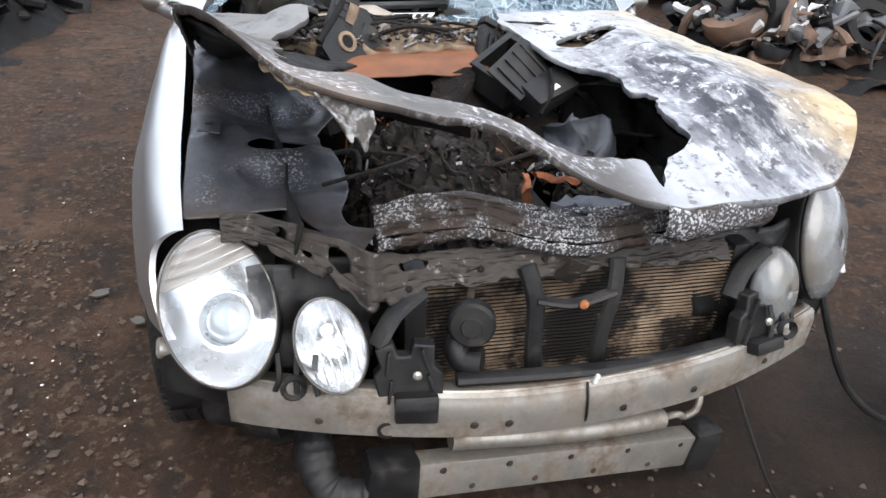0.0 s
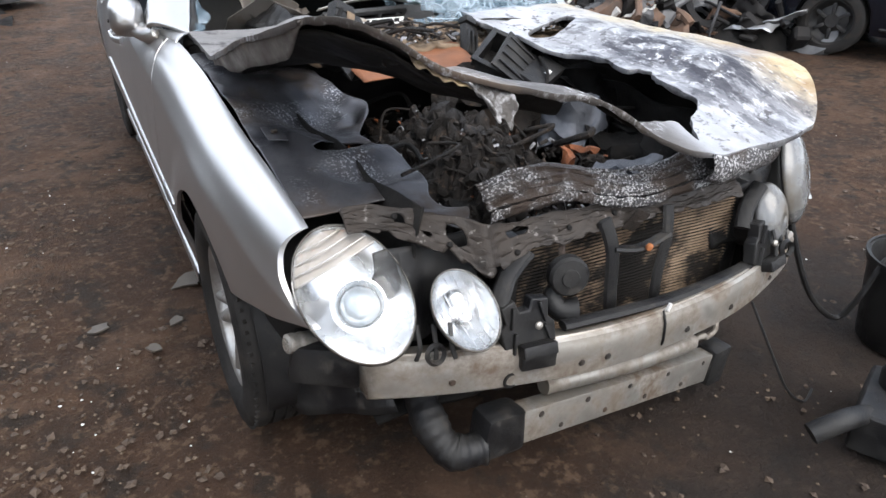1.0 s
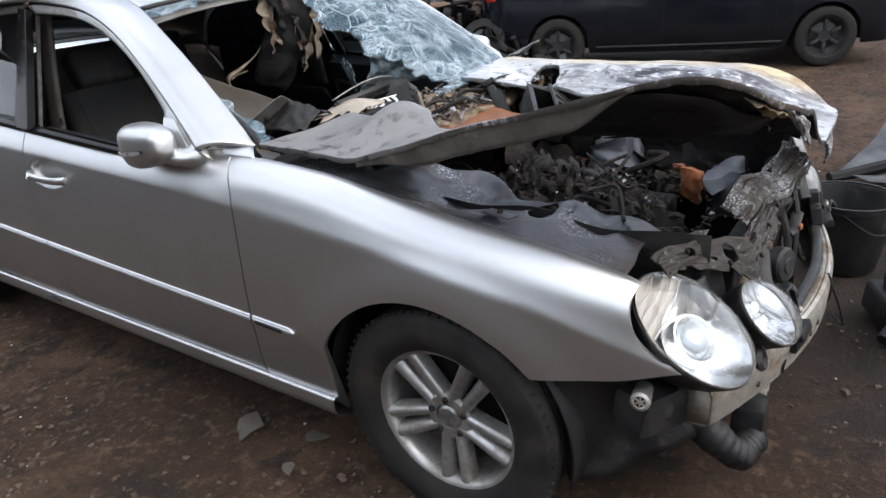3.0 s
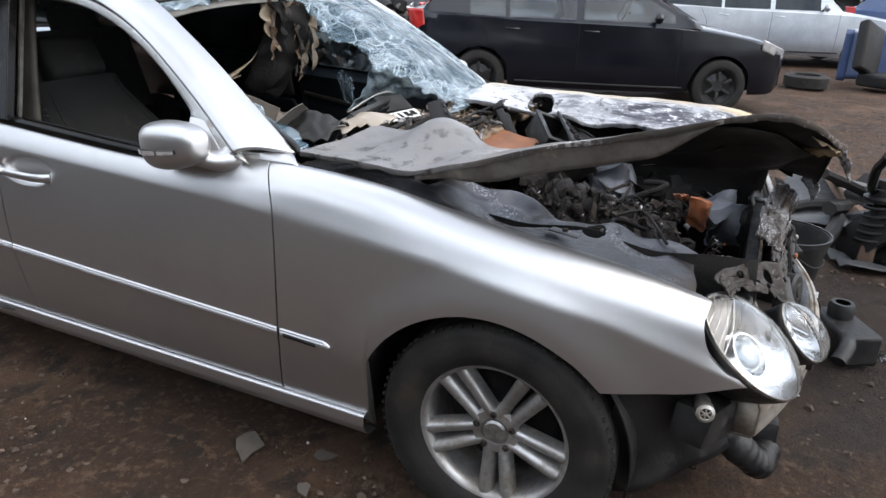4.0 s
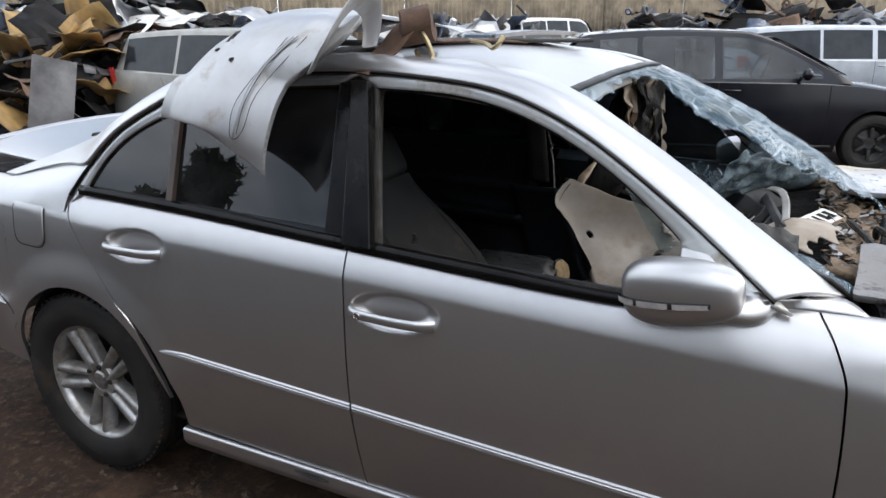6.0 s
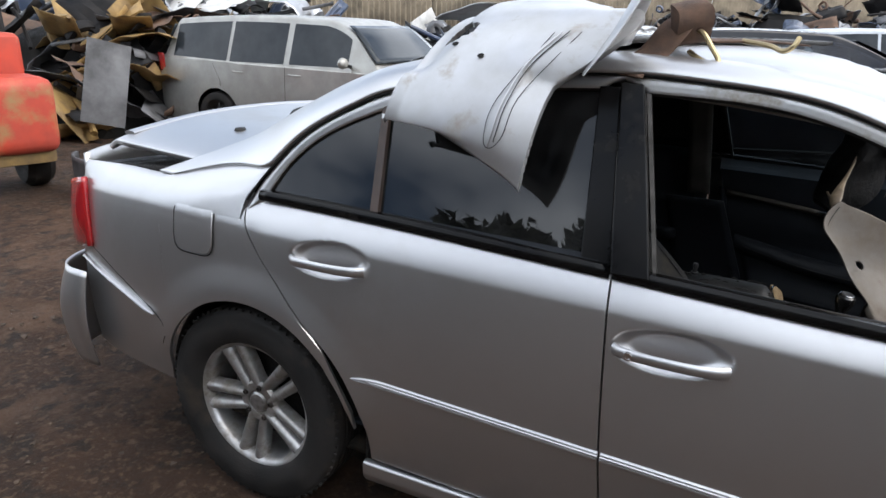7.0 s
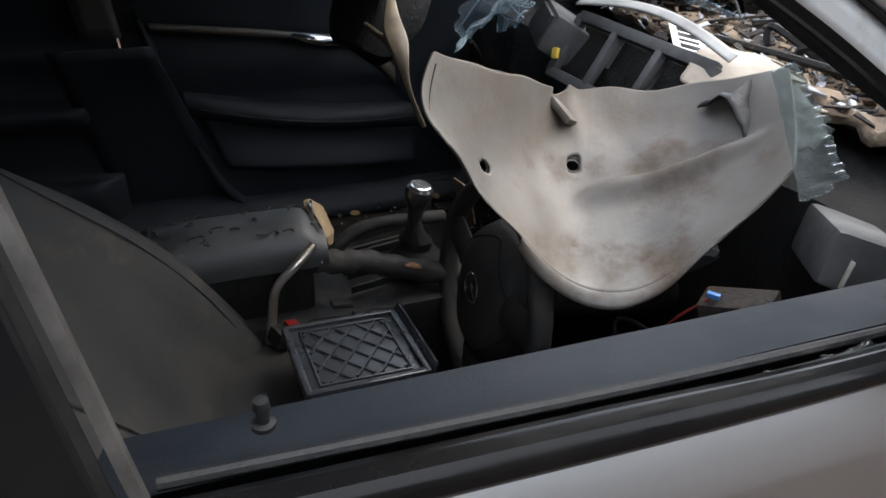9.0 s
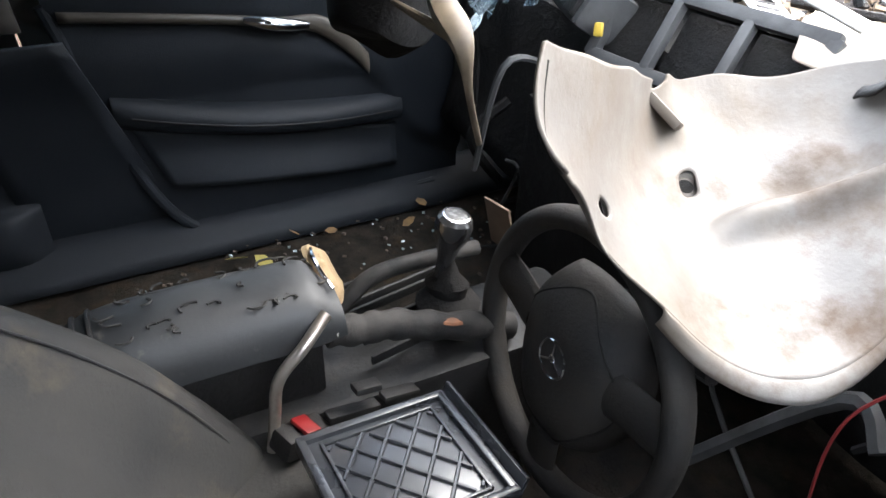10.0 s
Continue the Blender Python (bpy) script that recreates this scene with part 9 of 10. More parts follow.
yard_car("black_hatchback_car", "dusty black hatchback car parked on the dirt", turn_to(7.10, 0.30, 0.368, -0.930), BLACK_PAINT, length=4.35, wheelbase=2.75, clear=True)
yard_car("champagne_estate_car", "champagne-coloured estate car among heaps of scrap", turn_to(5.0, 5.1, 0.02, -1.0), GREY_PAINT, length=4.7, wheelbase=2.70, width=1.76, height=1.50, estate=True)
yard_car("pale_silver_car", "pale silver car standing behind the black hatchback", turn_to(13.2, -1.6, 0.35, -0.94), PALE_PAINT, length=4.8, wheelbase=2.85, width=1.8, height=1.52, estate=True)
yard_car("white_scrap_van", "white scrapped car far behind with parts on its roof", turn_to(19.0, 6.5, 0.9, -0.43), surface("white_car_paint", (0.7, 0.71, 0.72), (0.6, 0.6, 0.6), 5, gloss=0.35, coat=0.3), length=4.6, wheelbase=2.7, width=1.8, height=1.75, estate=True)
yard_car("dark_scrap_car", "dark scrapped car with dented roof in the back row", turn_to(12.5, 4.2, 0.75, -0.66), surface("midnight_paint", (0.03, 0.035, 0.05), (0.06, 0.06, 0.07), 5, gloss=0.3, coat=0.4), length=4.4, wheelbase=2.6, width=1.74, height=1.45)
yard_car("blue_scrap_car", "dark blue scrapped car behind the bags", turn_to(13.5, -5.2, -0.25, -0.97), BLUE_PAINT, length=4.4, wheelbase=2.6, width=1.74, height=1.45)


def heap(name, label, cx, cy, rx, ry, h, n, seed, kinds, grain=1.0):
    """A heap of car scrap: panels, pipes, wheels and broken plastic over a core."""
    th = thing(name, label, "scrap heap")
    tagged(th, kind="stuff")
    random.seed(seed)
    def hz(x, y):
        r = ((x - cx) / rx) ** 2 + ((y - cy) / ry) ** 2
        return max(0, h * (1 - r) ** 0.6 if r < 1 else 0) * (0.8 + 0.5 * rough((x, y, seed), 0.9))
    # near-black filling: shade between the scrap pieces is put into its colour
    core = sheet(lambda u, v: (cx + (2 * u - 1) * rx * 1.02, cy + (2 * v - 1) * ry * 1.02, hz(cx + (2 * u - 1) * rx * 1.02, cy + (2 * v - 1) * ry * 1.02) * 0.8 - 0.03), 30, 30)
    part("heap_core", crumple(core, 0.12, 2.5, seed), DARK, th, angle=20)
    sets = {ma: bmesh.new() for ma in kinds}
    for k in range(n):
        a, r = random.uniform(0, 2 * math.pi), math.sqrt(random.random())
        x, y = cx + rx * r * math.cos(a), cy + ry * r * math.sin(a)
        z = hz(x, y)
        bm = sets[random.choice(kinds)]
        m = Matrix.Translation((x, y, z * random.uniform(0.75, 1.02) + 0.05)) @ Euler([random.gauss(0, 0.5), random.gauss(0, 0.5), random.uniform(0, 6.3)]).to_matrix().to_4x4()
        kind = random.random()
        if kind < 0.45:                       # bent body panels
            sx, sy, b = grain * random.uniform(0.2, 0.75), grain * random.uniform(0.12, 0.45), grain * random.uniform(-0.15, 0.15)
            o = random.uniform(0, 50)
            first = sheet(lambda u, v: m @ Vector(((u - 0.5) * sx * 2, (v - 0.5) * sy * 2, b * math.sin(math.pi * u) + 0.08 * rough((u * 2, v * 2, o), 2))), 7, 5, bm=bm)
        elif kind < 0.70:                     # pipes, bars and hoses
            p = [m @ Vector((grain * (random.uniform(-0.5, 0.5) + 0.5 * q), random.uniform(-0.12, 0.12), random.uniform(-0.08, 0.12))) for q in (-1, 0, 1)]
            tube(p, random.uniform(0.012, 0.045), n=7, steps=8, bm=bm)
        elif kind < 0.92:                     # castings and boxes
            s = random.uniform(0.06, 0.22)
            block((s * random.uniform(0.8, 2), s, s * random.uniform(0.5, 1)), m, 0.15 * s, bm=bm, seg=1)
        else:                                 # wheels and drums
            r = random.uniform(0.12, 0.3)
            turned([(r * 0.6, -r * 0.3), (r * 0.95, -r * 0.32), (r, -r * 0.15), (r, r * 0.15), (r * 0.95, r * 0.32), (r * 0.6, r * 0.3)], 22, m @ pose(0, 0, 0, random.uniform(0, 80), 0, 0), bm=bm, closed=True)
    for ma, bm in sets.items():
        if len(bm.verts):
            part("scrap", crumple(bm, 0.015, 7, seed), ma, th, solid=0.006, angle=30)
    return th


S_BLACK = surface("scrap_black", (0.008, 0.008, 0.009), (0.025, 0.023, 0.022), 3, gloss=0.4, gloss2=0.75, bump=0.2, spec=0.15)
S_GREY = surface("scrap_grey", (0.13, 0.13, 0.135), (0.06, 0.06, 0.062), 3, gloss=0.5, gloss2=0.7, metal=0.3)
S_SILVER = surface("scrap_silver", (0.48, 0.49, 0.5), (0.30, 0.30, 0.31), 3, gloss=0.35, metal=0.6)
S_RUST = surface("scrap_rust", (0.16, 0.09, 0.055), (0.07, 0.05, 0.04), 4, gloss=0.8, bump=0.3)
S_BLUE = surface("scrap_blue", (0.03, 0.05, 0.10), (0.06, 0.07, 0.09), 3, gloss=0.35, coat=0.3)
S_WHITE = surface("scrap_white", (0.62, 0.62, 0.60), (0.42, 0.41, 0.39), 4, gloss=0.45)
S_YELLOW = surface("scrap_ochre", (0.36, 0.23, 0.08), (0.20, 0.13, 0.06), 5, gloss=0.7, bump=0.3)
dull = [S_BLACK, S_BLACK, S_BLACK, S_GREY, S_GREY, S_RUST, S_BLUE, S_SILVER]
heap("engine_scrap_heap", "heap of greasy engines, wheels and car parts", 5.6, 4.6, 1.7, 1.9, 1.0, 520, 1, [S_BLACK, S_BLACK, S_BLACK, S_BLACK, S_GREY, S_RUST, S_SILVER], 0.42)
heap("scrap_row", "low row of dark car parts along the yard edge", -4.4, 5.6, 2.0, 2.2, 0.8, 260, 2, [S_BLACK, S_BLACK, S_BLACK, S_BLACK, S_GREY, S_RUST], 0.55)
heap("scrap_mountain", "tall heap of crushed car panels and bumpers", 7.5, 12.5, 5.5, 3.0, 2.3, 380, 3, [S_BLACK, S_BLACK, S_GREY, S_SILVER, S_SILVER, S_WHITE, S_RUST, S_BLUE])
heap("panel_heap", "heap of silver and grey body panels", 14.5, 8.5, 4.5, 2.6, 1.9, 260, 4, [S_SILVER, S_SILVER, S_GREY, S_BLACK, S_WHITE, S_BLUE])
heap("side_scrap_heap", "heap of dark engine parts, pipes and pale panels beside the estate car", 3.80, 3.95, 0.60, 0.75, 1.05, 190, 8, [S_BLACK, S_BLACK, S_BLACK, S_GREY, S_RUST, S_WHITE], 0.36)
heap("far_scrap_heap", "far heap of dark scrap beside the bags", 13.5, -9.5, 3.0, 3.0, 1.2, 150, 5, dull)
heap("machine_parts_heap", "heap of ochre machine parts, tyres and black plastic", 4.9, 9.9, 1.6, 1.4, 1.5, 150, 6, [S_YELLOW, S_YELLOW, S_BLACK, S_BLACK, S_RUST, S_GREY])
heap("small_parts_heap", "low pile of gearboxes and brackets on the dirt", 10.6, -6.2, 0.9, 1.6, 0.55, 80, 7, [S_BLACK, S_BLACK, S_GREY, S_SILVER, S_RUST])
heap("dark_hulk_heap", "dark row of wrecked car shells and parts", -3.6, 8.2, 2.0, 1.5, 1.0, 130, 12, [S_BLACK, S_BLACK, S_BLACK, S_BLACK, S_BLUE, S_GREY])
heap("spring_scrap_pile", "small pile of greasy suspension parts on the ground", 2.5, -1.55, 0.45, 0.50, 0.16, 46, 8, [S_BLACK, S_BLACK, S_RUST, S_GREY])
heap("back_row_heap", "long heap of dark and silver car shells in the back row", 24.0, 1.0, 3.2, 9.0, 2.4, 330, 14, [S_BLACK, S_BLACK, S_GREY, S_SILVER, S_BLUE, S_RUST])
heap("near_scrap_heap", "heap of car scrap on the yard's other side", -11.5, 3.5, 2.6, 7.0, 2.0, 170, 9, [S_BLACK, S_GREY, S_SILVER, S_RUST, S_WHITE])


def far_side():
    """Concrete wall and bare trees behind the yard."""
    wall = surface("tan_sheeting", (0.23, 0.19, 0.135), (0.15, 0.12, 0.085), 1.8, gloss=0.85, bump=0.2, bump_scale=8, third=(0.10, 0.085, 0.06), scale3=0.9, spread3=(0.48, 0.66))
    for k in range(17):
        p = Matrix.Translation((4 + 3.8 * k, 26 - 2.7 * k, 0.0)) @ pose(0, 0, 0, 0, 0, -35.4)
        w = part("fence_panel", sheet(lambda u, v, k=k: p @ Vector((4.64 * (u - 0.5), 0.05 * (-1) ** round(u * 46) + 0.04 * rough((u * 9, k, 0), 1), -0.1 + (3.1 + 0.25 * rough((round(u * 12), k, 0), 0.7)) * v)), 46, 2), wall, solid=0.02, angle=10)
        tagged(w, "tall weathered tan fence of upright sheeting", "fence", kind="structure")
    bark = surface("bare_bark", (0.12, 0.095, 0.07), (0.06, 0.05, 0.04), 6, gloss=0.95, bump=0.3)
    leaf_green = surface("dark_evergreen", (0.022, 0.030, 0.018), (0.045, 0.055, 0.030), 3, gloss=0.7)
    random.seed(31)
    for k in range(94):
        x = random.uniform(2, 60)
        y = 33 - 0.72 * x + random.uniform(2, 8)
        if k >= 74:                         # the row behind the block wall on the car's right
            x, y = random.uniform(-12.5, -9.0), -9 + 1.35 * (k - 74) + random.uniform(-0.5, 0.5)
        h = random.uniform(4.9, 6.4) if k >= 74 else random.uniform(5.5, 9.5)
        th = thing("bare_tree", "thin bare tree with grey-brown twigs behind the wall", "tree", "trees behind the wall", Matrix.Translation((x, y, 0)))
        lean = Vector((random.uniform(-0.4, 0.4), random.uniform(-0.4, 0.4), h))
        part("trunk", tube([(0, 0, -0.1), lean * 0.4 + Vector((0.1, 0, 0)), lean], lambda t, h=h: 0.010 * h * (1 - 0.85 * t) + 0.008, n=7, steps=10), bark, th)
        bm = bmesh.new()
        for j in range(26):
            t = random.uniform(0.2, 0.97)
            a = random.uniform(0, 6.3)
            p = lean * t
            ln = random.uniform(0.5, 1.9) * (1.15 - t)
            q = p + Vector((math.cos(a) * ln, math.sin(a) * ln, ln * random.uniform(0.6, 1.3)))
            tube([p, p.lerp(q, 0.5) + Vector((0, 0, 0.06)), q], lambda s: 0.018 * (1 - s) + 0.004, n=4, steps=3, bm=bm)
            for i in range(4):
                b = p.lerp(q, random.uniform(0.3, 1))
                tube([b, b + Vector((random.uniform(-0.4, 0.4), random.uniform(-0.4, 0.4), random.uniform(0.1, 0.6)))], 0.005, n=3, bm=bm)
        part("crown", bm, bark, th)
        if k >= 74:
            tagged(th, "dense dark evergreen tree behind the block wall", "tree", "evergreens behind the block wall")
            verts, faces = [], []
            for j in range(3200):
                t = random.random() ** 0.8
                a, r = random.uniform(0, 6.3), math.sqrt(random.random()) * (1.45 - 0.95 * t) * (0.8 + 0.4 * math.sin(5 * t + k))
                c = Vector((r * math.cos(a), r * math.sin(a), 1.2 + t * (0.98 * h - 1.2)))
                b = len(verts)
                for q in range(3):
                    verts.append(tuple(c + Vector((random.uniform(-0.19, 0.19), random.uniform(-0.19, 0.19), random.uniform(-0.19, 0.19)))))
                faces.append((b, b + 1, b + 2))
            me = bpy.data.meshes.new("foliage")
            me.from_pydata(verts, [], faces)
            me.materials.append(leaf_green)
            tagged(new("foliage", me), kind="stuff").parent = th

    # wall of big concrete blocks on the car's right
    grey = surface("mossy_concrete", (0.095, 0.088, 0.075), (0.055, 0.052, 0.043), 1.3, gloss=0.95, bump=0.4, bump_scale=12, third=(0.06, 0.06, 0.045), scale3=0.7, spread3=(0.5, 0.66))
    base = tagged(part("wall_west", block((0.5, 30, 2.94), Matrix.Translation((-8.3, 3, 1.43)), 0.02), grey), "weathered wall of stacked grey concrete blocks", "wall", kind="structure")
    stone = mesh_of("wall_block", block((0.05, 1.47, 0.56), None, 0.02), grey)
    for row in range(5):
        for k in range(20):
            ob = new("wall_block", stone)
            ob.parent = base
            ob.matrix_basis = Matrix.Translation((-8.03, -11.2 + 1.5 * k + 0.75 * (row % 2), 0.29 + 0.58 * row))


far_side()


def near_things():
    # black bucket with a rope over its rim
    bucket = thing("black_bucket", "large black plastic bucket standing on the ground", "bucket")
    m = Matrix.Translation((1.32, -0.72, 0.0))
    part("bucket_wall", turned([(0.0, 0.004), (0.145, 0.004), (0.15, 0.01), (0.185, 0.30), (0.195, 0.305), (0.195, 0.325), (0.182, 0.325), (0.178, 0.31), (0.142, 0.02), (0.0, 0.016)], 48, m), BLACK_PLASTIC, bucket)
    part("rim", turned([(0.192, 0.32), (0.199, 0.322), (0.199, 0.332), (0.19, 0.332)], 48, m, closed=True), BLACK_PLASTIC, bucket)
    part("handle", tube([(1.32 - 0.19, -0.72, 0.30), (1.32 - 0.16, -0.84, 0.22), (1.32, -0.905, 0.20), (1.32 + 0.16, -0.84, 0.22), (1.32 + 0.19, -0.72, 0.30)], 0.005, n=6, steps=24), S_BLACK, bucket)
    rope = thing("black_hose", "thin black hose leading from the lamp to the bucket", "hose")
    part("hose", tube([(0.76, -0.52, 0.58), (0.83, -0.55, 0.40), (0.93, -0.58, 0.22), (1.08, -0.60, 0.10), (1.11, -0.64, 0.20), (1.16, -0.66, 0.345), (1.25, -0.69, 0.25)], 0.010, n=8, steps=48), BLACK_PLASTIC, rope)
    # black ribbed casing with a chrome end
    cas = thing("black_pump_casing", "black plastic pump casing with a chrome spring clip", "car part")
    c = Matrix.Translation((0.80, -0.98, 0.075)) @ pose(0, 0, 0, 0, 0, 25)
    part("casing", crumple(block((0.30, 0.16, 0.13), c, 0.02, seg=3), 0.012, 9), BLACK_PLASTIC, cas)
    part("casing_pipe", tube([c @ Vector((-0.10, 0.05, 0.04)), c @ Vector((-0.20, 0.10, 0.06)), c @ Vector((-0.26, 0.16, 0.02))], 0.03, n=12), BLACK_PLASTIC, cas)
    part("casing_neck", turned([(0.05, 0), (0.055, 0.05), (0.045, 0.07), (0.03, 0.07)], 20, c @ Matrix.Translation((0.05, 0, 0.06))), BLACK_PLASTIC, cas)
    bm = bmesh.new()
    for k in range(5):
        turned([(0.018, -0.003), (0.022, 0), (0.018, 0.003), (0.014, 0)], 18, c @ Matrix.Translation((-0.135, -0.10 - 0.010 * k, -0.03)) @ pose(0, 0, 0, 90, 0, 0), bm=bm, closed=True)
    part("spring_clip", bm, CHROME, cas)
    # strut with coil spring
    st = thing("suspension_strut", "greasy black suspension strut with coil spring", "strut")
    b = Vector((2.05, -1.18, 0.05))
    part("damper", tube([b, b + Vector((0.02, 0, 0.36))], 0.028, n=14), S_BLACK, st)
    part("top_mount", turned([(0.0, 0.03), (0.035, 0.03), (0.04, 0.0), (0.085, -0.01), (0.085, -0.03), (0, -0.03)], 24, Matrix.Translation(b + Vector((0.02, 0, 0.33)))), S_BLACK, st)
    part("top_cap", turned([(0.0, 0.05), (0.03, 0.048), (0.034, 0.0)], 16, Matrix.Translation(b + Vector((0.02, 0, 0.37)))), S_BLACK, st)
    part("coil_spring", tube([b + Vector((0.07 * math.cos(t * 0.9), 0.07 * math.sin(t * 0.9), 0.06 + 0.0068 * t)) for t in range(36)], 0.009, n=8, steps=140), S_BLACK, st)
    part("foot", block((0.10, 0.08, 0.10), Matrix.Translation(b), 0.01), S_RUST, st)
    # white bulk bag, seat back, tyre
    bag = thing("bulk_bag", "big crumpled white woven bulk bag", "bulk bag")
    def bagf(u, v):
        a = 2 * math.pi * u
        r = 0.62 * (1 + 0.1 * math.sin(math.pi * v)) / max(abs(math.cos(a)), abs(math.sin(a))) ** 0.7
        p = Vector((r * math.cos(a), r * math.sin(a), 1.05 * v))
        return Vector((11.0, -4.55, 0.0)) + p + 0.09 * Vector((rough(p, 2.2), rough(p, 2.2, 9), 0)) + 0.03 * Vector((rough(p, 7), rough(p, 7, 4), 0))
    bm = sheet(bagf, 48, 26)
    bmesh.ops.holes_fill(bm, edges=[e for e in bm.edges if e.is_boundary], sides=0)
    for sx_ in (-1, 1):
        for sy_ in (-1, 1):
            q = Vector((11.0 + 0.5 * sx_, -4.55 + 0.5 * sy_, 1.0))
            part("lifting_loop", tube([q, q + Vector((0.05 * sx_, 0, 0.16)), q + Vector((-0.10 * sx_, 0.08 * sy_, 0.14)), q + Vector((-0.16 * sx_, 0.1 * sy_, 0.0))], 0.02, n=6, flat=0.3), S_WHITE, bag)
    part("bag", bm, surface("woven_white", (0.55, 0.55, 0.56), (0.42, 0.42, 0.43), 4, gloss=0.7, bump=0.4, bump_scale=30), bag)
    seat = thing("loose_car_seat", "torn-out black car seat lying beside a tyre", "car seat")
    part("backrest", block((0.48, 0.16, 0.75), Matrix.Translation((9.9, -1.75, 0.55)) @ pose(0, 0, 0, -18, 22, -40), 0.06, seg=3), S_BLACK, seat)
    part("cushion", block((0.5, 0.5, 0.18), Matrix.Translation((9.75, -2.0, 0.14)) @ pose(0, 0, 0, 0, 0, -40), 0.06, seg=3), S_BLACK, seat)
    bum = thing("loose_blue_bumper", "dark blue bumper standing on end behind the black car", "bumper")
    part("bumper", sheet(lambda u, v: (10.4 - 0.25 * math.cos(math.pi * u), -1.55 + 0.45 * math.sin(math.pi * u) - 0.9 * u, 0.05 + 0.75 * v), 20, 10), BLUE_PAINT, bum, solid=0.02)
    tyre = thing("scrap_tyre", "old black tyre lying on the dirt", "tyre")
    part("tyre", turned([(0.18, -0.09), (0.24, -0.10), (0.30, -0.07), (0.305, 0.07), (0.24, 0.10), (0.18, 0.09)], 36, Matrix.Translation((9.3, -1.0, 0.10)), closed=True), RUBBER, tyre)
    # red forklift behind the boot
    fl = thing("red_forklift", "weathered red forklift with ochre counterweight and white marks", "forklift")
    red = surface("faded_red_paint", (0.50, 0.055, 0.025), (0.36, 0.05, 0.03), 4, gloss=0.5, gloss2=0.7, third=(0.30, 0.17, 0.07), scale3=2.5, spread3=(0.52, 0.68), bump=0.1)
    f = turn_to(1.05, 7.40, -0.3, -0.95)
    part("counterweight", block((1.05, 0.6, 0.62), f @ Matrix.Translation((0, 0.0, 0.66)), 0.12, seg=4), red, fl)
    part("hood", block((0.95, 1.0, 0.5), f @ Matrix.Translation((0, 0.75, 1.05)), 0.08, seg=3), red, fl)
    part("bumper_step", block((1.0, 0.5, 0.18), f @ Matrix.Translation((0, 0.05, 0.34)), 0.05), S_YELLOW, fl)
    for sx in (-0.42, 0.42):
        part("wheel", turned([(0.08, -0.1), (0.24, -0.11), (0.28, -0.06), (0.28, 0.06), (0.24, 0.11), (0.08, 0.1)], 28, f @ Matrix.Translation((sx, 0.25, 0.27)) @ pose(0, 0, 0, 0, 90, 0), closed=True), RUBBER, fl)
        part("guard_post", tube([f @ Vector((sx, 0.6, 1.2)), f @ Vector((sx, 0.75, 2.1))], 0.04, n=8), S_BLACK, fl)
    part("overhead_guard", block((1.0, 1.3, 0.06), f @ Matrix.Translation((0, 1.2, 2.12)), 0.02), S_BLACK, fl)
    for k in range(3):
        part("mark", block((0.07, 0.006, 0.13), f @ Matrix.Translation((-0.32 + 0.11 * k, -0.303, 0.72)), 0.001), S_WHITE, fl)
    # leaning sheet and bumper skin near it
    ls = thing("leaning_steel_sheet", "grey steel sheet leaning on the scrap", "steel sheet")
    part("sheet", block((0.45, 0.012, 0.9), Matrix.Translation((2.9, 8.2, 0.75)) @ pose(0, 0, 0, -12, 14, -25), 0.002), S_GREY, ls)
    cb = thing("loose_bumper_skin", "dark plastic bumper skin lying behind the boot", "bumper")
    part("bumper_skin", sheet(lambda u, v: (1.75 + 0.35 * math.cos(math.pi * (1.2 * u + 0.6)), 6.6 + 0.5 * math.sin(math.pi * (1.2 * u + 0.6)), 0.02 + 0.30 * v), 20, 8), S_GREY, cb, solid=0.02)


near_things()


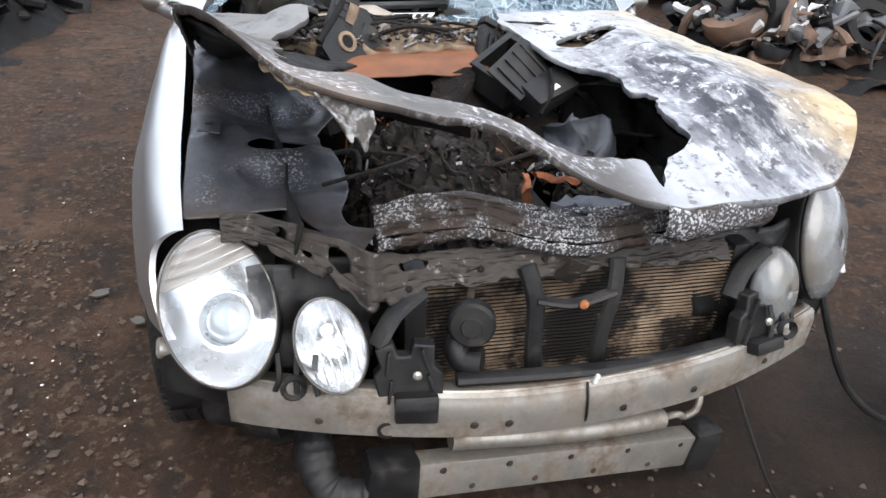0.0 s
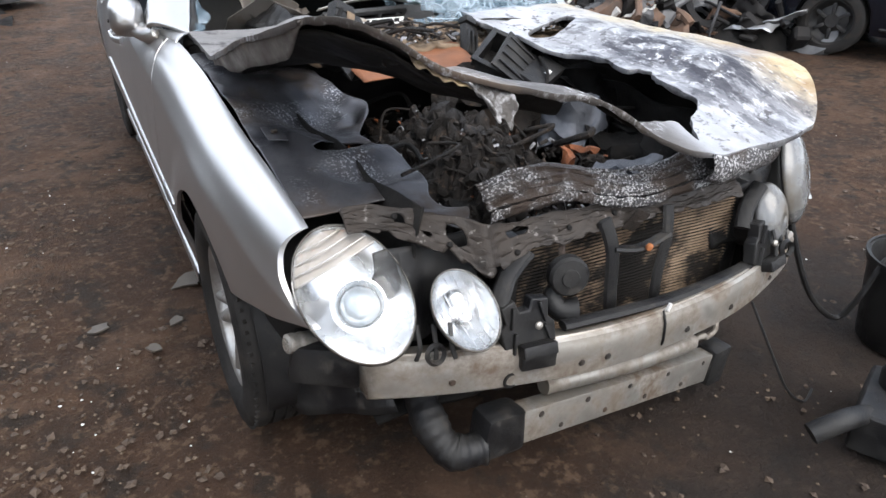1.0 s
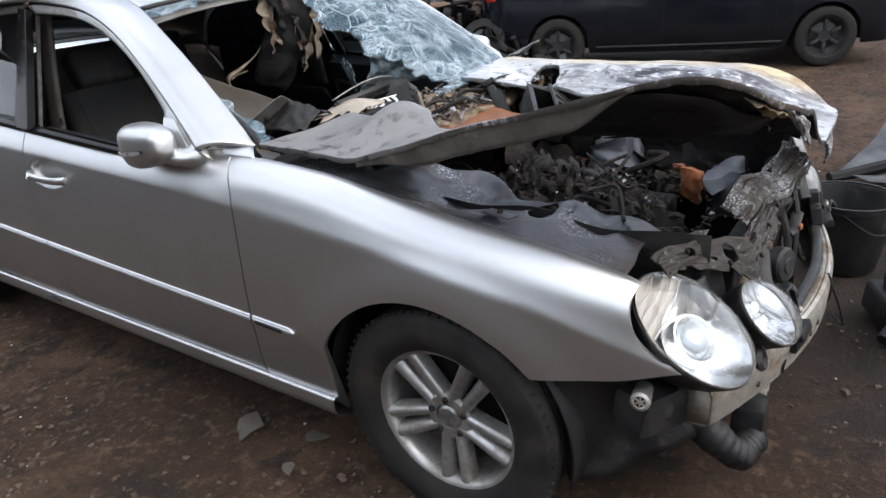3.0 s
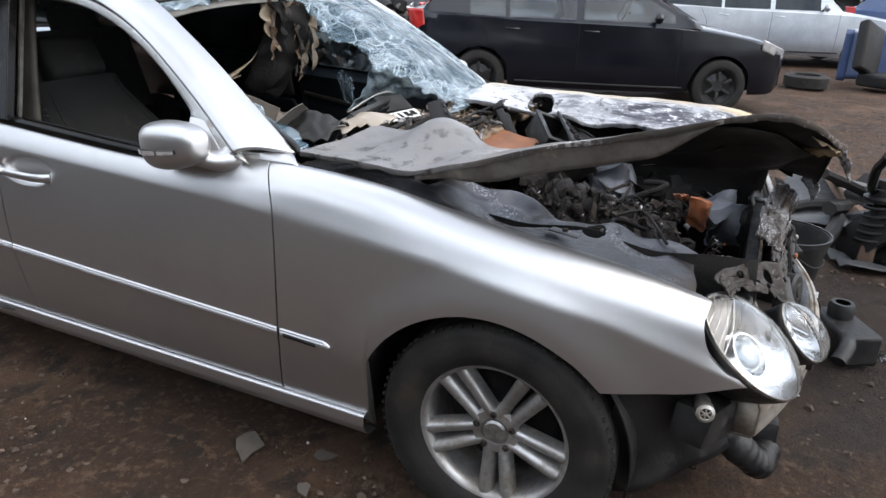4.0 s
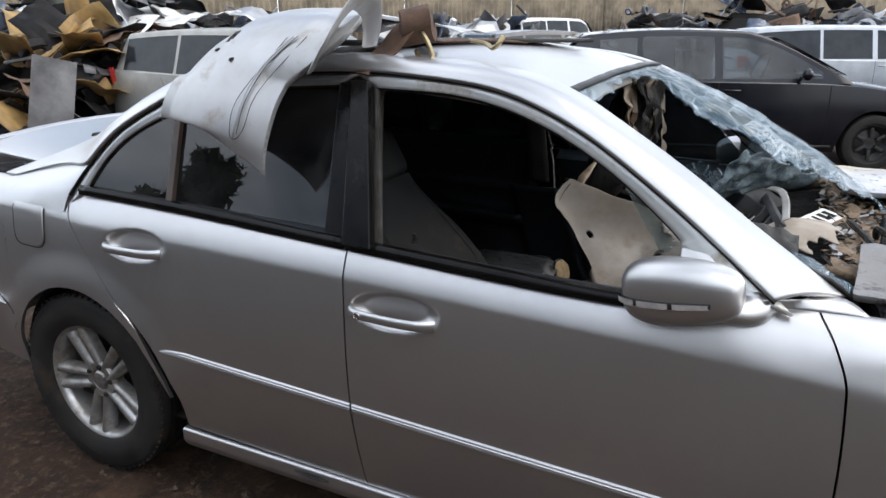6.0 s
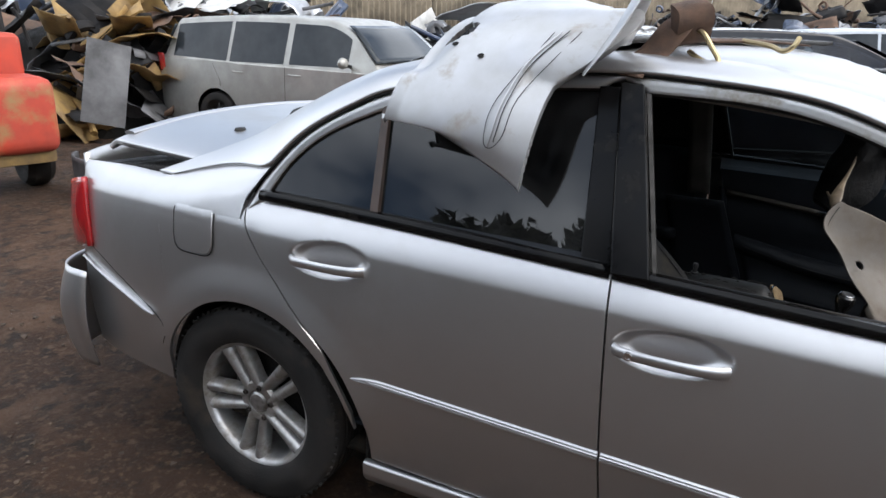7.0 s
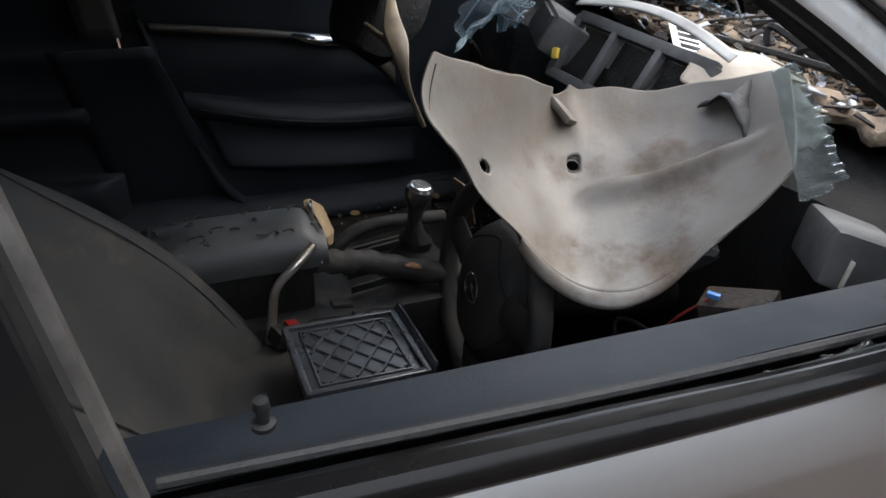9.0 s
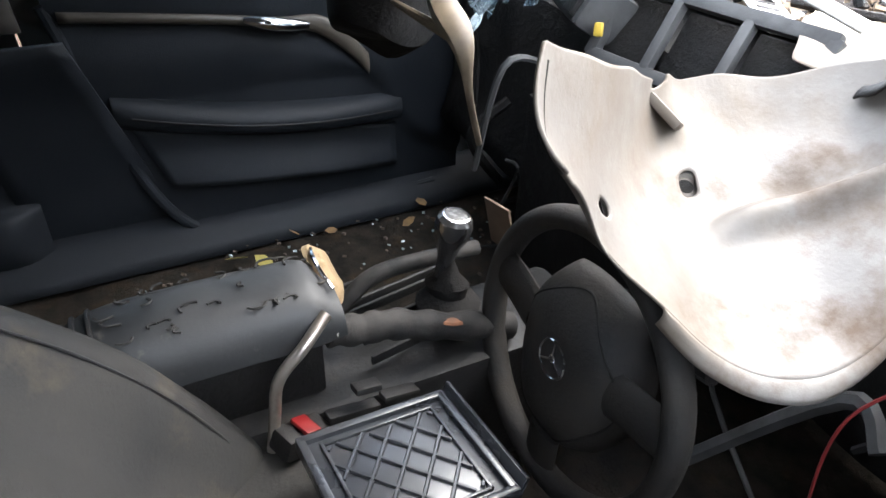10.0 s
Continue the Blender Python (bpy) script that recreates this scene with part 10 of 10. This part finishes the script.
def ground_litter():
    """Stones, plastic scraps and glass crumbs on the dirt."""
    random.seed(77)
    stone = surface("pale_grit", (0.155, 0.112, 0.078), (0.08, 0.056, 0.038), 9, gloss=0.9)
    dark_grit = surface("dark_grit", (0.045, 0.030, 0.021), (0.085, 0.058, 0.040), 9, gloss=0.85)
    crumb = surface("white_crumb", (0.70, 0.70, 0.68), (0.55, 0.55, 0.52), 9, gloss=0.6)
    for name, ma, n, lo, hi, label in (("pale_gravel", stone, 3800, 0.002, 0.0095, "pale grit and small stones scattered over the dirt"), ("dark_gravel", dark_grit, 5200, 0.004, 0.017, "dark clods and grit on the dirt"),
                                       ("white_crumbs", crumb, 380, 0.002, 0.006, "white plastic and glass crumbs on the dirt")):
        verts, faces = [], []
        for k in range(n):
            r = random.random() ** 0.6
            x, y = random.uniform(-3.2, 3.4), random.uniform(-2.3, 5.5)
            if k % 3 == 0:
                x, y = random.gauss(-1.75, 0.5), random.gauss(-0.1, 1.0)
            if abs(x) < 0.72 and 0.2 < y < 3.4:
                continue
            s = random.uniform(lo, hi) * (0.6 + 0.8 * r)
            z = 0.02 * rough((x, y, 0), 1.3) - 0.012
            b = len(verts)
            q = Euler((random.uniform(0, 6), random.uniform(0, 6), random.uniform(0, 6))).to_matrix()
            for v in ((1, 0, 0), (-1, 0, 0), (0, 1, 0), (0, -1, 0), (0, 0, 1), (0, 0, -1)):
                w = q @ (Vector(v) * s * random.uniform(0.55, 1.15))
                verts.append((x + w.x, y + w.y, z + max(w.z * 0.6, -0.004) + 0.2 * s))
            faces += [tuple(b + i for i in f) for f in ((0, 2, 4), (2, 1, 4), (1, 3, 4), (3, 0, 4), (2, 0, 5), (1, 2, 5), (3, 1, 5), (0, 3, 5))]
        me = bpy.data.meshes.new(name)
        me.from_pydata(verts, [], faces)
        me.materials.append(ma)
        tagged(new(name, me), label, "gravel", kind="stuff")
    grey = surface("grey_plastic_scrap", (0.085, 0.072, 0.058), (0.055, 0.046, 0.038), 14, gloss=0.6)
    for x, y, s, t in ((-0.86, 0.83, 0.06, 0.3), (-0.80, 0.58, 0.04, 2.0), (-0.95, 0.55, 0.03, 0.7), (-1.20, 0.62, 0.035, 0.1), (-1.05, 0.40, 0.03, 2.4)):
        th = thing("plastic_scrap", "torn flat scrap of grey plastic on the dirt", "scrap", "plastic scraps on the ground")
        pts = [(s * (0.7 + 0.5 * rough((k, x, y), 1.3)) * math.cos(2 * math.pi * k / 9) * 1.4, s * (0.7 + 0.5 * rough((k, y, x), 1.7)) * math.sin(2 * math.pi * k / 9)) for k in range(9)]
        part("scrap", outline(pts, 0.006, Matrix.Translation((x, y, 0.004 + 0.02 * rough((x, y, 0), 1.3))) @ pose(0, 0, 0, 4, -5, math.degrees(t))), grey, th)


ground_litter()
